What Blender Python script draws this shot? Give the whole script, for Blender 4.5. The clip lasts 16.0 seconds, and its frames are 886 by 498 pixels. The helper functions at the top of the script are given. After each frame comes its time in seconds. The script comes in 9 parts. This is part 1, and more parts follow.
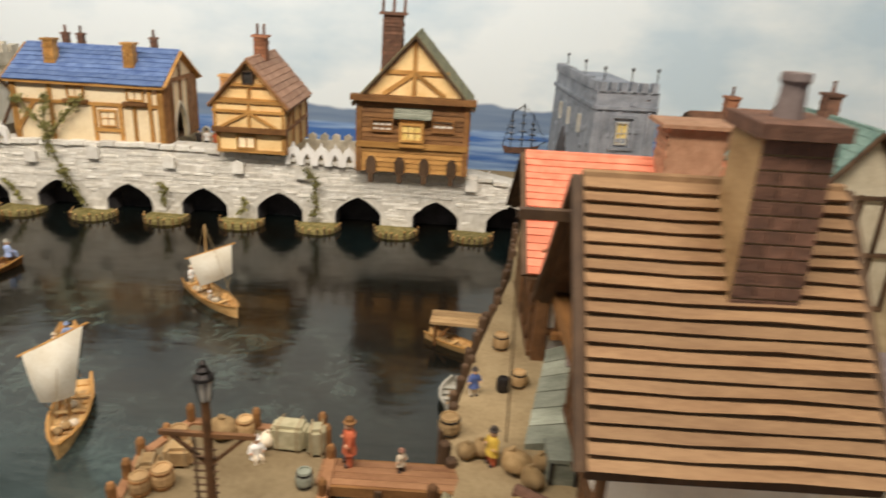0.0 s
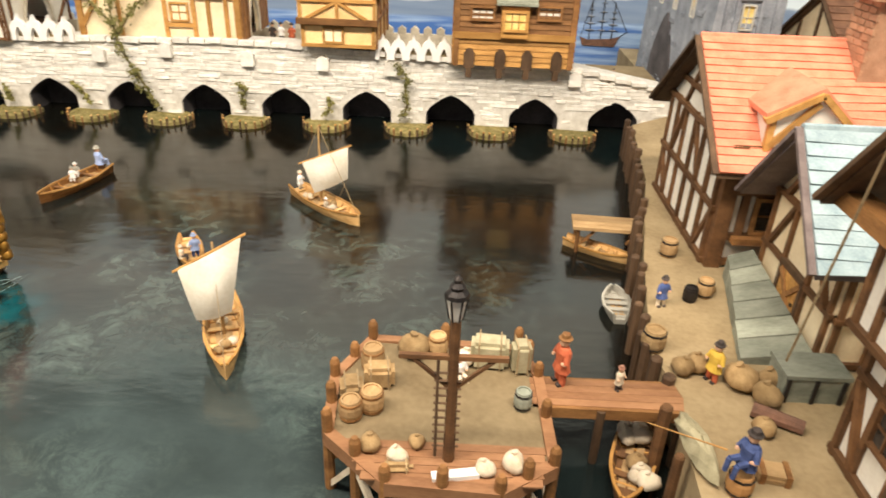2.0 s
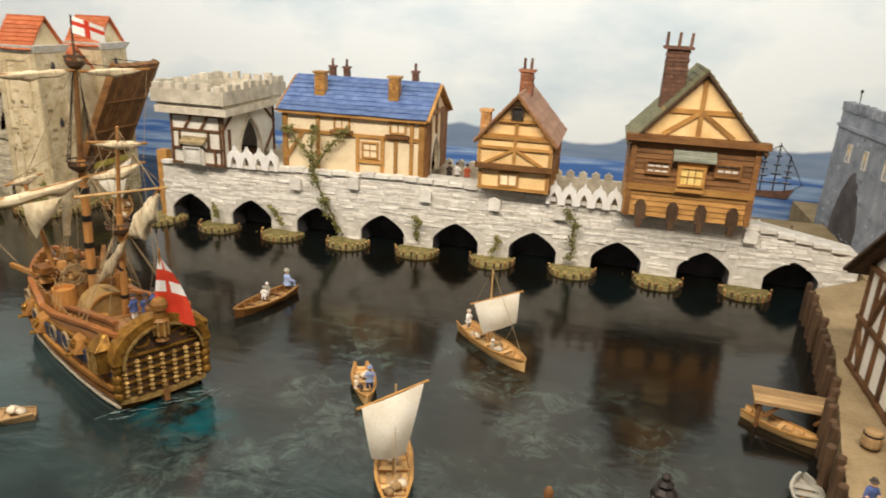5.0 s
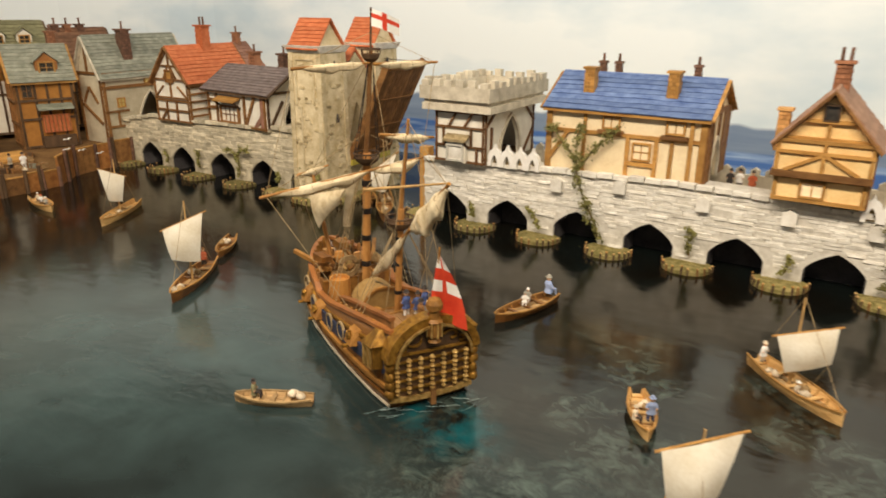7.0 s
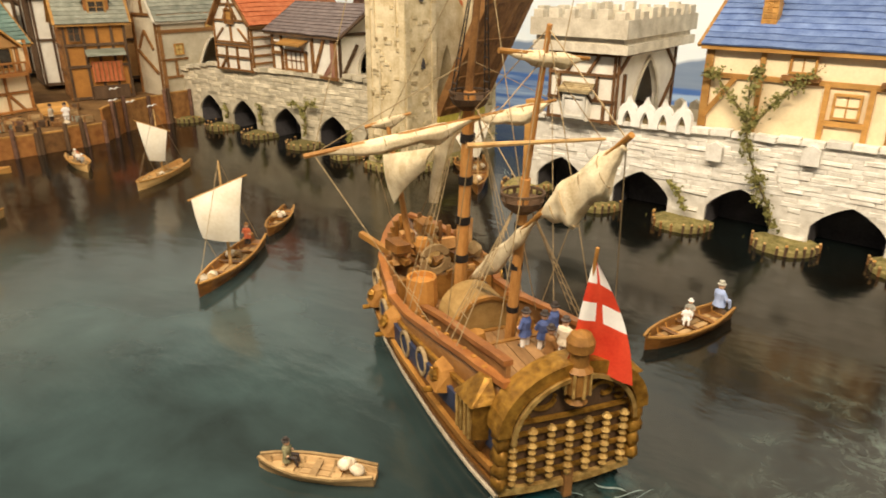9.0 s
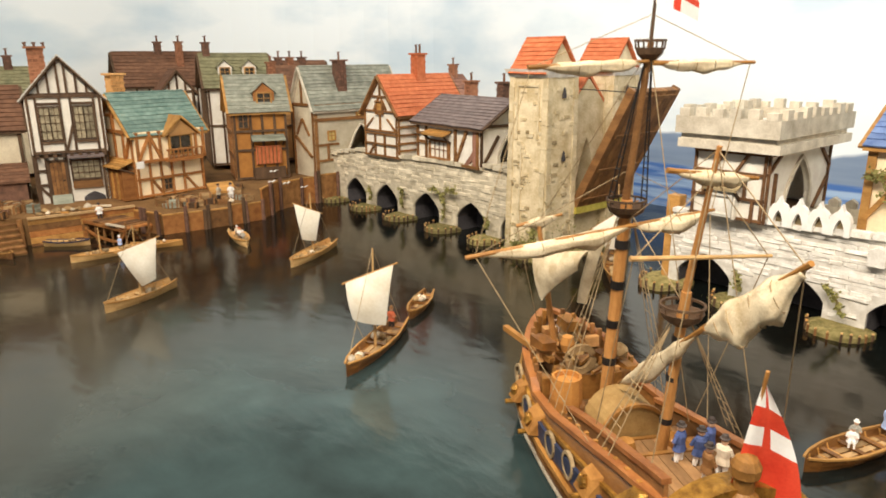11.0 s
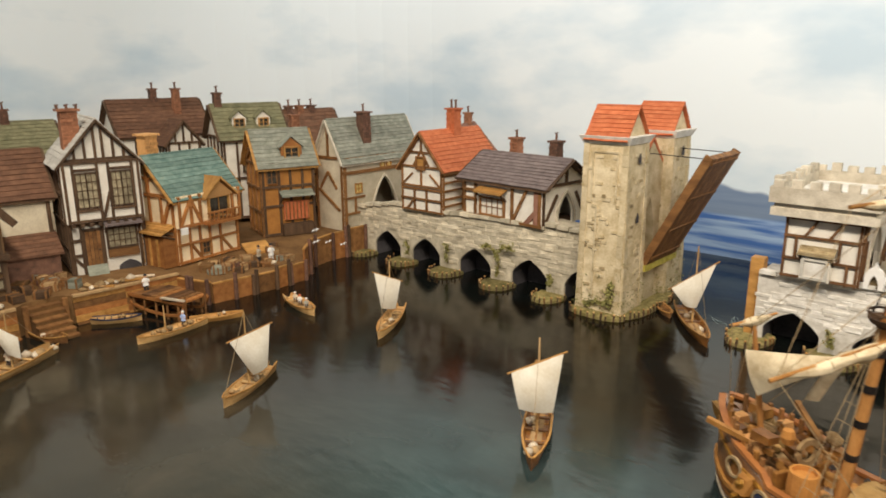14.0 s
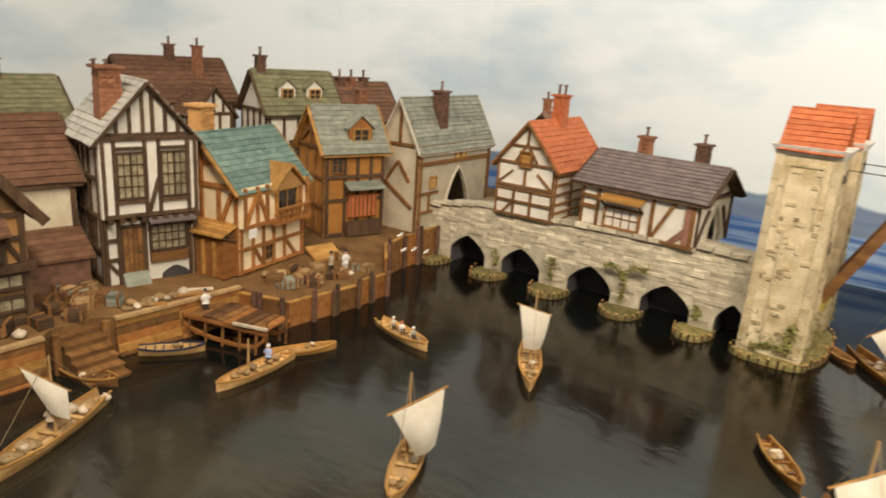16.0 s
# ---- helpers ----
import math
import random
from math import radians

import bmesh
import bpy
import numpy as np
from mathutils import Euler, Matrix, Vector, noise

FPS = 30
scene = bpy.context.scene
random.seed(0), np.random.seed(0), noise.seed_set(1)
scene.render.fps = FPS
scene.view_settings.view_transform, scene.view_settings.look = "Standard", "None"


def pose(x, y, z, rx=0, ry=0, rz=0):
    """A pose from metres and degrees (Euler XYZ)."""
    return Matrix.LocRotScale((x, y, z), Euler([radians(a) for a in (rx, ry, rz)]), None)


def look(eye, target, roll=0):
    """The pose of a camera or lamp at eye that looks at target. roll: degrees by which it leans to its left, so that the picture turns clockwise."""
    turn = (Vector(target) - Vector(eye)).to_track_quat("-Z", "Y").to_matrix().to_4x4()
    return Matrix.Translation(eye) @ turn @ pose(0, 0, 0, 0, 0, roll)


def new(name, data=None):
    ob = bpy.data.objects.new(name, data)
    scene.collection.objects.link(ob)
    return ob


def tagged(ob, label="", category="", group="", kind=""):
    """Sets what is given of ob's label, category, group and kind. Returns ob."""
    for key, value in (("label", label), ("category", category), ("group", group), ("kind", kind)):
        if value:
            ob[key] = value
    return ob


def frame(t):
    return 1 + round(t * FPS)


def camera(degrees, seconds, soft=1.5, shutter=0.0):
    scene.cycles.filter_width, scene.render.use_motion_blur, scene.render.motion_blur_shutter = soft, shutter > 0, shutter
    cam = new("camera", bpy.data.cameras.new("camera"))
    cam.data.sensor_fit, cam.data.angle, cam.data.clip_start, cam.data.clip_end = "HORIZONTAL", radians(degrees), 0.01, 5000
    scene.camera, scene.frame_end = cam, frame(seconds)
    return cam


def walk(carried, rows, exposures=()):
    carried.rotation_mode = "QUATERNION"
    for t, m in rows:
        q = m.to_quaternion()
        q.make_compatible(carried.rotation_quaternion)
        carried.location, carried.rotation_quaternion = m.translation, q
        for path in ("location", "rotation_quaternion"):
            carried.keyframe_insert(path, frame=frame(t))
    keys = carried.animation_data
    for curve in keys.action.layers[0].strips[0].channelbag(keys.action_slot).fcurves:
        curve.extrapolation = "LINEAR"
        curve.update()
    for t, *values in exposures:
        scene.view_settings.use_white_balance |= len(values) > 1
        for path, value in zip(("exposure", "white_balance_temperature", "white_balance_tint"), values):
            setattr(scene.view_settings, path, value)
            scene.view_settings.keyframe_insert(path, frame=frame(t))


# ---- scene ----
PATH = [  # seconds, eye in metres, heading to the left, pitch and roll in degrees
    (0.0, 0.1474, -1.0636, 0.3606, 0.32, -20.47, 3.37),
    (0.5, 0.0876, -1.0314, 0.3464, 4.49, -22.72, 2.38),
    (1.0, 0.0473, -1.0247, 0.3418, 0.47, -26.92, 2.16),
    (1.5, 0.0174, -1.0221, 0.3311, -2.93, -28.48, 1.69),
    (2.0, 0.0080, -1.0160, 0.3300, 0.61, -28.37, 2.37),
    (2.5, 0.0050, -1.0127, 0.3383, 3.69, -24.88, 1.79),
    (3.0, -0.0009, -1.0130, 0.3433, 5.71, -23.40, 2.11),
    (5.3, -0.0408, -1.0182, 0.3618, 15.17, -18.91, 2.33),
    (5.5, -0.0463, -1.0158, 0.3578, 16.93, -19.04, 2.02),
    (6.0, -0.0611, -1.0202, 0.3571, 22.32, -19.24, 1.58),
    (6.5, -0.0742, -1.0201, 0.3567, 27.72, -19.45, 1.13),
    (7.0, -0.1131, -0.9821, 0.3419, 32.17, -19.36, 0.45),
    (7.5, -0.1696, -0.9183, 0.3158, 34.22, -18.69, 0.68),
    (8.0, -0.2358, -0.8417, 0.2849, 36.15, -21.18, 0.81),
    (8.5, -0.2714, -0.8004, 0.2716, 36.74, -21.85, 0.57),
    (9.0, -0.2747, -0.8034, 0.2729, 38.99, -21.87, 0.04),
    (9.5, -0.2769, -0.8155, 0.2823, 41.90, -20.85, -1.57),
    (10.0, -0.2836, -0.8040, 0.2824, 46.73, -17.08, -0.25),
    (10.2, -0.2873, -0.7839, 0.2704, 49.80, -15.59, -0.48),
    (12.3, -0.2612, -0.9943, 0.3675, 48.21, -15.75, -0.02),
    (12.5, -0.2376, -1.0156, 0.3743, 49.04, -15.50, 0.44),
    (13.0, -0.2917, -1.0251, 0.3785, 47.85, -15.44, 0.60),
    (13.5, -0.3905, -1.0193, 0.3792, 42.51, -13.64, -1.86),
    (14.0, -0.4847, -1.0043, 0.3726, 41.42, -14.46, -0.26),
    (14.5, -0.5559, -0.9913, 0.3677, 40.51, -15.74, 2.09),
    (15.0, -0.6347, -0.9850, 0.3699, 37.56, -15.95, 3.04),
    (15.5, -0.7482, -1.0063, 0.3747, 35.27, -14.97, 1.80),
    (16.0, -0.8571, -1.0035, 0.3629, 35.68, -16.21, 3.97),
]

cam = camera(65.5, 16.0, soft=1.7, shutter=0.4)


def heading(x, y, z, left, pitch, roll):
    """A camera pose from the eye, the heading to the left of +y, the pitch and the roll."""
    a, b = radians(left), radians(pitch)
    way = Vector((-math.sin(a) * math.cos(b), math.cos(a) * math.cos(b), math.sin(b)))
    return look((x, y, z), Vector((x, y, z)) + way, roll)


walk(cam, [(row[0], heading(*row[1:])) for row in PATH], [(0.0, -0.25, 6500, 10), (0.6, 0.0, 6700, 10), (1.0, 0.15, 6900, 10), (2.0, 0.38, 6700, 10), (3.0, 0.43, 6500, 10), (5.5, -0.24, 6600, 10), (7.0, -0.2, 7200, 10), (8.0, 0.02, 7600, 10), (9.0, 0.18, 7500, 10), (10.2, 0.27, 6900, 10), (12.5, 0.1, 6550, 10), (13.5, -0.12, 6600, 10), (15.0, -0.17, 6700, 10), (16.0, -0.06, 7000, 10)])

# ---- light: the case's own lamps overhead, an added fill on the sky board, and the dim room in front of it ----
world = bpy.data.worlds.new("world")
scene.world = world
world.use_nodes = True
world.node_tree.nodes["Background"].inputs[0].default_value = (0.86, 0.94, 1.0, 1)
world.node_tree.nodes["Background"].inputs[1].default_value = 0.2


def case_lamp(name, x, y, z, tx, ty, tz, sx, sy, watts, colour):
    lamp = bpy.data.lights.new(name, "AREA")
    lamp.shape, lamp.size, lamp.size_y, lamp.energy, lamp.color = "RECTANGLE", sx, sy, watts, colour
    ob = new(name, lamp)
    ob.matrix_world = look((x, y, z), (tx, ty, tz))
    return ob


WARM = (1.0, 0.9, 0.77)
case_lamp("case_lamp_east", 0.2, -1.08, 1.25, 0.05, -0.1, 0.05, 1.0, 0.16, 23, WARM)
case_lamp("case_lamp_middle", -0.72, -1.08, 1.25, -0.75, -0.1, 0.05, 1.0, 0.16, 19, WARM)
case_lamp("case_lamp_west", -1.55, -1.02, 1.22, -1.68, -0.15, 0.1, 1.0, 0.16, 5.4, WARM)
# unseen cool fill, added to brighten the painted sky board
case_lamp("sky_board_fill", -0.7, 0.05, 1.12, -0.7, 0.46, 0.95, 2.8, 0.1, 8.5, (0.88, 0.95, 1.0))

# ---- materials ----
CM = 0.01


def shader(name):
    m = bpy.data.materials.new(name)
    m.use_nodes = True
    return m, m.node_tree.nodes, m.node_tree.links, m.node_tree.nodes["Principled BSDF"]


def surface(name, dark, light, size=1.5, rough=0.75, bump=0.4, stretch=(1, 1, 1), metal=0.0, vary=0.25, fine=0.3, spec=0.3):
    """A painted or worn surface: patches of the given size in cm, a finer grain, relief and a shade of its own for each piece."""
    m, nodes, links, bsdf = shader(name)
    co = nodes.new("ShaderNodeTexCoord")
    mp = nodes.new("ShaderNodeMapping")
    mp.inputs["Scale"].default_value = stretch
    links.new(co.outputs["Object"], mp.inputs[0])
    info = nodes.new("ShaderNodeObjectInfo")
    shift = nodes.new("ShaderNodeVectorMath")
    shift.operation = "SCALE"
    shift.inputs[0].default_value = (3.1, 1.7, 2.3)
    links.new(info.outputs["Random"], shift.inputs["Scale"])
    add = nodes.new("ShaderNodeVectorMath")
    links.new(mp.outputs[0], add.inputs[0])
    links.new(shift.outputs[0], add.inputs[1])
    big = nodes.new("ShaderNodeTexNoise")
    big.inputs["Scale"].default_value = 100 / size
    big.inputs["Detail"].default_value = 4
    small = nodes.new("ShaderNodeTexNoise")
    small.inputs["Scale"].default_value = 900 / size
    small.inputs["Detail"].default_value = 3
    links.new(add.outputs[0], big.inputs[0])
    links.new(add.outputs[0], small.inputs[0])
    blend = nodes.new("ShaderNodeMix")
    blend.inputs[0].default_value = fine
    links.new(big.outputs[0], blend.inputs[2])
    links.new(small.outputs[0], blend.inputs[3])
    ramp = nodes.new("ShaderNodeValToRGB")
    ramp.color_ramp.elements[0].position, ramp.color_ramp.elements[1].position = 0.32, 0.68
    ramp.color_ramp.elements[0].color, ramp.color_ramp.elements[1].color = (*dark, 1), (*light, 1)
    links.new(blend.outputs[0], ramp.inputs[0])
    tone = nodes.new("ShaderNodeMapRange")
    tone.inputs[3].default_value, tone.inputs[4].default_value = 1 - vary, 1 + vary
    links.new(info.outputs["Random"], tone.inputs[0])
    hue = nodes.new("ShaderNodeHueSaturation")
    links.new(tone.outputs[0], hue.inputs["Value"])
    links.new(ramp.outputs[0], hue.inputs["Color"])
    links.new(hue.outputs[0], bsdf.inputs["Base Color"])
    relief = nodes.new("ShaderNodeBump")
    relief.inputs["Strength"].default_value, relief.inputs["Distance"].default_value = bump, 0.0015
    links.new(blend.outputs[0], relief.inputs["Height"])
    links.new(relief.outputs[0], bsdf.inputs["Normal"])
    bsdf.inputs["Roughness"].default_value, bsdf.inputs["Metallic"].default_value = rough, metal
    bsdf.inputs["Specular IOR Level"].default_value = spec
    return m


PALE_STONE = surface("pale_stone", (0.6, 0.55, 0.47), (0.9, 0.87, 0.8), 1.3, 0.85, 0.9, vary=0.12)
GREY_STONE = surface("grey_stone", (0.42, 0.36, 0.27), (0.74, 0.67, 0.54), 1.8, 0.85, 0.8, vary=0.18)
JOINT = surface("stone_joint", (0.56, 0.51, 0.43), (0.84, 0.8, 0.72), 1.0, 0.9, 0.8)
RUBBLE = surface("weathered_rubble", (0.38, 0.325, 0.225), (0.8, 0.71, 0.54), 2.2, 0.9, 0.9, vary=0.22)
TOWER_STONE = surface("tower_stone", (0.4, 0.3, 0.15), (0.74, 0.63, 0.43), 2.4, 0.85, 0.7, vary=0.12)
WORN_STONE = surface("worn_tower_stone", (0.2, 0.14, 0.06), (0.5, 0.4, 0.24), 1.2, 0.9, 0.9)
BLUE_STONE = surface("blue_grey_stone", (0.15, 0.165, 0.19), (0.34, 0.355, 0.39), 2.5, 0.85, 0.7, vary=0.15)
# near-black colour that stands in for the shade inside openings
VOID_SHADE = surface("void_shade", (0.04, 0.036, 0.038), (0.1, 0.09, 0.092), 3, 0.9, 0.2)
MOSS = surface("mossy_ground", (0.09, 0.08, 0.02), (0.34, 0.27, 0.11), 0.8, 0.95, 1.0)
CREAM = surface("cream_plaster", (0.74, 0.58, 0.36), (0.9, 0.76, 0.52), 2.5, 0.85, 0.4)
MOSS_YELLOW = surface("olive_yellow_paint", (0.3, 0.24, 0.03), (0.52, 0.43, 0.09), 1.0, 0.7, 0.4)
YELLOW = surface("yellow_plaster", (0.72, 0.46, 0.19), (0.9, 0.66, 0.33), 2.5, 0.85, 0.4)
WHITE = surface("white_plaster", (0.7, 0.64, 0.54), (0.88, 0.84, 0.74), 2.2, 0.85, 0.4, vary=0.05)
TAN = surface("tan_plaster", (0.46, 0.22, 0.075), (0.64, 0.36, 0.14), 2.5, 0.85, 0.5)
DARK_BOARD = surface("dark_tan_boards", (0.13, 0.07, 0.03), (0.27, 0.155, 0.07), 1.4, 0.8, 0.5, (1, 1, 0.3))
OCHRE = surface("ochre_plaster", (0.34, 0.14, 0.035), (0.55, 0.25, 0.06), 2.5, 0.85, 0.5)
GREY_PLASTER = surface("grey_plaster", (0.52, 0.44, 0.31), (0.74, 0.66, 0.49), 2.5, 0.85, 0.4)
TIMBER = surface("dark_timber", (0.05, 0.028, 0.015), (0.13, 0.075, 0.04), 1.0, 0.7, 0.5, (1, 1, 0.3))
BROWN = surface("brown_timber", (0.13, 0.055, 0.018), (0.33, 0.16, 0.055), 1.0, 0.65, 0.5, (0.3, 1, 1))
DARKWOOD = surface("dark_brown_timber", (0.07, 0.033, 0.014), (0.2, 0.095, 0.038), 1.0, 0.7, 0.5, (0.3, 1, 1))
RUST = surface("rusty_timber", (0.24, 0.085, 0.022), (0.46, 0.2, 0.06), 1.0, 0.65, 0.5, (0.3, 1, 1))
OAK = surface("golden_oak", (0.3, 0.14, 0.035), (0.56, 0.3, 0.09), 1.0, 0.55, 0.4, (0.3, 1, 1))
RAIL = surface("red_brown_rail", (0.2, 0.065, 0.018), (0.42, 0.17, 0.05), 1.0, 0.45, 0.4, (0.3, 1, 1), spec=0.5)
MAST = surface("orange_mast", (0.3, 0.12, 0.03), (0.55, 0.27, 0.085), 1.2, 0.55, 0.3, (1, 1, 0.3))
RUSSET = surface("russet_planks", (0.2, 0.09, 0.04), (0.36, 0.185, 0.09), 1.4, 0.7, 0.4, (0.3, 1, 1), vary=0.1)
SHIP_OAK = surface("dark_golden_oak", (0.19, 0.08, 0.018), (0.42, 0.2, 0.05), 0.9, 0.5, 0.4, (0.3, 1, 1))
SHIP_DECK = surface("worn_deck", (0.18, 0.09, 0.035), (0.36, 0.2, 0.085), 1.2, 0.7, 0.4, (0.3, 1, 1))
SHIP_TAN = surface("golden_canvas", (0.27, 0.15, 0.045), (0.48, 0.3, 0.11), 1.2, 0.7, 0.4)
HULL = surface("varnished_hull", (0.085, 0.032, 0.008), (0.24, 0.1, 0.022), 1.2, 0.35, 0.5, (0.3, 1, 1), spec=0.5)
BOAT = surface("boat_wood", (0.4, 0.21, 0.07), (0.7, 0.46, 0.2), 1.0, 0.55, 0.4, (0.3, 1, 1))
PLANK = surface("quay_planks", (0.27, 0.16, 0.07), (0.5, 0.33, 0.16), 1.6, 0.8, 0.5, (0.4, 1, 1))
SAND = surface("sandy_ground", (0.19, 0.135, 0.07), (0.32, 0.24, 0.135), 4.0, 0.95, 0.7)
EARTH = surface("brown_earth", (0.115, 0.058, 0.02), (0.24, 0.13, 0.05), 3.0, 0.95, 0.8)
RED_TILE = surface("red_roof", (0.42, 0.1, 0.035), (0.62, 0.2, 0.085), 1.2, 0.75, 0.5, vary=0.12)
PINK_TILE = surface("salmon_roof", (0.62, 0.18, 0.1), (0.82, 0.31, 0.19), 1.4, 0.75, 0.5, vary=0.08)
BLUE_TILE = surface("blue_slate", (0.065, 0.11, 0.26), (0.18, 0.26, 0.46), 1.4, 0.6, 0.5, vary=0.15)
TEAL_TILE = surface("teal_roof", (0.075, 0.14, 0.12), (0.23, 0.32, 0.27), 1.6, 0.75, 0.5, vary=0.14)
GREEN_TILE = surface("mossy_green_roof", (0.12, 0.115, 0.06), (0.27, 0.25, 0.14), 1.4, 0.8, 0.5, vary=0.14)
GREY_TILE = surface("grey_green_roof", (0.16, 0.17, 0.13), (0.36, 0.36, 0.29), 1.5, 0.8, 0.5, vary=0.14)
SLATE = surface("purple_grey_slate", (0.12, 0.09, 0.085), (0.24, 0.19, 0.175), 1.5, 0.75, 0.4, vary=0.1)
PALE_TILE = surface("pale_grey_roof", (0.4, 0.38, 0.33), (0.66, 0.63, 0.56), 1.6, 0.8, 0.4, vary=0.08)
ICE_TILE = surface("pale_blue_boards", (0.22, 0.3, 0.33), (0.42, 0.51, 0.53), 1.6, 0.7, 0.4, vary=0.08)
BROWN_TILE = surface("brown_roof", (0.1, 0.048, 0.028), (0.22, 0.11, 0.062), 1.5, 0.8, 0.5, vary=0.14)
BUFF_TILE = surface("worn_buff_roof", (0.3, 0.155, 0.095), (0.5, 0.3, 0.2), 1.6, 0.8, 0.4, vary=0.12)
ROSE_TILE = surface("faded_red_roof", (0.22, 0.1, 0.065), (0.38, 0.19, 0.13), 1.6, 0.8, 0.4, vary=0.12)
ROOF_PLANK = surface("tan_roof_planks", (0.17, 0.09, 0.042), (0.3, 0.18, 0.09), 1.5, 0.7, 0.4, (0.25, 1, 1), vary=0.14)
CHIMNEY_TAN = surface("tan_brick", (0.3, 0.16, 0.09), (0.48, 0.28, 0.17), 1.2, 0.85, 0.6)
BRICK = surface("brick", (0.21, 0.085, 0.045), (0.38, 0.17, 0.09), 0.9, 0.85, 0.8)
SOOT = surface("sooty_brick", (0.09, 0.05, 0.035), (0.22, 0.11, 0.07), 0.9, 0.85, 0.8)
IRON = surface("dark_iron", (0.02, 0.018, 0.018), (0.06, 0.05, 0.045), 0.8, 0.5, 0.3, metal=0.6)
GOLD = surface("gilded_carving", (0.12, 0.05, 0.009), (0.46, 0.24, 0.045), 0.5, 0.35, 0.5, metal=0.5)
GILT = surface("bright_gilding", (0.26, 0.13, 0.03), (0.72, 0.48, 0.18), 0.5, 0.3, 0.4, metal=0.4)
SAIL = surface("canvas_sail", (0.66, 0.58, 0.44), (0.84, 0.79, 0.68), 2.5, 0.85, 0.3, vary=0.06)
OLD_SAIL = surface("old_canvas", (0.5, 0.38, 0.22), (0.84, 0.72, 0.5), 1.2, 0.85, 0.6, vary=0.06)
SACK = surface("sackcloth", (0.23, 0.14, 0.06), (0.43, 0.29, 0.14), 0.7, 0.95, 0.7)
PALE_SACK = surface("pale_bundle", (0.5, 0.4, 0.27), (0.74, 0.64, 0.5), 0.7, 0.95, 0.6)
BALE = surface("grey_green_bale", (0.25, 0.22, 0.13), (0.42, 0.37, 0.24), 0.8, 0.95, 0.6)
ROPE = surface("hemp_rope", (0.25, 0.17, 0.09), (0.45, 0.33, 0.18), 0.4, 0.9, 0.5)
LEAF = surface("ivy_leaf", (0.085, 0.09, 0.02), (0.33, 0.29, 0.1), 0.8, 0.8, 0.4, vary=0.3)
STEM = surface("ivy_stem", (0.1, 0.07, 0.03), (0.2, 0.15, 0.06), 0.5, 0.9, 0.5)
GREY_PAINT = surface("grey_green_boards", (0.15, 0.16, 0.12), (0.33, 0.34, 0.27), 1.5, 0.8, 0.4, (0.4, 1, 1))
GREY_BOAT = surface("grey_boat_paint", (0.3, 0.28, 0.23), (0.47, 0.44, 0.37), 1.0, 0.6, 0.3)
RED_PAINT = surface("red_paint", (0.55, 0.035, 0.015), (0.74, 0.08, 0.035), 1.5, 0.6, 0.3, vary=0.04)
WHITE_PAINT = surface("white_paint", (0.78, 0.74, 0.68), (0.9, 0.88, 0.84), 1.5, 0.6, 0.2, vary=0.04)
BLUE_PAINT = surface("blue_paint", (0.02, 0.035, 0.24), (0.05, 0.075, 0.42), 1.5, 0.5, 0.3)
HULL_BLUE = surface("dark_hull_band", (0.012, 0.016, 0.03), (0.035, 0.045, 0.09), 0.8, 0.5, 0.3)
NAVY = surface("navy_cloth", (0.03, 0.05, 0.14), (0.1, 0.14, 0.32), 0.5, 0.85, 0.3)
PALE_BLUE = surface("pale_blue_cloth", (0.26, 0.34, 0.56), (0.42, 0.5, 0.72), 0.6, 0.85, 0.3)
SCARLET = surface("scarlet_cloth", (0.42, 0.08, 0.035), (0.62, 0.17, 0.075), 0.5, 0.85, 0.3)
MUSTARD = surface("mustard_cloth", (0.6, 0.38, 0.05), (0.8, 0.54, 0.1), 0.5, 0.85, 0.3)
SKIN = surface("painted_flesh", (0.6, 0.34, 0.2), (0.76, 0.48, 0.32), 0.4, 0.7, 0.1)
DARK_CLOTH = surface("dark_cloth", (0.03, 0.024, 0.022), (0.09, 0.07, 0.06), 0.5, 0.85, 0.3)
FOAM = surface("foam", (0.1, 0.16, 0.16), (0.34, 0.42, 0.4), 0.5, 0.4, 0.8)
CASE_WOOD = surface("orange_case_wood", (0.4, 0.16, 0.03), (0.58, 0.27, 0.06), 3, 0.4, 0.2, (0.2, 1, 1))
CASE_BLACK = surface("black_case_rail", (0.006, 0.005, 0.005), (0.014, 0.012, 0.011), 3, 0.6, 0.1, spec=0.15)
GLASS = surface("leaded_glass", (0.16, 0.13, 0.08), (0.5, 0.43, 0.28), 0.7, 0.2, 0.1, spec=0.6)
DARK_GLASS = surface("dark_glass", (0.02, 0.018, 0.015), (0.07, 0.06, 0.05), 0.7, 0.15, 0.1, spec=0.6)
AMBER = surface("amber_glass", (0.6, 0.42, 0.1), (0.85, 0.68, 0.3), 0.7, 0.3, 0.1)


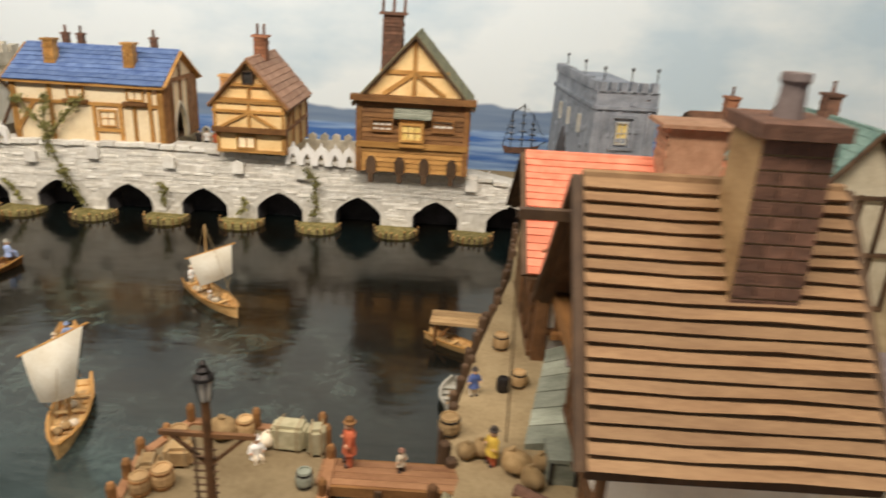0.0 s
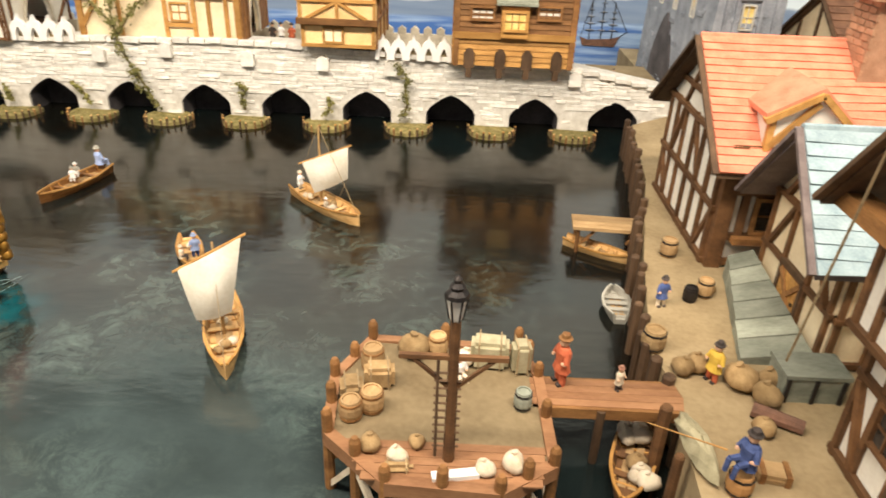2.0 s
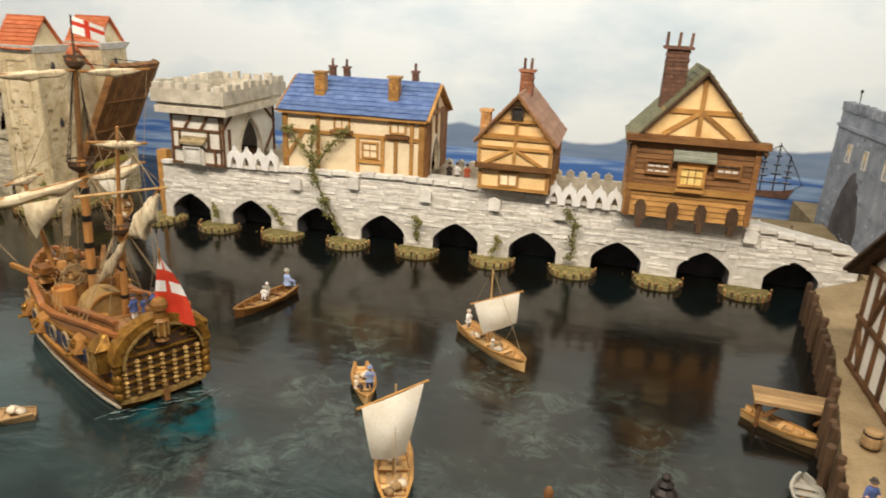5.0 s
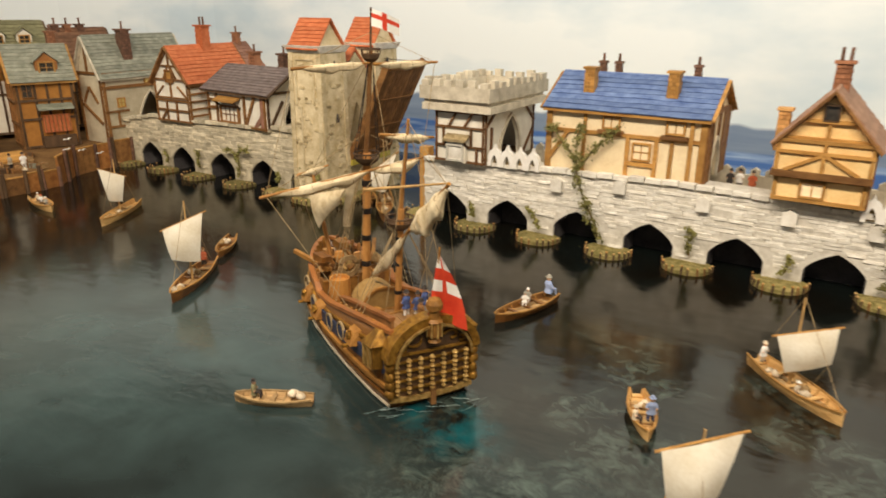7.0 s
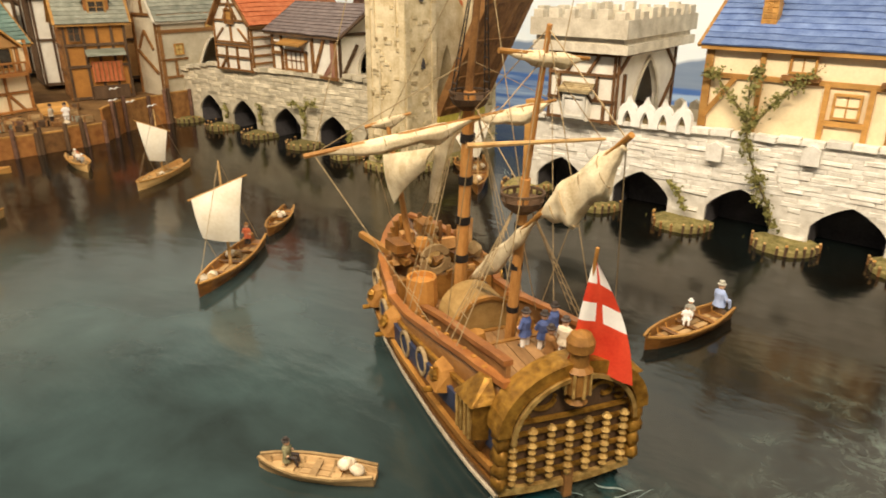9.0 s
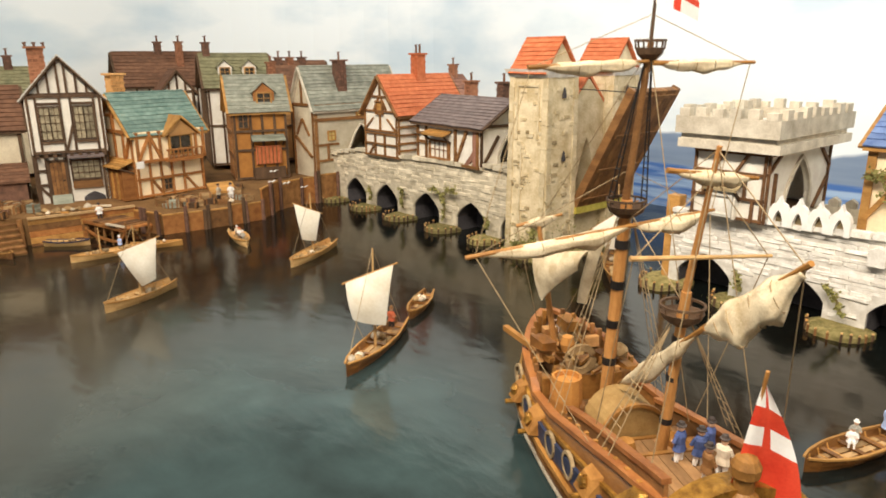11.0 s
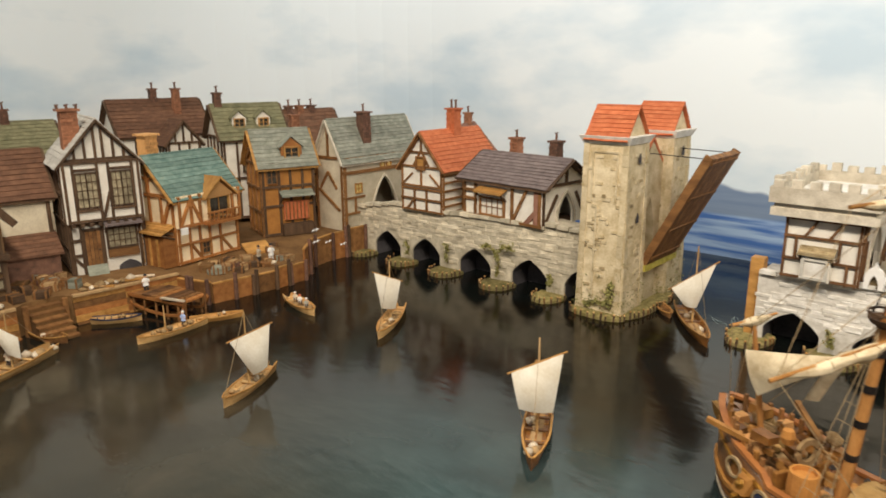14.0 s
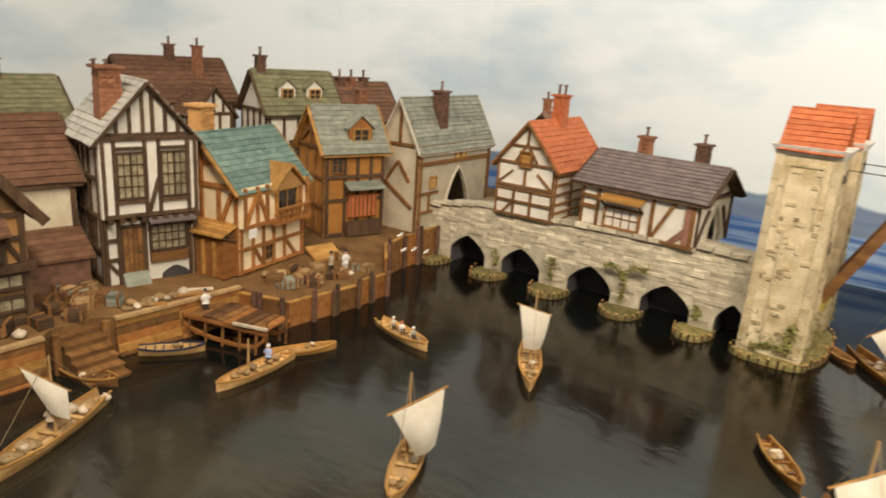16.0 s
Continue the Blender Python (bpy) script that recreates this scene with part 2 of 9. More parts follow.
def water_material():
    """Dark varnished model water: brushed ripples, and pale weed painted in one wide patch towards the east shore."""
    m, nodes, links, bsdf = shader("varnished_water")
    co = nodes.new("ShaderNodeTexCoord")
    fleck = nodes.new("ShaderNodeTexNoise")
    fleck.inputs["Scale"].default_value, fleck.inputs["Detail"].default_value = 38, 12
    fleck.inputs["Roughness"].default_value, fleck.inputs["Distortion"].default_value = 0.82, 0.6
    patch = nodes.new("ShaderNodeTexNoise")
    patch.inputs["Scale"].default_value, patch.inputs["Detail"].default_value = 9, 5
    depth = nodes.new("ShaderNodeTexNoise")
    depth.inputs["Scale"].default_value, depth.inputs["Detail"].default_value = 5.5, 4
    for n in (patch, fleck, depth):
        links.new(co.outputs["Object"], n.inputs[0])
    base = nodes.new("ShaderNodeValToRGB")
    base.color_ramp.elements[0].position, base.color_ramp.elements[1].position = 0.36, 0.66
    base.color_ramp.elements[0].color, base.color_ramp.elements[1].color = (0.005, 0.0035, 0.002, 1), (0.005, 0.009, 0.009, 1)
    links.new(depth.outputs[0], base.inputs[0])
    # the painted weed bed: an oval about the middle of the harbour
    place = nodes.new("ShaderNodeMapping")
    place.vector_type = "TEXTURE"
    place.inputs["Location"].default_value = (-0.19, -0.53, 0)
    place.inputs["Scale"].default_value = (0.34, 0.34, 1)
    links.new(co.outputs["Object"], place.inputs[0])
    bed = nodes.new("ShaderNodeTexGradient")
    bed.gradient_type = "SPHERICAL"
    links.new(place.outputs[0], bed.inputs[0])
    wide = nodes.new("ShaderNodeMapRange")
    wide.inputs[1].default_value, wide.inputs[2].default_value, wide.inputs[3].default_value = 0.0, 0.5, 0.0
    links.new(bed.outputs["Fac"], wide.inputs[0])
    a = nodes.new("ShaderNodeMapRange")
    a.inputs[1].default_value, a.inputs[2].default_value = 0.42, 0.66
    links.new(patch.outputs[0], a.inputs[0])
    b = nodes.new("ShaderNodeMapRange")
    b.inputs[1].default_value, b.inputs[2].default_value = 0.46, 0.76
    links.new(fleck.outputs[0], b.inputs[0])
    both = nodes.new("ShaderNodeMath")
    both.operation = "MULTIPLY"
    links.new(a.outputs[0], both.inputs[0])
    links.new(b.outputs[0], both.inputs[1])
    bedded = nodes.new("ShaderNodeMath")
    bedded.operation = "MULTIPLY"
    links.new(both.outputs[0], bedded.inputs[0])
    links.new(wide.outputs[0], bedded.inputs[1])
    mix = nodes.new("ShaderNodeMix")
    mix.data_type = "RGBA"
    mix.inputs[7].default_value = (0.17, 0.235, 0.2, 1)
    links.new(bedded.outputs[0], mix.inputs[0])
    links.new(base.outputs[0], mix.inputs[6])
    # pale murk, lifted in colour for missing reflection: teal in the open water and before the platform, olive towards
    # the west front
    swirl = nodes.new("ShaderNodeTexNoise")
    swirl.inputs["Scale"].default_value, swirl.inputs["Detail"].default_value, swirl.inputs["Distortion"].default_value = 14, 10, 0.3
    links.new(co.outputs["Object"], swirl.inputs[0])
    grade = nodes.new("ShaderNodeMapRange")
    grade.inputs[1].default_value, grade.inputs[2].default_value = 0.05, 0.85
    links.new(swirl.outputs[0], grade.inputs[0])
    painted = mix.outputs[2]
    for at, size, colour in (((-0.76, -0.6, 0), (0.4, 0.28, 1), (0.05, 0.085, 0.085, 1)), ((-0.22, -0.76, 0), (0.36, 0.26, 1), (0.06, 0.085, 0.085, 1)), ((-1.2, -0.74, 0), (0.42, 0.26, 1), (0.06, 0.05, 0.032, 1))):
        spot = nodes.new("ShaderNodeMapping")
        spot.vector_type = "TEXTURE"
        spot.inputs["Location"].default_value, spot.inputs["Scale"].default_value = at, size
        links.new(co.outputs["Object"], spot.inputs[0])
        murk_sheen = nodes.new("ShaderNodeTexGradient")
        murk_sheen.gradient_type = "SPHERICAL"
        links.new(spot.outputs[0], murk_sheen.inputs[0])
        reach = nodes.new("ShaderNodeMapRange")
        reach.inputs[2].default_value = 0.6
        links.new(murk_sheen.outputs["Fac"], reach.inputs[0])
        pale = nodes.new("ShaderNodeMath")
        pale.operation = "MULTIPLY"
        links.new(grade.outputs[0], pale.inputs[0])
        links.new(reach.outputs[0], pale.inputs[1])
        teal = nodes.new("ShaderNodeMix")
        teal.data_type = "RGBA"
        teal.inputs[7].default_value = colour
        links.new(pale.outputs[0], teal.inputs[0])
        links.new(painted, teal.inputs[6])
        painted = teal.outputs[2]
    # the turbulent aqua wake painted under the galleon's stern
    churn = nodes.new("ShaderNodeTexNoise")
    churn.inputs["Scale"].default_value, churn.inputs["Detail"].default_value = 30, 6
    links.new(co.outputs["Object"], churn.inputs[0])
    stir = nodes.new("ShaderNodeMix")
    stir.data_type, stir.blend_type = "RGBA", "LINEAR_LIGHT"
    stir.inputs[0].default_value = 0.035
    links.new(co.outputs["Object"], stir.inputs[6])
    links.new(churn.outputs["Color"], stir.inputs[7])
    wake_at = nodes.new("ShaderNodeMapping")
    wake_at.vector_type = "TEXTURE"
    wake_at.inputs["Location"].default_value = (-0.39, -0.522, 0)
    wake_at.inputs["Rotation"].default_value = (0, 0, radians(-30))
    wake_at.inputs["Scale"].default_value = (0.08, 0.05, 1)
    links.new(stir.outputs[2], wake_at.inputs[0])
    wake = nodes.new("ShaderNodeTexGradient")
    wake.gradient_type = "SPHERICAL"
    links.new(wake_at.outputs[0], wake.inputs[0])
    wake_reach = nodes.new("ShaderNodeMapRange")
    wake_reach.inputs[1].default_value, wake_reach.inputs[2].default_value = 0.05, 0.6
    links.new(wake.outputs["Fac"], wake_reach.inputs[0])
    broken = nodes.new("ShaderNodeMapRange")
    broken.inputs[1].default_value, broken.inputs[2].default_value = 0.38, 0.62
    links.new(churn.outputs[0], broken.inputs[0])
    churned = nodes.new("ShaderNodeMath")
    churned.operation = "MULTIPLY"
    links.new(wake_reach.outputs[0], churned.inputs[0])
    links.new(broken.outputs[0], churned.inputs[1])
    aqua = nodes.new("ShaderNodeMix")
    aqua.data_type = "RGBA"
    aqua.inputs[7].default_value = (0.001, 0.075, 0.09, 1)
    links.new(churned.outputs[0], aqua.inputs[0])
    links.new(painted, aqua.inputs[6])
    links.new(aqua.outputs[2], bsdf.inputs["Base Color"])
    bsdf.inputs["Specular Tint"].default_value = (1.0, 0.85, 0.64, 1)
    wave = nodes.new("ShaderNodeTexNoise")
    wave.inputs["Scale"].default_value, wave.inputs["Detail"].default_value = 30, 8
    squash = nodes.new("ShaderNodeMapping")
    squash.inputs["Scale"].default_value = (1, 2.0, 1)
    links.new(co.outputs["Object"], squash.inputs[0])
    links.new(squash.outputs[0], wave.inputs[0])
    relief = nodes.new("ShaderNodeBump")
    relief.inputs["Strength"].default_value, relief.inputs["Distance"].default_value = 0.15, 0.003
    links.new(wave.outputs[0], relief.inputs["Height"])
    links.new(relief.outputs[0], bsdf.inputs["Normal"])
    bsdf.inputs["Roughness"].default_value, bsdf.inputs["IOR"].default_value = 0.12, 1.5
    return m


def backdrop_material():
    """The painted board: sky with clouds, blue hills, sea and sand, by height in metres."""
    m, nodes, links, bsdf = shader("painted_sky")
    geo = nodes.new("ShaderNodeNewGeometry")
    xyz = nodes.new("ShaderNodeSeparateXYZ")
    links.new(geo.outputs["Position"], xyz.inputs[0])
    flat = nodes.new("ShaderNodeMapping")
    flat.inputs["Scale"].default_value = (1, 1, 2.2)
    links.new(geo.outputs["Position"], flat.inputs[0])
    cloud = nodes.new("ShaderNodeTexNoise")
    cloud.inputs["Scale"].default_value, cloud.inputs["Detail"].default_value = 2.2, 5
    links.new(flat.outputs[0], cloud.inputs[0])
    sky = nodes.new("ShaderNodeValToRGB")
    sky.color_ramp.elements[0].position, sky.color_ramp.elements[1].position = 0.38, 0.54
    sky.color_ramp.elements[0].color, sky.color_ramp.elements[1].color = (0.57, 0.68, 0.76, 1), (0.81, 0.86, 0.88, 1)
    links.new(cloud.outputs[0], sky.inputs[0])
    # the unseen top deepens to a teal grey, added to dim its reflection in the water
    high = nodes.new("ShaderNodeMapRange")
    high.inputs[1].default_value, high.inputs[2].default_value = 0.6, 1.1
    links.new(xyz.outputs[2], high.inputs[0])
    deep = nodes.new("ShaderNodeMix")
    deep.data_type = "RGBA"
    deep.inputs[7].default_value = (0.42, 0.57, 0.6, 1)
    links.new(high.outputs[0], deep.inputs[0])
    links.new(sky.outputs[0], deep.inputs[6])
    ridge = nodes.new("ShaderNodeTexNoise")
    ridge.noise_dimensions = "1D"
    ridge.inputs["Scale"].default_value, ridge.inputs["Detail"].default_value = 3.4, 3
    links.new(xyz.outputs[0], ridge.inputs["W"])
    rough_z = nodes.new("ShaderNodeMath")
    rough_z.operation = "MULTIPLY_ADD"
    rough_z.inputs[1].default_value, rough_z.inputs[2].default_value = 0.11, 0.072
    links.new(ridge.outputs[0], rough_z.inputs[0])
    above = nodes.new("ShaderNodeMath")
    above.operation = "SUBTRACT"
    links.new(xyz.outputs[2], above.inputs[0])
    links.new(rough_z.outputs[0], above.inputs[1])
    hill = nodes.new("ShaderNodeMapRange")
    hill.inputs[1].default_value, hill.inputs[2].default_value = -0.003, 0.004
    links.new(above.outputs[0], hill.inputs[0])
    streak = nodes.new("ShaderNodeTexNoise")
    streak.inputs["Scale"].default_value, streak.inputs["Detail"].default_value = 12, 5
    long = nodes.new("ShaderNodeMapping")
    long.inputs["Scale"].default_value = (0.5, 0.5, 7)
    links.new(geo.outputs["Position"], long.inputs[0])
    links.new(long.outputs[0], streak.inputs[0])
    land = nodes.new("ShaderNodeValToRGB")
    links.new(streak.outputs[0], land.inputs[0])
    land.color_ramp.elements[0].color, land.color_ramp.elements[1].color = (0.13, 0.19, 0.31, 1), (0.26, 0.33, 0.43, 1)
    sea = nodes.new("ShaderNodeValToRGB")
    links.new(streak.outputs[0], sea.inputs[0])
    sea.color_ramp.elements[0].position, sea.color_ramp.elements[1].position = 0.42, 0.66
    sea.color_ramp.elements[0].color, sea.color_ramp.elements[1].color = (0.07, 0.16, 0.42, 1), (0.34, 0.47, 0.66, 1)
    shore = nodes.new("ShaderNodeMapRange")
    shore.inputs[1].default_value, shore.inputs[2].default_value = 0.076, 0.082
    links.new(xyz.outputs[2], shore.inputs[0])
    low = nodes.new("ShaderNodeMix")
    low.data_type = "RGBA"
    links.new(shore.outputs[0], low.inputs[0])
    links.new(sea.outputs[0], low.inputs[6])
    links.new(land.outputs[0], low.inputs[7])
    full = nodes.new("ShaderNodeMix")
    full.data_type = "RGBA"
    links.new(hill.outputs[0], full.inputs[0])
    links.new(low.outputs[2], full.inputs[6])
    links.new(deep.outputs[2], full.inputs[7])
    links.new(full.outputs[2], bsdf.inputs["Base Color"])
    bsdf.inputs["Roughness"].default_value = 0.9
    bsdf.inputs["Specular IOR Level"].default_value = 0.1
    return m


WATER, PAINTED = water_material(), backdrop_material()

# ---- building helpers: all lengths below are in centimetres ----


def thing(name, x, y, z, rz, label, category, group="", kind=""):
    ob = new(name)
    ob.matrix_basis = pose(x * CM, y * CM, z * CM, 0, 0, rz)
    ob.empty_display_size = 0.01
    return tagged(ob, label, category, group, kind)


def mesh_of(name, bm, material):
    for v in bm.verts:
        v.co *= CM
    bmesh.ops.recalc_face_normals(bm, faces=bm.faces)
    me = bpy.data.meshes.new(name)
    bm.to_mesh(me)
    bm.free()
    for m in material if isinstance(material, (list, tuple)) else [material]:
        me.materials.append(m)
    return me


def part(name, bm, material, parent, label=""):
    ob = new(name, mesh_of(name, bm, material))
    ob.parent = parent
    return tagged(ob, label)


def piece(name, me, parent, m):
    ob = new(name, me)
    ob.parent = parent
    ob.matrix_basis = m
    return ob


SEA = -1.1  # the water's level, in cm


def afloat(ob):
    """Set a thing down on the water from the plan's zero level, along the slant of the two lookout points, keeping its bearing."""
    at = ob.matrix_basis.translation
    eye = Vector((-0.03, -1.015, 0.352)) if at.x > -0.34 else Vector((-0.15, -1.015, 0.366)) if at.x > -0.6 else Vector((-0.45, -1.005, 0.374))
    k = 1 - SEA * CM / eye.z
    ob.matrix_basis = Matrix.Translation(eye) @ Matrix.Scale(k, 4) @ Matrix.Translation(-eye) @ ob.matrix_basis
    return ob


def single(name, bm, material, x, y, z, rz, label, category, group="", kind=""):
    """A thing of one mesh."""
    ob = new(name, mesh_of(name, bm, material))
    ob.matrix_basis = pose(x * CM, y * CM, z * CM, 0, 0, rz)
    return tagged(ob, label, category, group, kind)


def hexa(bm, p, mi=0):
    """A box from eight corners, the lower four and then the upper four, both in turn."""
    v = [bm.verts.new(q) for q in p]
    for f in ((3, 2, 1, 0), (4, 5, 6, 7), (0, 1, 5, 4), (1, 2, 6, 5), (2, 3, 7, 6), (3, 0, 4, 7)):
        bm.faces.new([v[i] for i in f]).material_index = mi
    return bm


def box(bm, x0, y0, z0, x1, y1, z1, mi=0):
    return hexa(bm, [(x0, y0, z0), (x1, y0, z0), (x1, y1, z0), (x0, y1, z0), (x0, y0, z1), (x1, y0, z1), (x1, y1, z1), (x0, y1, z1)], mi)


def beam(bm, a, b, w, d, up=(0, 0, 1), mi=0):
    """A bar from a to b, w wide and d deep."""
    a, b = Vector(a), Vector(b)
    f = (b - a).normalized()
    s = f.cross(Vector(up))
    s = s.normalized() if s.length > 1e-4 else Vector((1, 0, 0))
    t = s.cross(f).normalized()
    s, t = s * w / 2, t * d / 2
    return hexa(bm, [a - s - t, a + s - t, b + s - t, b - s - t, a - s + t, a + s + t, b + s + t, b - s + t], mi)


def tube(bm, a, b, r0, r1=None, n=7, mi=0):
    a, b = Vector(a), Vector(b)
    r1 = r0 if r1 is None else r1
    f = (b - a).normalized()
    s = f.orthogonal().normalized()
    t = f.cross(s)
    rings = [[bm.verts.new(c + (s * math.cos(k * math.tau / n) + t * math.sin(k * math.tau / n)) * r) for k in range(n)] for c, r in ((a, r0), (b, r1))]
    for k in range(n):
        bm.faces.new([rings[0][k], rings[0][(k + 1) % n], rings[1][(k + 1) % n], rings[1][k]]).material_index = mi
    bm.faces.new(rings[0][::-1]).material_index = mi
    bm.faces.new(rings[1]).material_index = mi
    return bm


def sweep(bm, pts, w, d, mi=0, closed=False):
    """One continuous bar along the points, w wide and d deep."""
    pts = [Vector(p) for p in pts]
    n = len(pts)
    rings = []
    for k, p in enumerate(pts):
        f = (pts[(k + 1) % n if closed else min(k + 1, n - 1)] - pts[k - 1 if closed else max(k - 1, 0)]).normalized()
        s = f.cross(Vector((0, 0, 1)))
        s = s.normalized() if s.length > 0.05 else Vector((1, 0, 0))
        t = s.cross(f).normalized()
        rings.append([bm.verts.new(p + s * x * w / 2 + t * y * d / 2) for x, y in ((-1, -1), (1, -1), (1, 1), (-1, 1))])
    for k in range(n if closed else n - 1):
        lo, hi = rings[k], rings[(k + 1) % n]
        for q in range(4):
            bm.faces.new([lo[q], lo[(q + 1) % 4], hi[(q + 1) % 4], hi[q]]).material_index = mi
    if not closed:
        bm.faces.new(rings[0][::-1]).material_index = mi
        bm.faces.new(rings[-1]).material_index = mi
    return bm


def lathe(bm, profile, n=10, at=(0, 0, 0), mi=0, sx=1.0, sy=1.0):
    """A turned shape from (radius, height) pairs."""
    rings = [[bm.verts.new((at[0] + r * sx * math.cos(k * math.tau / n), at[1] + r * sy * math.sin(k * math.tau / n), at[2] + z)) for k in range(n)] for r, z in profile]
    for lo, hi in zip(rings, rings[1:]):
        for k in range(n):
            bm.faces.new([lo[k], lo[(k + 1) % n], hi[(k + 1) % n], hi[k]]).material_index = mi
    bm.faces.new(rings[0][::-1]).material_index = mi
    bm.faces.new(rings[-1]).material_index = mi
    return bm


def ball(bm, at, rx, ry, rz, mi=0, n=8, rough=0.0, rnd=random):
    prof = [(max(0.05, math.sin(k * math.pi / 5)), -math.cos(k * math.pi / 5)) for k in range(6)]
    start = len(bm.verts)
    lathe(bm, prof, n, mi=mi)
    bm.verts.ensure_lookup_table()
    for v in bm.verts[start:]:
        j = 1 + rnd.uniform(-rough, rough)
        v.co = Vector((at[0] + v.co.x * rx * j, at[1] + v.co.y * ry * j, at[2] + v.co.z * rz * j))
    return bm


def prism(bm, outline, way, mi=0):
    """An outline of points, pushed along a vector."""
    way = Vector(way)
    a = [bm.verts.new(p) for p in outline]
    b = [bm.verts.new(Vector(p) + way) for p in outline]
    n = len(a)
    bm.faces.new(a[::-1]).material_index = mi
    bm.faces.new(b).material_index = mi
    for k in range(n):
        bm.faces.new([a[k], a[(k + 1) % n], b[(k + 1) % n], b[k]]).material_index = mi
    return bm


def pointed_arch(u0, u1, h, n=6):
    """The points of a pointed arch from its left foot to its right, h high, springing at a third of its height."""
    w, s = u1 - u0, h * 0.35
    left = [(u0, 0)] + [(u0 + w / 2 * (k / n) ** 1.3, s + (h - s) * (1 - (1 - k / n) ** 1.25)) for k in range(n + 1)]
    return left + [(u0 + u1 - u, v) for u, v in left[-2::-1]]

# ---- the large structure ----
bm = box(bmesh.new(), -300, -92, -5, 140, 60, SEA)
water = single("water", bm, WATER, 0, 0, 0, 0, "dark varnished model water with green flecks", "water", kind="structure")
bm = bmesh.new()
bend = [(-172 - 60 * math.sin(k * math.pi / 24), -15 + 60 * math.cos(k * math.pi / 24)) for k in range(12, -1, -1)]
outline = [(-232, -120)] + bend + [(120, 45), (120, -120)]
back = [(-235, -120)] + [(x - 3, y + 3) for x, y in bend] + [(123, 48), (123, -120)]
prism(bm, [(x, y, -5) for x, y in outline + back[::-1]], (0, 0, 96))
single("backdrop", bm, PAINTED, 0, 0, 0, 0, "painted board of pale sky, blue hills and sea", "backdrop", kind="structure")

# the front rail of the display case and the card that lies inside it
rail = thing("trim_case_front", -40, -92, 0, 0, "black and orange wooden front rail of the display case", "case", kind="structure")
part("inner_rail", box(bmesh.new(), -190, -2.4, -3, 150, 0.4, 0.6), CASE_BLACK, rail, "black inner rail")
part("outer_rail", box(bmesh.new(), -190, -9, -3, 150, -2.5, -0.2), CASE_WOOD, rail, "orange varnished outer rail")
bm = hexa(bmesh.new(), [(-5, -3.6, 0.05), (5.4, -3.6, 0.05), (5.2, 3.4, 0.05), (-4.6, 3.4, 0.05), (-5, -3.6, 0.2), (5.4, -3.6, 0.2), (5.2, 3.4, 0.2), (-4.6, 3.4, 0.2)])
afloat(single("caption_card", bm, WHITE_PAINT, -88.8, -85.4, 0, 0, "blank white card lying flat by the front rail", "card"))


def stone_mesh(name, material, w, h, d, rnd):
    """A rough block with chipped corners, standing on its back face at y = 0."""
    bm = bmesh.new()
    j = lambda s: rnd.uniform(-s, s)
    back = [(0, 0, 0), (w, 0, 0), (w, 0, h), (0, 0, h)]
    mid = [(x + j(0.05), -d * 0.65, z + j(0.06)) for x, _, z in back]
    top = [(w * 0.08 + j(0.05), -d, h * 0.14), (w * 0.92 + j(0.05), -d + j(0.06), h * 0.12), (w * 0.93 + j(0.05), -d + j(0.08), h * 0.86), (w * 0.07, -d + j(0.08), h * 0.88)]
    rows = [[bm.verts.new(p) for p in r] for r in (back, mid, top)]
    for lo, hi in zip(rows, rows[1:]):
        for k in range(4):
            bm.faces.new([lo[k], lo[(k + 1) % 4], hi[(k + 1) % 4], hi[k]])
    bm.faces.new(rows[2])
    return mesh_of(name, bm, material)


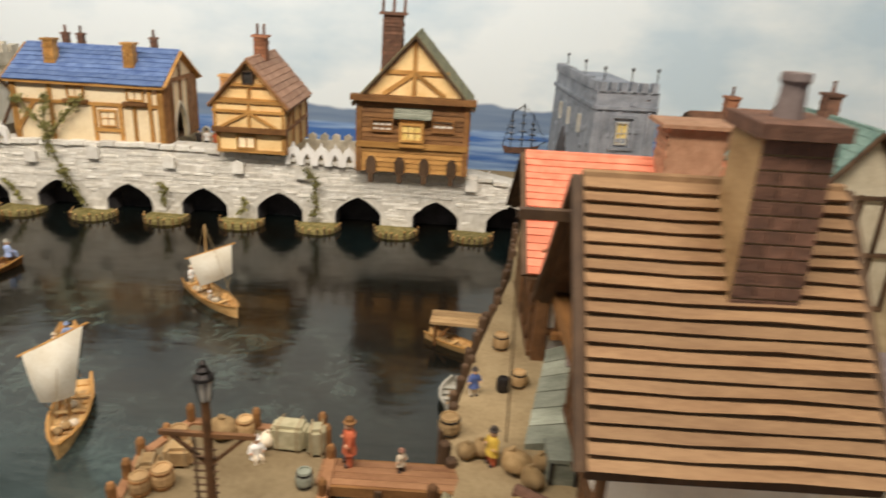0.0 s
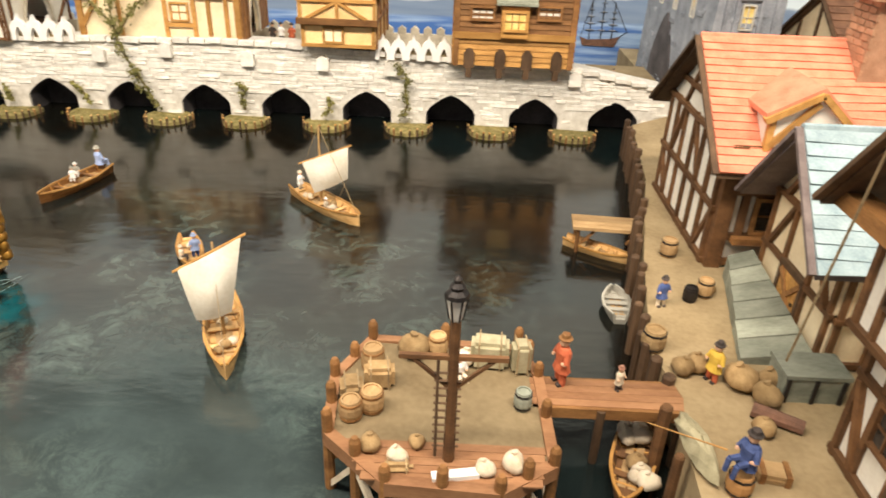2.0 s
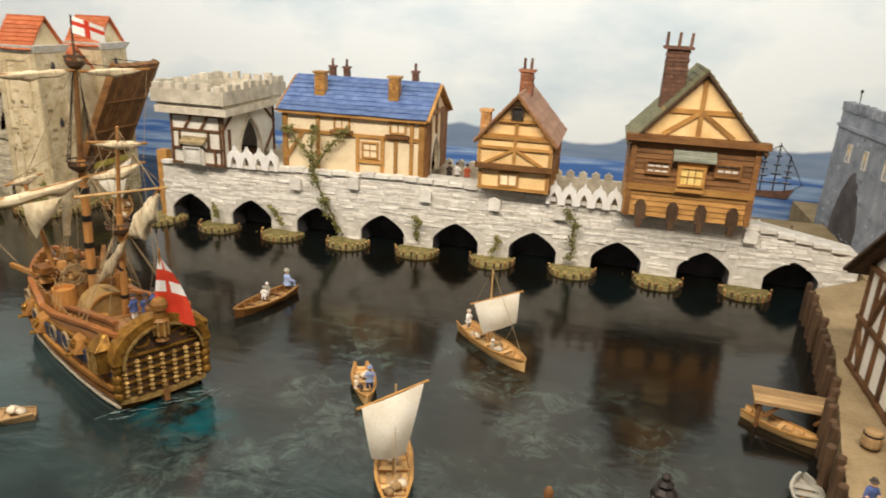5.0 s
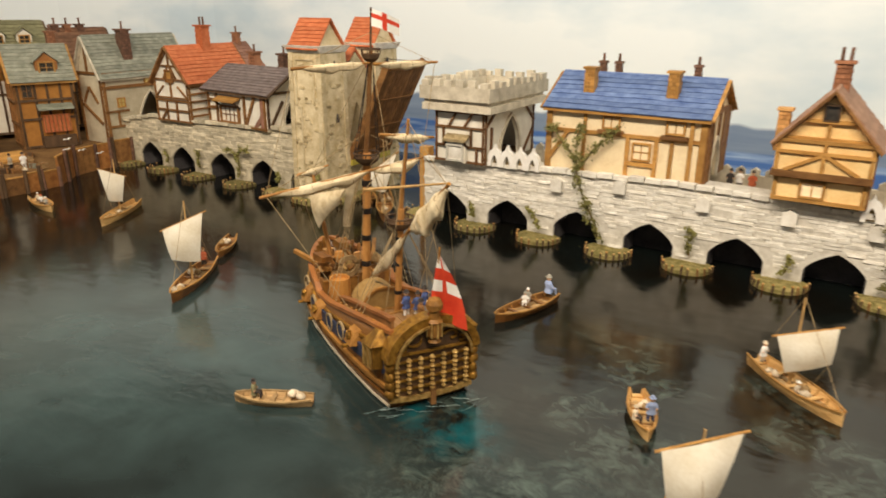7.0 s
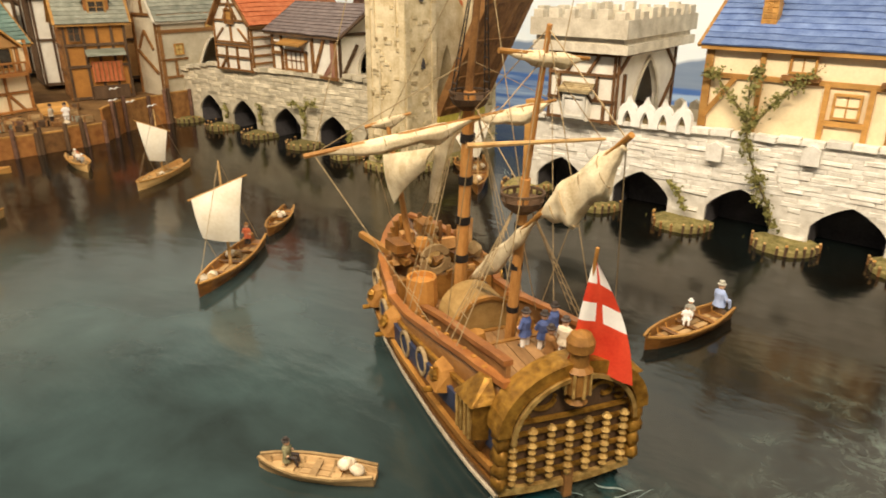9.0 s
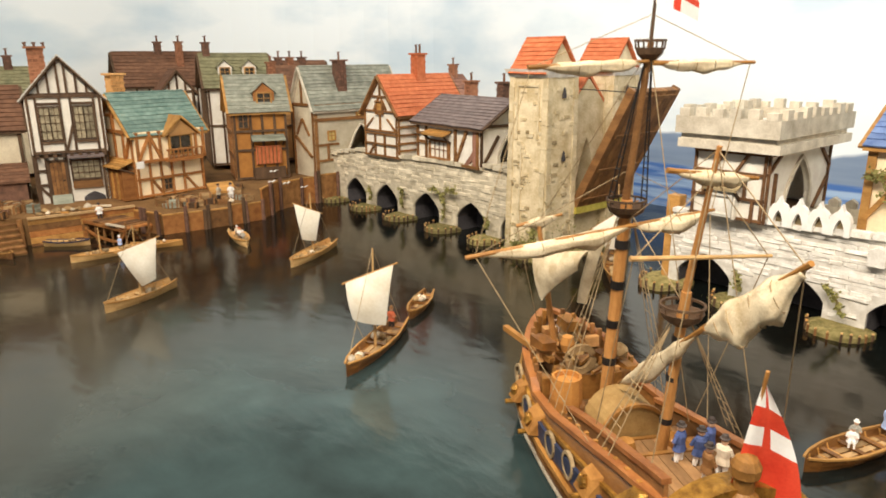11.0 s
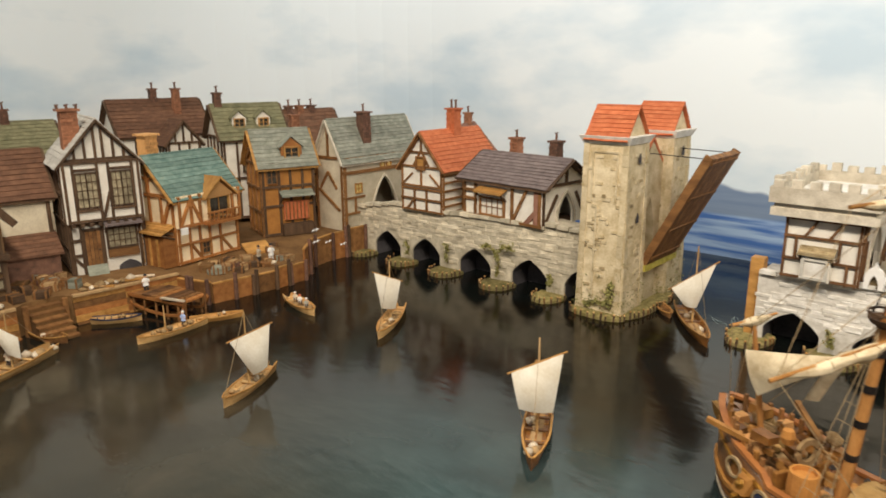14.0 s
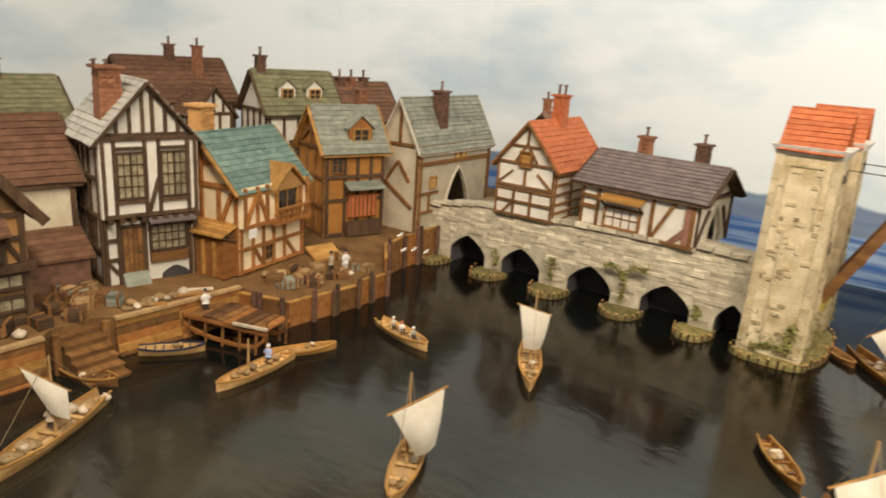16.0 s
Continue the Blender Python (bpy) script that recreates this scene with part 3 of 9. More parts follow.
def bridge_wall(name, x0, x1, y, tops, arches, width, depth, material, joint, label, rnd, course=0.95):
    """A bridge face with pointed arches through its foot, faced with rough stones."""
    wall = thing(name, x0, y, 0, 0, label, "bridge wall", kind="structure")
    line = [(0, -2.5)]
    height = {}
    for c, aw, ah in arches:
        a = pointed_arch(c - x0 - aw / 2, c - x0 + aw / 2, ah)
        line += [(a[0][0], -2.5)] + a[1:-1] + [(a[-1][0], -2.5)]
    line += [(x1 - x0, -2.5)] + [(x - x0, z) for x, z in reversed(tops)]
    core = prism(bmesh.new(), [(u, 0, v) for u, v in line], (0, depth, 0))
    part("core", core, joint, wall)
    # dark shell and back plate added in each arch as the tunnel's shade
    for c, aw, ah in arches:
        shade_line = pointed_arch(c - x0 - aw / 2 + 0.02, c - x0 + aw / 2 - 0.02, ah - 0.02)
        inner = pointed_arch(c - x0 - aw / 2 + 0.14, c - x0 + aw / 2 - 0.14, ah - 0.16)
        part("tunnel_lining", prism(bmesh.new(), [(u, 0.35, v if v else -2.4) for u, v in shade_line] + [(u, 0.35, v if v else -2.4) for u, v in inner[::-1]], (0, 4.7, 0)), VOID_SHADE, wall)
        part("tunnel_back", box(bmesh.new(), c - x0 - aw / 2 - 0.3, 5, -2.5, c - x0 + aw / 2 + 0.3, 5.6, ah), VOID_SHADE, wall)
    part("roadway", box(bmesh.new(), 0, depth, -1, x1 - x0, width, min(z for _, z in tops) - 0.8), SAND, wall)
    kinds = [[stone_mesh("stone", material, w, course * 0.94, d, rnd) for d in (0.06, 0.1, 0.17)] for w in (1.3, 2.2, 3.2, 4.4)]
    widths = (1.3, 2.2, 3.2, 4.4)
    top_at = lambda x: float(np.interp(x, [t[0] for t in tops], [t[1] for t in tops]))
    spots = []
    row = 0
    z = -1.4
    while z < max(t[1] for t in tops):
        x = x0 + rnd.uniform(-1, 0.5)
        while x < x1 - 0.8:
            k = rnd.randrange(4)
            w = widths[k]
            free = all(not (x + w > c - aw / 2 - 0.1 and x < c + aw / 2 + 0.1 and z < ah + 0.1 - 0.55 * max(0, max(abs(x + w / 2 - c) - aw * 0.2, 0))) for c, aw, ah in arches)
            if free and rnd.random() > 0.1 and z + course < top_at(x + w / 2) + 0.5 and x > x0 - 0.2 and x + w < x1 + 0.2:
                spots.append((x, z, k))
            x += w + rnd.uniform(0.05, 0.3)
        z += course
        row += 1
    rnd.shuffle(spots)
    for x, z, k in spots[:300]:
        piece("stone", kinds[k][rnd.randrange(3)], wall, pose((x - x0) * CM, 0, z * CM, 0, rnd.uniform(-1.6, 1.6), 0))
    if len(spots) > 300:
        bm = bmesh.new()
        for x, z, k in spots[300:]:
            w, d = widths[k], rnd.uniform(0.05, 0.16)
            hexa(bm, [(x - x0, -d, z + 0.06), (x - x0 + w, -d, z + 0.06), (x - x0 + w, 0, z), (x - x0, 0, z), (x - x0 + 0.1, -d, z + course * 0.85), (x - x0 + w - 0.1, -d, z + course * 0.85), (x - x0 + w, 0, z + course * 0.94), (x - x0, 0, z + course * 0.94)])
        part("facing_stones", bm, material, wall)["kind"] = "stuff"
    # coping stones along the top
    for k in range(int((x1 - x0) / 2.4)):
        x = x0 + 2.4 * k + 0.2
        z = top_at(x + 1)
        bm = box(bmesh.new(), 0, -0.55, 0, 2.2, 0.8, 0.5 + rnd.uniform(0, 0.25))
        part("coping_stone", bm, material, wall).matrix_basis = pose((x - x0) * CM, 0, (z - 0.1) * CM, 0, rnd.uniform(-3, 3), rnd.uniform(-3, 3))
    return wall


rnd = random.Random(4)
EAST_ARCHES = [(x, 7.4, 4.3) for x in (-72, -60.6, -48.6, -37.2, -25, -12.7, 0, 12.6, 24.6)]
EAST_TOP = [(-77, 9.4), (-54, 10.1), (-35, 10.6), (-25, 10.4), (-1, 9.4), (18.5, 8.6), (33, 6.0)]
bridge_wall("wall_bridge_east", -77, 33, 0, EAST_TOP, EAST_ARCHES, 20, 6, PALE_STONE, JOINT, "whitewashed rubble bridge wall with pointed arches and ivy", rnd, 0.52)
WEST_ARCHES = [(x, 7.6, 4.7) for x in (-151.3, -140.3, -127.6, -115.2)] + [(-105.6, 4.5, 4.3)]
WEST_TOP = [(-160, 8.4), (-158, 9.3), (-147, 10.9), (-146.2, 10.0), (-128, 10.9), (-113, 10.9), (-112.6, 11.6), (-103, 11)]
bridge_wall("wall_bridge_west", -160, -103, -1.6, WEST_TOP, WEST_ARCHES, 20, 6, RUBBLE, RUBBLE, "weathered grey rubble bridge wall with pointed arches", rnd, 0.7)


def stake_mesh(material, top, h, r, rnd):
    """A short round stake with a paler sawn head."""
    a, b = rnd.uniform(-0.06, 0.06), rnd.uniform(-0.06, 0.06)
    bm = tube(bmesh.new(), (0, 0, -1), (a, b, h - 0.16), r, r * 0.95, 6)
    tube(bm, (a, b, h - 0.18), (a, b, h), r * 1.02, r * 0.8, 6, 1)
    return mesh_of("stake", bm, [material, top])


STAKES = [stake_mesh(m, c, h, r, rnd) for m, c, h, r in ((TIMBER, BOAT, 1.25, 0.17), (BROWN, BOAT, 1.1, 0.16), (TIMBER, OAK, 1.35, 0.18), (TIMBER, BOAT, 1.15, 0.15))]


def starling(x, y, w, out, rnd, rz=0):
    """The rounded mossy footing of a bridge pier, ringed with short stakes."""
    foot = thing("starling", x, y, SEA, rz, "mossy boat-shaped pier footing ringed with wooden stakes", "pier footing", "bridge pier footings", )
    edge = [(-w / 2 + 0.2, 0.6)] + [(-w / 2 * math.copysign(abs(math.cos(a)) ** 0.75, math.cos(a)), -out * math.sin(a)) for a in [k * math.pi / 12 for k in range(13)]] + [(w / 2 - 0.2, 0.6)]
    bm = bmesh.new()
    low = [bm.verts.new((a, b, -0.8)) for a, b in edge]
    rim = [bm.verts.new((a, b, 0.5 + rnd.uniform(-0.08, 0.08))) for a, b in edge]
    mid = [bm.verts.new((a * 0.72, b * 0.72, 0.78 + rnd.uniform(-0.12, 0.16))) for a, b in edge]
    n = len(edge)
    for lo, hi in ((low, rim), (rim, mid)):
        for k in range(n):
            bm.faces.new([lo[k], lo[(k + 1) % n], hi[(k + 1) % n], hi[k]])
    bm.faces.new(mid)
    part("footing", bm, MOSS, foot)
    walked, last = 0.0, 0.0
    for (ax, ay), (bx, by) in zip(edge[1:-1], edge[2:-1]):
        n = 3
        for k in range(n):
            walked += math.hypot(bx - ax, by - ay) / n
            if walked - last > 0.85:
                last = walked + rnd.uniform(-0.15, 0.2)
                piece("stake", rnd.choice(STAKES), foot, pose((ax + (bx - ax) * k / n) * CM, (ay + (by - ay) * k / n) * CM, rnd.uniform(-0.2, 0.1) * CM, 0, 0, rnd.uniform(0, 90)))
    bm = bmesh.new()
    for _ in range(150):
        a, b = rnd.gauss(0, w * 0.2), rnd.uniform(-out * 0.75, 0.1)
        h = rnd.uniform(0.05, 0.32)
        s = rnd.uniform(0.05, 0.16)
        v = [bm.verts.new((a + rnd.uniform(-s, s), b + rnd.uniform(-s, s), 0.55)) for _ in range(2)]
        bm.faces.new(v + [bm.verts.new((a + rnd.uniform(-s, s), b + rnd.uniform(-s, s), 0.72 + h))])
    part("moss_growth", bm, LEAF, foot)["kind"] = "stuff"
    return foot


for c, nxt in zip(EAST_ARCHES, EAST_ARCHES[1:] + [(37, 7, 4)]):
    if nxt[0] < 36:
        starling((c[0] + nxt[0]) / 2, 0, 7.2, 4.0, rnd)
starling(-77.5, 2, 6.5, 6, rnd)
starling(31, -1, 6, 4, rnd)
for a, b in ((-157, 4.5), (-145.8, 6.2), (-134, 6.6), (-121.4, 6.6), (-110.2, 5.6)):
    starling(a, -1.6, b, 4.6, rnd)
starling(-99.7, -4.6, 9.8, 2.2, rnd)
starling(-95.8, 4.6, 18, 2.6, rnd, 90)


def parapet(x, y, z, n, step, label):
    """A pierced white parapet of small pointed arches with pinnacles."""
    p = thing("parapet", x, y, z, 0, label, "parapet", "white parapets")
    for k in range(n):
        u = k * step
        hole = pointed_arch(u + step * 0.26, u + step * 0.74, 1.9, 4)
        line = [(u, 0)] + hole + [(u + step, 0), (u + step, 1.7), (u + step * 0.93, 2.2), (u + step * 0.8, 2.6), (u + step * 0.64, 2.8), (u + step * 0.56, 3.2), (u + step * 0.5, 3.6), (u + step * 0.44, 3.2), (u + step * 0.36, 2.8), (u + step * 0.2, 2.6), (u + step * 0.07, 2.2), (u, 1.7)]
        part("arch_unit", prism(bmesh.new(), [(a, 0, b) for a, b in line], (0, 0.8, 0)), WHITE_PAINT, p)
        # dark plate added behind the hole, in place of its shade
        part("niche_back", box(bmesh.new(), u + step * 0.2, 0.85, 0, u + step * 0.8, 1.1, 2.2), WORN_STONE, p, "dark plate added as shade behind the opening")
    return p


parapet(-64, -1.0, 9.9, 4, 2.25, "white pierced parapet beside the crenellated gate")
parapet(-11.2, -1.2, 9.4, 5, 2.2, "white pierced parapet between two bridge houses")
for x, z in ((-19, 7.3), (-30, 7.5), (-52, 7.2), (-9, 7.0), (18, 6.6), (-42, 8.3)):
    bm = prism(bmesh.new(), [(-0.9, 0, 0), (0.9, 0, 0), (0.9, 0, 1.7), (0, 0, 2.2), (-0.9, 0, 1.7)], (0, -0.9, 0))
    single("wall_slab", bm, PALE_STONE, x, 0, z, 0, "pale pointed stone slab set in the bridge wall", "slab", "slabs in the bridge wall")


# ---- houses ----
class Face:
    """A wall's own plane: u to the right along it, v up, d outwards."""

    def __init__(self, origin, along, out):
        self.o, self.a, self.n = Vector(origin), Vector(along), Vector(out)

    def __call__(self, u, v, d=0.0):
        return self.o + self.a * u + Vector((0, 0, 1)) * v + self.n * d


def timbers(house, face, bars, material, w=0.55, d=0.28):
    """Timber-frame bars, each (u0, v0, u1, v1)."""
    for k, (u0, v0, u1, v1) in enumerate(bars):
        bm = beam(bmesh.new(), face(u0, v0, 0), face(u1, v1, 0), w, d * 2 + 0.035 * (k % 11), face.n)
        part("timber", bm, material, house)


def grid_bars(w, h, us, vs, v0=0.0):
    return [(u, v0, u, h) for u in us] + [(0, v, w, v) for v in vs]


def window(house, face, u, v, w, h, nx, ny, frame=None, glass=None, d=0.25, label=""):
    frame, glass = frame or TIMBER, glass or GLASS
    bm = bmesh.new()
    t = min(0.32, w * 0.12)
    outer = [(u - t, v - t), (u + w + t, v - t), (u + w + t, v + h + t), (u - t, v + h + t)]
    inner = [(u, v), (u + w, v), (u + w, v + h), (u, v + h)]
    rings = [[bm.verts.new(face(a, b, e)) for a, b in line] for line, e in ((outer, -0.1), (outer, d + 0.12), (inner, d + 0.12), (inner, -0.1))]
    for lo, hi in zip(rings, rings[1:] + rings[:1]):
        for k in range(4):
            bm.faces.new([lo[k], lo[(k + 1) % 4], hi[(k + 1) % 4], hi[k]])
    win = part("window", bm, frame, house, label)
    for k in range(1, nx):
        part("glazing_bar", beam(bmesh.new(), face(u + w * k / nx, v, d * 0.6), face(u + w * k / nx, v + h, d * 0.6), 0.12, 0.2, face.n), frame, win)
    for k in range(1, ny):
        part("glazing_bar", beam(bmesh.new(), face(u, v + h * k / ny, d * 0.6), face(u + w, v + h * k / ny, d * 0.6), 0.12, 0.18, face.n), frame, win)
    bm = hexa(bmesh.new(), [face(u, v, 0.01), face(u + w, v, 0.01), face(u + w, v, d * 0.45), face(u, v, d * 0.45), face(u, v + h, 0.01), face(u + w, v + h, 0.01), face(u + w, v + h, d * 0.45), face(u, v + h, d * 0.45)])
    part("pane", bm, glass, win)
    return win


def door(house, face, u, v, w, h, material=None, d=0.3, boards=4):
    slab = hexa(bmesh.new(), [face(u, v, 0), face(u + w, v, 0), face(u + w, v, d * 0.6), face(u, v, d * 0.6), face(u, v + h, 0), face(u + w, v + h, 0), face(u + w, v + h, d * 0.6), face(u, v + h, d * 0.6)])
    leaf = part("door", slab, TIMBER, house)
    for k in range(boards):
        a, b = u + w * k / boards + 0.03, u + w * (k + 1) / boards - 0.05
        bm = hexa(bmesh.new(), [face(a, v + 0.05, d * 0.5), face(b, v + 0.05, d * 0.5), face(b, v + 0.05, d), face(a, v + 0.05, d), face(a, v + h - 0.05, d * 0.5), face(b, v + h - 0.05, d * 0.5), face(b, v + h - 0.05, d), face(a, v + h - 0.05, d)])
        part("door_board", bm, material or BROWN, leaf)
    part("door_handle", box(bmesh.new(), *(list(face(u + w * 0.85, v + h * 0.45, d) - Vector((0.12, 0.12, 0.12))) + list(face(u + w * 0.85, v + h * 0.45, d) + Vector((0.12, 0.12, 0.12))))), IRON, leaf)
    for a, b, c, e in ((u - 0.2, v, u - 0.2, v + h + 0.2), (u + w + 0.15, v, u + w + 0.15, v + h + 0.2), (u - 0.4, v + h + 0.25, u + w + 0.35, v + h + 0.25)):
        part("door_frame", beam(bmesh.new(), face(a, b), face(c, e), 0.4, 0.8, face.n), TIMBER, house)
    return leaf


def board(house, name, face, u, v, w, h, d0, d1, material, label=""):
    """A shaped block on a wall: a sign, canopy, sill or shutter; d0 and d1 are its depth at the foot and at the head."""
    bm = hexa(bmesh.new(), [face(u, v, 0), face(u + w, v, 0), face(u + w, v, d0), face(u, v, d0), face(u, v + h, 0), face(u + w, v + h, 0), face(u + w, v + h, d1), face(u, v + h, d1)])
    return part(name, bm, material, house, label)


def canopy(house, face, u, v, w, out, drop, material):
    """A little lean-to roof of boards on two brackets."""
    n = 5
    c = None
    for k in range(n):
        a, b = k / n, (k + 1) / n
        bm = hexa(bmesh.new(), [face(u, v - drop * b, out * b), face(u + w, v - drop * b, out * b), face(u + w, v - drop * a, out * a), face(u, v - drop * a, out * a), face(u, v - drop * b + 0.3, out * b), face(u + w, v - drop * b + 0.3, out * b), face(u + w, v - drop * a + 0.2, out * a), face(u, v - drop * a + 0.2, out * a)])
        c = part("canopy_board", bm, material, house)
    for a in (u + 0.3, u + w - 0.3):
        part("bracket", beam(bmesh.new(), face(a, v - drop - 1.2, 0.1), face(a, v - drop, out * 0.85), 0.3, 0.3), TIMBER, house)
    return c


def slope(house, origin, along, up, out, length, rise, courses, material, rnd, thick=0.3):
    """One roof slope of overlapping courses, each a part."""
    cw = rise / courses
    a, u, n = Vector(along), Vector(up), Vector(out)
    meshes = []
    for _ in range(3):
        bm = bmesh.new()
        segs = max(2, round(length / 3.5))
        lo, hi = [], []
        for k in range(segs + 1):
            x = length * k / segs
            j = rnd.uniform(-0.06, 0.06)
            lo.append([bm.verts.new((x, -0.08 + j, thick * 0.3)), bm.verts.new((x, -0.08 + j, thick * 0.3 + 0.24 + j))])
            hi.append([bm.verts.new((x, cw * 1.05, 0)), bm.verts.new((x, cw * 1.05, 0.2))])
        for k in range(segs):
            bm.faces.new([lo[k][0], lo[k + 1][0], lo[k + 1][1], lo[k][1]])
            bm.faces.new([lo[k][1], lo[k + 1][1], hi[k + 1][1], hi[k][1]])
            bm.faces.new([hi[k][0], hi[k + 1][0], hi[k + 1][1], hi[k][1]])
            bm.faces.new([lo[k][0], lo[k + 1][0], hi[k + 1][0], hi[k][0]])
        bm.faces.new([lo[0][0], lo[0][1], hi[0][1], hi[0][0]])
        bm.faces.new([lo[-1][0], lo[-1][1], hi[-1][1], hi[-1][0]])
        meshes.append(mesh_of("roof_course", bm, material))
    for k in range(courses):
        m = Matrix((a, u, n)).transposed().to_4x4()
        m.translation = (Vector(origin) + u * cw * k) * CM
        piece("roof_course", meshes[rnd.randrange(3)], house, m)


def roof(house, W, D, H, R, ridge, material, courses=9, over=0.8, gover=0.7, verge=None, rnd=random.Random(7), dx=0.0, y0=0.0, thick=0.3):
    """A gabled roof over a W by D plan whose eaves stand at H and whose ridge is R higher."""
    verge = verge or TIMBER
    span, length = (W, D) if ridge == "y" else (D, W)
    half = span / 2
    tan = R / half
    rise = math.hypot(half + over, (half + over) * tan)
    c, s = half / math.hypot(half, R), R / math.hypot(half, R)
    # the solid deck below the courses
    if ridge == "y":
        for sx in (-1, 1):
            e = W / 2 + dx + sx * (half + over)
            bm = prism(bmesh.new(), [(W / 2 + dx, -gover + y0, H + R), (e, -gover + y0, H - over * tan), (e, -gover + y0, H - over * tan - 0.45), (W / 2 + dx, -gover + y0, H + R - 0.6)], (0, D + 2 * gover, 0))
            part("roof_deck", bm, verge, house)
            for yy in (-gover - 0.12 + y0, D + gover + 0.12 + y0):
                part("bargeboard", beam(bmesh.new(), (e, yy, H - over * tan - 0.1), (W / 2 + dx, yy, H + R), 0.3, 0.75, (0, 1, 0)), verge, house)
        slope(house, (-over + dx, D + gover + y0, H - over * tan), (0, -1, 0), (c, 0, s), (-s, 0, c), D + 2 * gover, rise, courses, material, rnd, thick)
        slope(house, (W + over + dx, -gover + y0, H - over * tan), (0, 1, 0), (-c, 0, s), (s, 0, c), D + 2 * gover, rise, courses, material, rnd, thick)
        part("ridge_cap", tube(bmesh.new(), (W / 2 + dx, -gover + y0, H + R + 0.12), (W / 2 + dx, D + gover + y0, H + R + 0.12), 0.28, n=6), material, house)
    else:
        for sy in (-1, 1):
            e = D / 2 + sy * (half + over)
            bm = prism(bmesh.new(), [(-gover, D / 2, H + R), (-gover, e, H - over * tan), (-gover, e, H - over * tan - 0.45), (-gover, D / 2, H + R - 0.6)], (W + 2 * gover, 0, 0))
            part("roof_deck", bm, verge, house)
            for xx in (-gover - 0.12, W + gover + 0.12):
                part("bargeboard", beam(bmesh.new(), (xx, e, H - over * tan - 0.1), (xx, D / 2, H + R), 0.3, 0.75, (1, 0, 0)), verge, house)
        slope(house, (-gover, -over, H - over * tan), (1, 0, 0), (0, c, s), (0, -s, c), W + 2 * gover, rise, courses, material, rnd)
        slope(house, (W + gover, D + over, H - over * tan), (-1, 0, 0), (0, -c, s), (0, s, c), W + 2 * gover, rise, courses, material, rnd)
        part("ridge_cap", tube(bmesh.new(), (-gover, D / 2, H + R + 0.12), (W + gover, D / 2, H + R + 0.12), 0.28, n=6), material, house)


def walls(house, W, D, H, R, ridge, material, arches=(), t=0.5):
    """Four wall panels, the gables included; arches: (side, u0, u1, height). Returns the faces."""
    faces = {"front": Face((0, 0, 0), (1, 0, 0), (0, -1, 0)), "right": Face((W, 0, 0), (0, 1, 0), (1, 0, 0)), "back": Face((W, D, 0), (-1, 0, 0), (0, 1, 0)), "left": Face((0, D, 0), (0, -1, 0), (-1, 0, 0))}
    for side, face in faces.items():
        w = W if side in ("front", "back") else D
        inset = 0 if side in ("front", "back") else t
        line = [(inset, 0)]
        for s, u0, u1, h in arches:
            if s == side:
                line += pointed_arch(u0, u1, h)
        line += [(w - inset, 0), (w - inset, H)]
        if (side in ("front", "back")) == (ridge == "y"):
            line += [(w / 2, H + R - 0.1)]
        line += [(inset, H)]
        part("wall", prism(bmesh.new(), [face(u, v) for u, v in line], -face.n * t), material, house)
        for s, u0, u1, h in arches:
            if s == side:
                a = pointed_arch(u0 - 0.45, u1 + 0.45, h + 0.5)
                b = pointed_arch(u0, u1, h)
                part("arch_surround", prism(bmesh.new(), [face(u, v, -0.1) for u, v in a] + [face(u, v, -0.1) for u, v in b[::-1]], face.n * 0.4), GREY_STONE, house)
    part("floor_slab", box(bmesh.new(), t, t, 0, W - t, D - t, 0.3), TIMBER, house)
    return faces


def chimney(house, x, y, z0, z1, w, d, material, pots=2, cowl=True, pot_h=1.5):
    bm = bmesh.new()
    hexa(bm, [(x - w / 2, y - d / 2, z0), (x + w / 2, y - d / 2, z0), (x + w / 2, y + d / 2, z0), (x - w / 2, y + d / 2, z0), (x - w * 0.45, y - d * 0.45, z1), (x + w * 0.45, y - d * 0.45, z1), (x + w * 0.45, y + d * 0.45, z1), (x - w * 0.45, y + d * 0.45, z1)])
    stack = part("chimney", bm, material, house)
    rows = int((z1 - z0) / 0.55)
    for k in range(rows):
        zz = z0 + (k + 0.5) * (z1 - z0) / rows
        for q in range(3):
            o = (q - 1) * w * 0.3 + (0.05 * w if k % 2 else -0.04 * w)
            for sy in (-1, 1):
                box(bm2 := bmesh.new(), x + o - w * 0.13, y + sy * d * 0.46 - 0.12, zz - 0.22, x + o + w * 0.14, y + sy * d * 0.46 + 0.12, zz + 0.22)
                part("brick", bm2, material, stack)
    part("cap", box(bmesh.new(), x - w * 0.62, y - d * 0.62, z1, x + w * 0.62, y + d * 0.62, z1 + 0.35), material, stack)
    for k in range(pots):
        px = x + (k - (pots - 1) / 2) * w * 0.5
        bm = bmesh.new()
        tube(bm, (px, y, z1 + 0.3), (px + 0.05 * k, y, z1 + pot_h), 0.24, 0.2, 7)
        if cowl:
            tube(bm, (px - 0.35, y, z1 + pot_h), (px + 0.35, y, z1 + pot_h + 0.15), 0.14, 0.1, 5)
        part("chimney_pot", bm, SOOT, stack)
    return stack


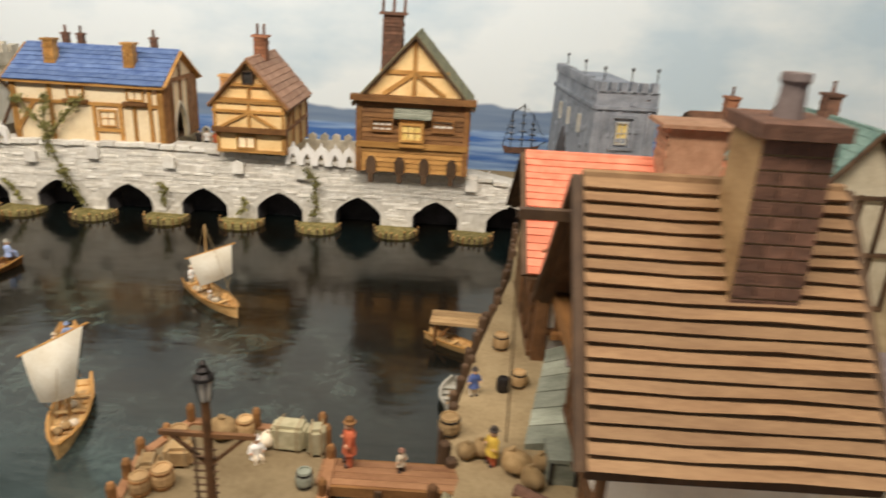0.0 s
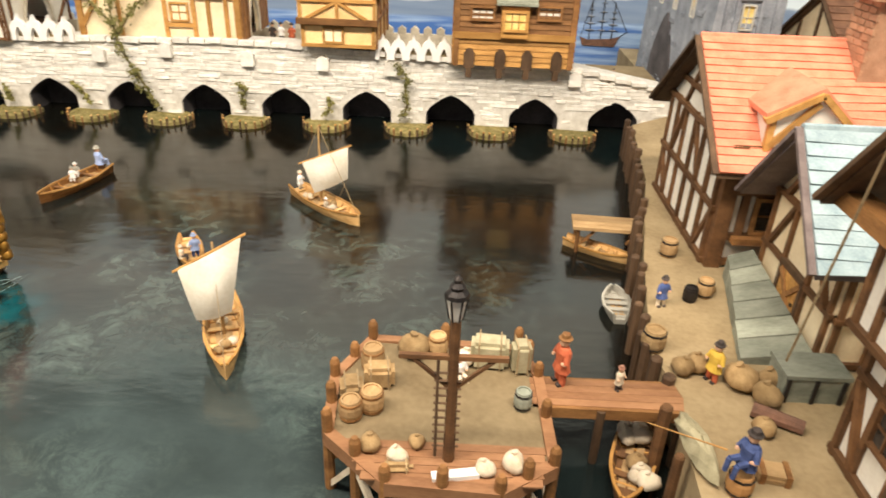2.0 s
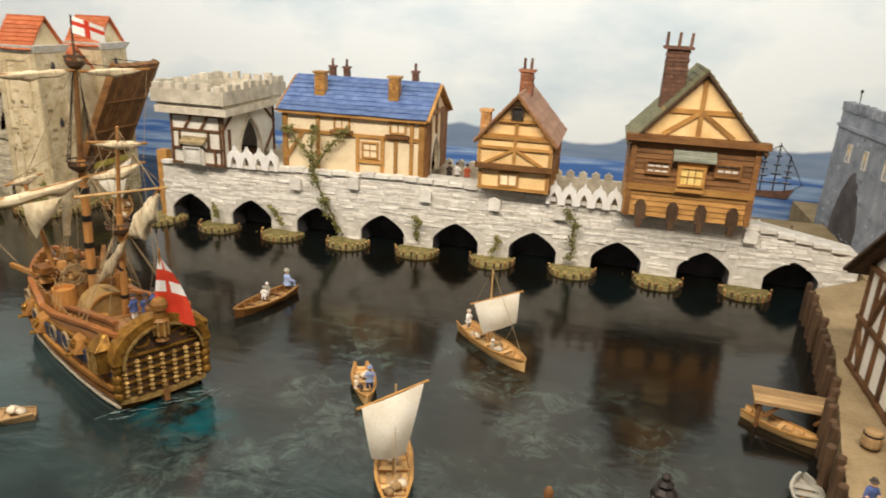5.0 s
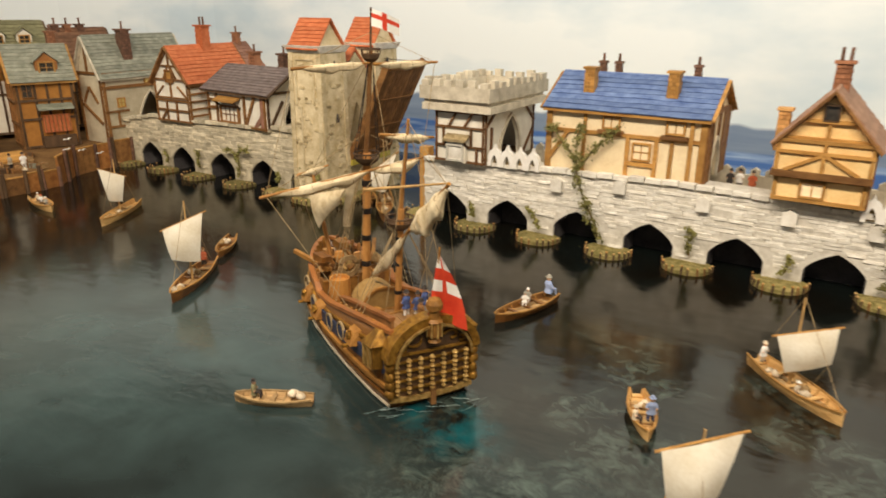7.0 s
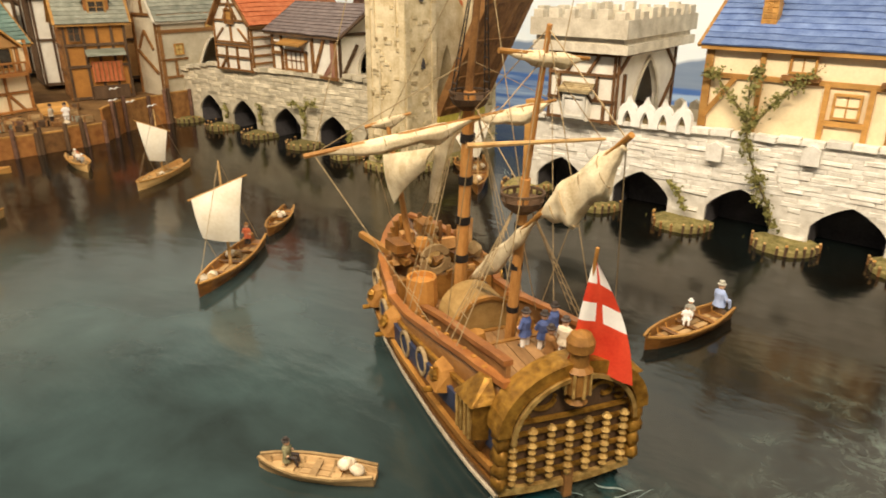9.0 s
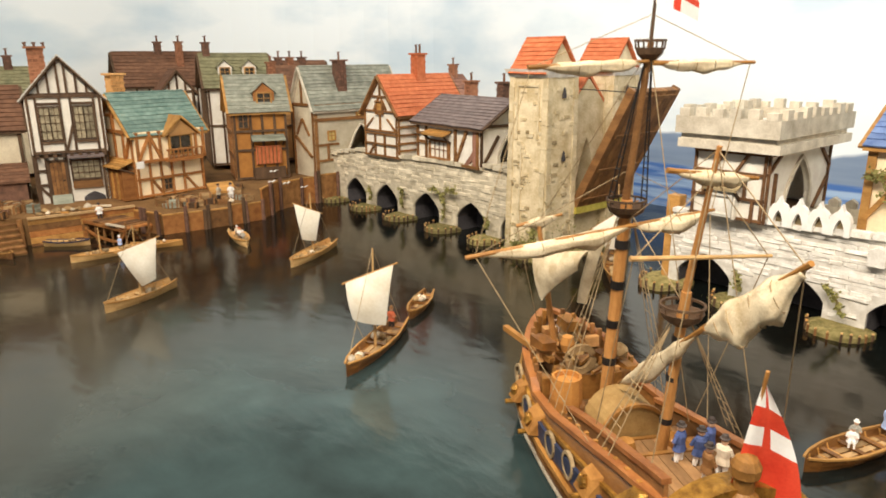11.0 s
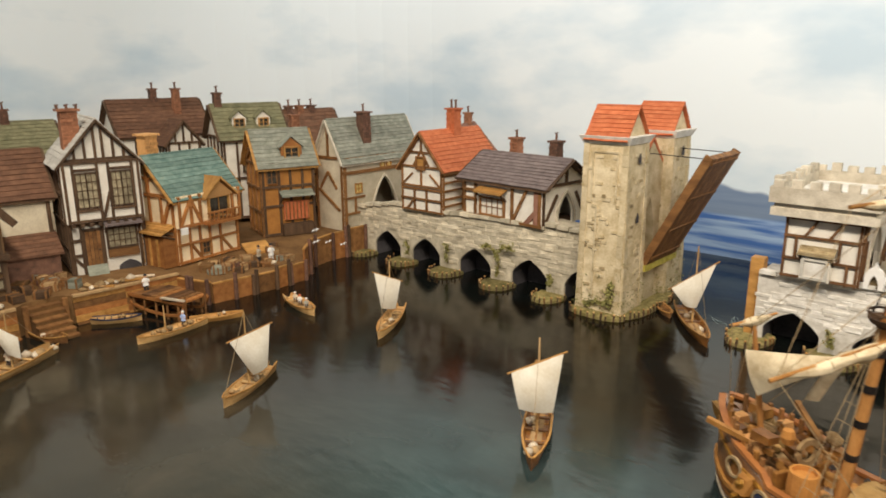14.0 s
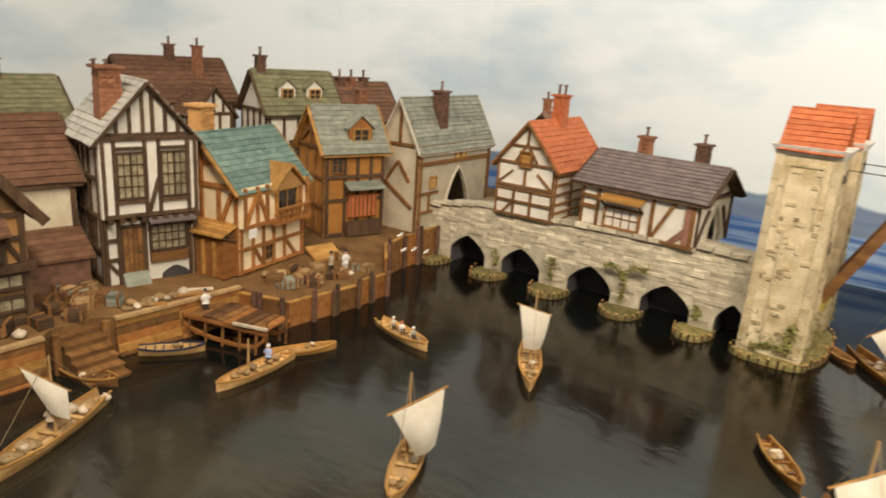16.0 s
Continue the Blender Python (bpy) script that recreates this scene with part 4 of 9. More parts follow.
def dormer(house, face, u, v, w, h, depth, roof_material, wall_material, glass=None):
    """A small gabled window that stands out of a roof slope; v is its foot, depth how far back it runs."""
    line = [(u, v), (u + w, v), (u + w, v + h), (u + w / 2, v + h + w * 0.42), (u, v + h)]
    part("dormer_wall", prism(bmesh.new(), [face(a, b, 0) for a, b in line], -face.n * depth), wall_material, house)
    for s in (-1, 1):
        e = u + w / 2 + s * (w / 2 + 0.4)
        pts = [face(u + w / 2, v + h + w * 0.42 + 0.25, 0.4), face(e, v + h - 0.25, 0.4), face(e, v + h + 0.05, 0.4), face(u + w / 2, v + h + w * 0.42 + 0.6, 0.4)]
        part("dormer_roof", prism(bmesh.new(), pts, -face.n * (depth + 0.4)), roof_material, house)
    window(house, face, u + w * 0.2, v + h * 0.2, w * 0.6, h * 0.7, 2, 2, OAK, glass or DARK_GLASS)


def crenellated_gate():
    """The white and black gate on the bridge under a battlemented stone head."""
    W, D, H = 9.3, 18, 8.6
    g = thing("gatehouse", -74, -1, 9.7, 0, "white half-timbered bridge gate with battlemented stone top", "gatehouse")
    f = walls(g, W, D, H, 0.1, "y", WHITE, [("right", 5.5, 12.5, 7.2), ("left", 5.5, 12.5, 7.2)])
    timbers(g, f["front"], [(0.2, 0, 0.2, H), (W - 0.2, 0, W - 0.2, H), (0, 0.3, W, 0.3), (0, 5.9, W, 5.9), (0, H - 0.3, W, H - 0.3), (1.6, 2.6, 1.6, 5.9), (0, 2.8, W, 2.8), (6.9, 2.8, 6.9, 5.9), (8, 0, 8, 2.8), (2.6, 6, 4.2, H), (5.6, 6, 7.2, H)], DARKWOOD, 0.32)
    timbers(g, f["right"], [(0.2, 0, 0.2, H), (D - 0.2, 0, D - 0.2, H), (0, H - 0.3, D, H - 0.3), (0, 6, 3.5, H), (14, H, D, 5.5), (14, 0.2, 17.6, 4), (2, 0, 2, 6)], DARKWOOD, 0.34)
    board(g, "oriel", f["front"], 2.6, 0.2, 3.6, 3.4, 1.0, 1.0, WHITE)
    canopy(g, f["front"], 2.2, 4.6, 4.4, 1.7, 0.9, WORN_STONE)
    window(g, Face((0, -1.0, 0), (1, 0, 0), (0, -1, 0)), 3.1, 0.8, 2.6, 2.2, 1, 1, PALE_TILE, PALE_STONE)
    part("cornice", box(bmesh.new(), -1.8, -1.5, H, W + 1.8, D + 1.8, H + 1.1), GREY_STONE, g)
    part("cornice", box(bmesh.new(), -1.4, -1.4, H + 1.1, W + 1.2, D + 1.4, H + 1.8), GREY_STONE, g)
    r = random.Random(3)
    for x0, y0, x1, y1 in ((-2, -2, W + 1.8, -1), (-2, D + 1, W + 1.8, D + 2), (-2, -1, -1, D + 1), (W + 0.8, -1, W + 1.8, D + 1)):
        part("battlement_wall", box(bmesh.new(), x0, y0, H + 1.8, x1, y1, H + 3.9), GREY_STONE, g)
        n = 6 if x1 - x0 > 5 else 8
        for k in range(n):
            a, b = (x0 + (x1 - x0) * (k + 0.2) / n, x0 + (x1 - x0) * (k + 0.8) / n) if x1 - x0 > 5 else (x0, x1)
            c, e = (y0, y1) if x1 - x0 > 5 else (y0 + (y1 - y0) * (k + 0.2) / n, y0 + (y1 - y0) * (k + 0.8) / n)
            part("merlon", box(bmesh.new(), a, c, H + 3.88, b, e, H + 4.9 + r.uniform(-0.2, 0.35)), GREY_STONE, g)
    part("gate_roof", box(bmesh.new(), -1.2, -1.2, H + 1.75, W + 1, D + 1.2, H + 2.4), PALE_STONE, g)


def blue_house():
    W, D, H, R = 24, 14, 10, 4.2
    h = thing("house", -55.2, 2, 10.3, 0, "cream half-timbered house with a blue slate roof on the bridge", "house")
    f = walls(h, W, D, H, R, "x", CREAM, [("right", 4, 9, 6)])
    roof(h, W, D, H, R, "x", BLUE_TILE, 8, 0.9, 0.5, OAK)
    F = f["front"]
    timbers(h, F, [(0.4, 0, 0.4, H), (W - 0.4, 0, W - 0.4, H), (0, H - 0.4, W, H - 0.4)], OAK, 0.9)
    timbers(h, F, [(0, 6.2, W, 6.2), (6.2, 0, 6.2, H), (19.4, 0, 19.4, 6), (13, 0, 13, 6.2), (17.2, 0, 17.2, 6.2), (W - 2, 0, W - 2, H), (0.5, 1.5, 3.5, 6), (13, 2.2, 17.2, 2.2)], OAK, 0.55)
    window(h, F, 9.2, 7.2, 2.2, 1.4, 2, 1, OAK, CREAM)
    window(h, F, 18.6, 7.2, 2.2, 1.4, 2, 1, OAK, CREAM)
    board(h, "sill", F, 8.4, 6.3, 3.8, 0.5, 0.8, 0.8, BROWN)
    board(h, "sill", F, 17.8, 6.3, 3.8, 0.5, 0.8, 0.8, BROWN)
    window(h, F, 14, 2.9, 2.2, 2.2, 2, 2, OAK, CREAM)
    timbers(h, f["right"], [(0.3, 0, 0.3, H), (D / 2, 6, D / 2, H + R), (D - 0.3, 0, D - 0.3, H), (0, H, D, H), (1.5, 0, 1.5, H), (2.8, 0, 2.8, H)], BROWN, 0.6)
    G = f["right"]
    for k in range(7):
        if not 3.2 < k * D / 7 < 8.6:
            part("gable_board", hexa(bmesh.new(), [G(k * D / 7 + 0.06, 0, 0.02), G((k + 1) * D / 7 - 0.06, 0, 0.02), G((k + 1) * D / 7 - 0.06, 0, 0.2), G(k * D / 7 + 0.06, 0, 0.2), G(k * D / 7 + 0.06, H, 0.02), G((k + 1) * D / 7 - 0.06, H, 0.02), G((k + 1) * D / 7 - 0.06, H, 0.2), G(k * D / 7 + 0.06, H, 0.2)]), BROWN, h)
    for x in (5.4, 18):
        chimney(h, x, 3.2, H + 0.5, H + R + 1.0, 1.7, 1.7, OAK, 0)
    for x, y in ((8, 8), (20, 8), (5.5, 8)):
        chimney(h, x, y, H + R - 0.6, H + R + 1.6, 1.0, 1.0, SOOT, 1, False)


def small_house():
    W, D, H, R = 10.6, 15, 8, 6
    h = thing("house", -21.6, -2, 11, 0, "narrow yellow half-timbered gabled house with a brown roof", "house")
    f = walls(h, W, D, H, R, "y", YELLOW)
    roof(h, W, D, H, R, "y", BUFF_TILE, 9, 0.7, 0.8, BROWN)
    F = Face((-0.2, -0.6, 3.6), (1, 0, 0), (0, -1, 0))
    board(h, "upper_storey", Face((0, 0, 0), (1, 0, 0), (0, -1, 0)), -0.2, 3.7, W + 0.4, H - 3.7, 0.6, 0.6, YELLOW)
    timbers(h, F, [(0.3, 0, 0.3, 4.6), (W + 0.1, 0, W + 0.1, 4.6), (0, 4.3, W + 0.4, 4.3), (5.5, 0.4, 5.5, 4.3), (5.5, 2.8, 1.2, 0.5), (5.5, 2.8, 9.6, 0.5), (0, 2.9, W + 0.4, 2.9)], OAK, 0.4)
    timbers(h, F, [(-0.2, 0.1, W + 0.6, 0.1)], BROWN, 0.8, 0.5)
    G = f["front"]
    timbers(h, G, [(0, H + 0.2, W, H + 0.2), (W / 2, H, W / 2, H + 2), (2.6, H + 2.4, W - 2.6, H + 2.4)], OAK, 0.4, 0.5)
    window(h, G, W / 2 - 0.7, H + 2.6, 1.4, 1.7, 1, 1, TIMBER, DARK_GLASS, 0.5)
    timbers(h, G, [(0.3, 0, 0.3, 3.6), (W - 0.3, 0, W - 0.3, 3.6), (0, 0.3, W, 0.3), (0, 3.2, W, 3.2)], OAK, 0.45)
    window(h, G, 3.4, 0.9, 2.4, 1.7, 2, 1, OAK, CREAM)
    timbers(h, f["right"], [(0.3, 0, 0.3, H), (5, 0, 5, H), (10, 0, 10, H), (D - 0.3, 0, D - 0.3, H), (0, 3.8, D, 3.8), (0, H - 0.4, D, H - 0.4), (0.3, 4, 4.8, H - 0.5)], BROWN, 0.5)
    chimney(h, W / 2, 7.5, H + R - 1.5, H + R + 2.8, 2.0, 2.0, BRICK, 2, False, 2.0)
    chimney(h, -0.7, 8, H - 3, H + 2.4, 1.6, 1.8, TAN, 0)


def brown_house():
    W, D, H, R = 16.8, 15, 11, 9.4
    h = thing("house", 0.1, -2.2, 9.4, 0, "brown boarded house with yellow timbered gable and green roof", "house")
    f = walls(h, W, D, H, R, "y", YELLOW)
    roof(h, W, D, H, R, "y", GREEN_TILE, 14, 0.7, 0.6, TIMBER)
    F = f["front"]
    for side, w in (("front", W), ("left", D), ("right", D)):
        for k in range(14):
            v = 0.1 + k * (H - 0.4) / 14
            bm = hexa(bmesh.new(), [f[side](0.02, v, 0), f[side](w - 0.02, v, 0), f[side](w - 0.02, v, 0.34), f[side](0.02, v, 0.34), f[side](0.02, v + 0.72, 0), f[side](w - 0.02, v + 0.72, 0), f[side](w - 0.02, v + 0.72, 0.2), f[side](0.02, v + 0.72, 0.2)])
            part("plank", bm, OAK if v < 4 else BROWN, h)
    timbers(h, F, [(0, 4.3, W, 4.3)], OAK, 0.9, 0.6)
    timbers(h, F, [(0.3, 0, 0.3, H), (W - 0.3, 0, W - 0.3, H)], BROWN, 0.7, 0.5)
    part("gable_sill", box(bmesh.new(), -1.0, -1.4, H - 0.1, W + 1.0, 0.1, H + 0.8), BROWN, h)
    timbers(h, F, [(W / 2, H + 0.8, W / 2, H + R - 0.8), (3.3, H + 4.2, W - 3.3, H + 4.2), (W / 2, H + 4.2, 3.8, H + 0.9), (W / 2, H + 4.2, W - 3.8, H + 0.9)], OAK, 0.6)
    for u in (2.2, 6.6, 10.4, 14.6):
        bm = prism(bmesh.new(), [F(u - 0.75, -0.2, 0.3), F(u + 0.75, -0.2, 0.3), F(u + 0.75, 1.8, 0.3), F(u + 0.3, 2.5, 0.3), F(u - 0.3, 2.5, 0.3), F(u - 0.75, 1.8, 0.3)], F.n * 0.5)
        part("shield_board", bm, TIMBER, h, "dark round-topped board")
        part("bracket", box(bmesh.new(), u - 0.4, -1.0, -1.5, u + 0.4, 0.2, -0.1), TIMBER, h)
    canopy(h, F, 5.6, 10.0, 5.6, 1.8, 1.4, GREY_PAINT)
    board(h, "bay", F, 6.4, 4.2, 3.8, 4.2, 1.1, 1.1, OAK)
    window(h, Face((0, -1.1, 0), (1, 0, 0), (0, -1, 0)), 6.9, 5.4, 2.8, 2.2, 3, 2, OAK, AMBER)
    window(h, F, 2.4, 6.6, 2.8, 1.4, 3, 1, BROWN, WHITE, 0.6)
    window(h, F, 11.6, 6.9, 2.8, 1.4, 3, 1, BROWN, WHITE, 0.6)
    chimney(h, 4.6, 5, H + 4, H + R + 2.6, 3.2, 3.2, SOOT, 3, False, 2.2)


def tower(x, y, name_label):
    W, D, H = 7.4, 6.6, 26.6
    t = thing("tower", x, y, 0, 0, name_label, "tower", "drawbridge towers")
    r = random.Random(int(y) + 40)
    bm = hexa(bmesh.new(), [(-0.4, -0.4, -2.5), (W + 0.4, -0.4, -2.5), (W + 0.4, D + 0.4, -2.5), (-0.4, D + 0.4, -2.5), (0, 0, H), (W, 0, H), (W, D, H), (0, D, H)])
    part("shaft", bm, TOWER_STONE, t)
    F, G = Face((0, 0, 0), (1, 0, 0), (0, -1, 0)), Face((W, 0, 0), (0, 1, 0), (1, 0, 0))
    for face, w in ((F, W), (G, D)):
        for u in (0.35, w - 0.35):
            for k in range(15):
                v = k * H / 15
                q = 0.4 * (1 - v / H)
                bm = hexa(bmesh.new(), [face(u - 0.5, v + 0.1, q - 0.1), face(u + 0.5, v + 0.1, q - 0.1), face(u + 0.5, v + 0.1, q + 0.12 + 0.06 * (k % 2)), face(u - 0.5, v + 0.1, q + 0.12 + 0.06 * (k % 2)), face(u - 0.5, v + 1.85, q - 0.12), face(u + 0.5, v + 1.85, q - 0.12), face(u + 0.5, v + 1.85, q + 0.09 + 0.06 * (k % 2)), face(u - 0.5, v + 1.85, q + 0.09 + 0.06 * (k % 2))])
                part("quoin", bm, TOWER_STONE, t)
        for _ in range(44):
            u, v = r.uniform(0.2, w - 1.4), r.uniform(1, H - 2)
            q = 0.4 * (1 - v / H)
            s = r.uniform(0.5, 1.3)
            bm = hexa(bmesh.new(), [face(u, v, q - 0.2), face(u + s, v, q - 0.2), face(u + s, v, q + 0.13), face(u, v, q + 0.13), face(u, v + 0.45, q - 0.2), face(u + s, v + 0.45, q - 0.2), face(u + s, v + 0.45, q + 0.1), face(u, v + 0.45, q + 0.1)])
            part("stone", bm, r.choice((TOWER_STONE, TOWER_STONE, WORN_STONE)), t)
        for u, v in ((w * 0.5, 23.4), (w * 0.55, 14)) if face is G else ():
            a = pointed_arch(u - 0.4, u + 0.4, 1.6, 3)
            # dark plate on the solid shaft, painted as the slit's shade
            part("loophole", prism(bmesh.new(), [face(p, v + b, 0.3) for p, b in a], face.n * 0.12), VOID_SHADE, t)
    for a, b, c, e in ((1.6, 25.2, 5.8, 25.2), (1.6, 17.4, 1.6, 25.2), (5.8, 17.4, 5.8, 25.2), (2.6, 2, 2.6, 16.8)):
        part("moulding", beam(bmesh.new(), F(a, b, 0.4 * (1 - b / H)), F(c, e, 0.4 * (1 - e / H)), 0.3, 0.34, F.n), TOWER_STONE, t)
    part("cornice", hexa(bmesh.new(), [(-0.2, -0.2, H - 0.2), (W + 0.2, -0.2, H - 0.2), (W + 0.2, D + 0.2, H - 0.2), (-0.2, D + 0.2, H - 0.2), (-0.8, -0.8, H + 1), (W + 0.8, -0.8, H + 1), (W + 0.8, D + 0.8, H + 1), (-0.8, D + 0.8, H + 1)]), PALE_STONE, t)
    holder = t
    bm = prism(bmesh.new(), [(0.6, 0, H + 0.95), (0.6, D, H + 0.95), (0.6, D / 2, H + 5)], (W - 1.2, 0, 0))
    part("gable_wall", bm, TOWER_STONE, t)
    c, s = D / 2 / math.hypot(D / 2, 4.4), 4.4 / math.hypot(D / 2, 4.4)
    rise = math.hypot(D / 2 + 0.5, 4.4 * (D / 2 + 0.5) / (D / 2))
    z0 = H + 5.3 - rise * s
    slope(holder, (0, D / 2 - rise * c, z0), (1, 0, 0), (0, c, s), (0, -s, c), W, rise, 8, RED_TILE, r)
    slope(holder, (W, D / 2 + rise * c, z0), (-1, 0, 0), (0, -c, s), (0, s, c), W, rise, 8, RED_TILE, r)
    part("ridge_cap", tube(bmesh.new(), (0, D / 2, H + 5.4), (W, D / 2, H + 5.4), 0.25, n=6), RED_TILE, t)
    bm = bmesh.new()
    for _ in range(520):
        u, v = r.uniform(-0.6, W + 0.6), abs(r.gauss(0, 2.6)) * (1.0 if r.random() < 0.8 else 1.8)
        d = 0.45 + r.uniform(0, 0.35)
        s = r.uniform(0.12, 0.3)
        face, lim = (F, W) if r.random() < 0.55 else (G, D)
        u = min(u, lim + 0.3)
        bm.faces.new([bm.verts.new(face(u + r.uniform(-s, s), v + r.uniform(-s, s) - 0.3, d + r.uniform(-0.1, 0.15))) for _ in range(3)])
    part("moss", bm, LEAF, t)["kind"] = "stuff"
    return t


def drawbridge_gate():
    """The gate wall between the towers, with the raised leaf and its chains."""
    g = thing("gate_wall", -101.5, 2.4, 0, 0, "pale stone gate wall with a red gabled roof between two towers", "gate wall")
    L = 8.4
    f = Face((4.4, 0, 0), (0, 1, 0), (1, 0, 0))
    a = pointed_arch(1.2, L - 1.2, 17)
    line = [(0, -2.5), (0, 7)] + [(0.9, 7)] + [(u, v) for u, v in a if v > 7] + [(L - 0.9, 7), (L, 7), (L, 22), (L / 2, 26), (0, 22)]
    part("wall", prism(bmesh.new(), [f(u, v) for u, v in line], (-4, 0, 0)), TOWER_STONE, g)
    part("sill", prism(bmesh.new(), [f(0, -2.5), f(L, -2.5), f(L, 7), f(0, 7)], (-4, 0, 0)), TOWER_STONE, g)
    r = random.Random(5)
    for sy in (-1, 1):
        bm = prism(bmesh.new(), [f(L / 2, 27), f(L / 2 + sy * (L / 2 + 0.2), 22.4), f(L / 2 + sy * (L / 2 + 0.2), 21.9), f(L / 2, 26.4)], (-4.4, 0, 0))
        part("roof_slope", bm, RED_TILE, g)
    d = thing("drawbridge", -95.6, 2.6, 6.6, 0, "raised brown plank drawbridge leaf between the towers", "drawbridge")
    way = Vector((9.3, 0, 18)).normalized()
    for k in range(10):
        y = 0.1 + k * 1.14
        a, b = Vector((0, y, 0)), Vector((0, y, 0)) + way * 20.3
        n = Vector((way.z, 0, -way.x))
        bm = hexa(bmesh.new(), [a - n * 0.5, a + n * 0.5, a + n * 0.5 + Vector((0, 1.06, 0)), a - n * 0.5 + Vector((0, 1.06, 0)), b - n * 0.5, b + n * 0.5, b + n * 0.5 + Vector((0, 1.06, 0)), b - n * 0.5 + Vector((0, 1.06, 0))])
        part("plank", bm, BROWN, d)
    n = Vector((way.z, 0, -way.x))
    for s in (1.5, 7, 13, 19.4):
        c = way * s + n * 0.75
        part("batten", beam(bmesh.new(), c + Vector((0, 0.3, 0)) - n * 0.2, c + Vector((0, 11.1, 0)) - n * 0.2, 0.5, 0.3, n), BROWN, d)
    for y in (0.0, 11.3):
        part("edge_beam", beam(bmesh.new(), Vector((0, y, 0)) - n * 0.2, Vector((0, y, 0)) + way * 20.4 - n * 0.2, 0.6, 1.3, n), BROWN, d)
    part("hinge_beam", box(bmesh.new(), -0.9, -0.4, -1.2, 0.5, 11.8, -0.1), MOSS_YELLOW, d, "olive-yellow painted hinge beam")
    for y in (0.3, 11):
        part("chain", tube(bmesh.new(), way * 20 + Vector((0, y, 0)), (-1, y, 18), 0.08, n=5), IRON, d)


def grey_tower():
    """The square blue-grey tower on the shore at the east end."""
    t = thing("castle_tower", 35.4, -3.5, 3, 5, "blue-grey stone tower with battlements and small yellow window", "tower")
    W, D, H = 9.3, 27, 20.8
    r = random.Random(9)
    part("shaft", hexa(bmesh.new(), [(-0.5, -0.5, -3), (W + 0.5, -0.5, -3), (W + 0.5, D + 0.5, -3), (-0.5, D + 0.5, -3), (0, 0, H), (W, 0, H), (W, D, H), (0, D, H)]), BLUE_STONE, t)
    F, G = Face((0, 0, 0), (1, 0, 0), (0, -1, 0)), Face((0, D, 0), (0, -1, 0), (-1, 0, 0))
    for face, w in ((F, W), (G, D)):
        part("string_course", beam(bmesh.new(), face(0, H - 2.4, 0.1), face(w, H - 2.4, 0.1), 0.5, 0.7, face.n), BLUE_STONE, t)
        for k in range(60):
            u, v, s = r.uniform(0.3, w - 2), r.uniform(-2, H - 1), r.uniform(0.7, 1.8)
            q = 0.5 * (1 - (v + 3) / (H + 3))
            part("stone", hexa(bmesh.new(), [face(u, v, q - 0.2), face(u + s, v, q - 0.2), face(u + s, v, q + 0.18), face(u, v, q + 0.18), face(u, v + 0.6, q - 0.2), face(u + s, v + 0.6, q - 0.2), face(u + s, v + 0.6, q + 0.14), face(u, v + 0.6, q + 0.14)]), BLUE_STONE, t)
        n = 6 if face is F else 11
        for k in range(n):
            part("merlon", hexa(bmesh.new(), [face(w * (k + 0.15) / n, H - 0.05, -1), face(w * (k + 0.75) / n, H - 0.05, -1), face(w * (k + 0.75) / n, H - 0.05, 0.35), face(w * (k + 0.15) / n, H - 0.05, 0.35), face(w * (k + 0.15) / n, H + 1.3, -1), face(w * (k + 0.75) / n, H + 1.3 + r.uniform(-0.2, 0.2), -1), face(w * (k + 0.75) / n, H + 1.3, 0.35), face(w * (k + 0.15) / n, H + 1.3, 0.35)]), BLUE_STONE, t)
    window(t, F, 3.5, 13.2, 1.5, 3.0, 2, 2, PALE_TILE, AMBER, 0.4)
    timbers(t, F, [(1.0, 7.0, 8.3, 7.0), (1.2, 7, 1.2, H - 2.8), (8.1, 7, 8.1, H - 2.8), (2.4, 12.4, 6.2, 12.4), (2.6, 12.4, 2.6, 17), (6.0, 12.4, 6.0, 17), (2.4, 17.2, 6.2, 17.2)], BLUE_STONE, 0.45, 0.45)
    for u in (6, 12, 19):
        window(t, G, u, 13.4, 1.0, 2.6, 1, 2, PALE_TILE, AMBER, 0.3)
    a = pointed_arch(6, 15, 12.5)
    # the opening is a dark plate that imitates the shade within
    part("doorway", prism(bmesh.new(), [G(u, v, 0.2) for u, v in a], G.n * 0.35), VOID_SHADE, t)
    for x, y in ((1, 1), (1, 12), (9, 1), (5, 0.5), (1, 24)):
        bm = tube(bmesh.new(), (x, y, H + 1), (x, y, H + 3), 0.09, n=5)
        ball(bm, (x, y, H + 3.1), 0.24, 0.24, 0.3)
        part("spike", bm, IRON, t)


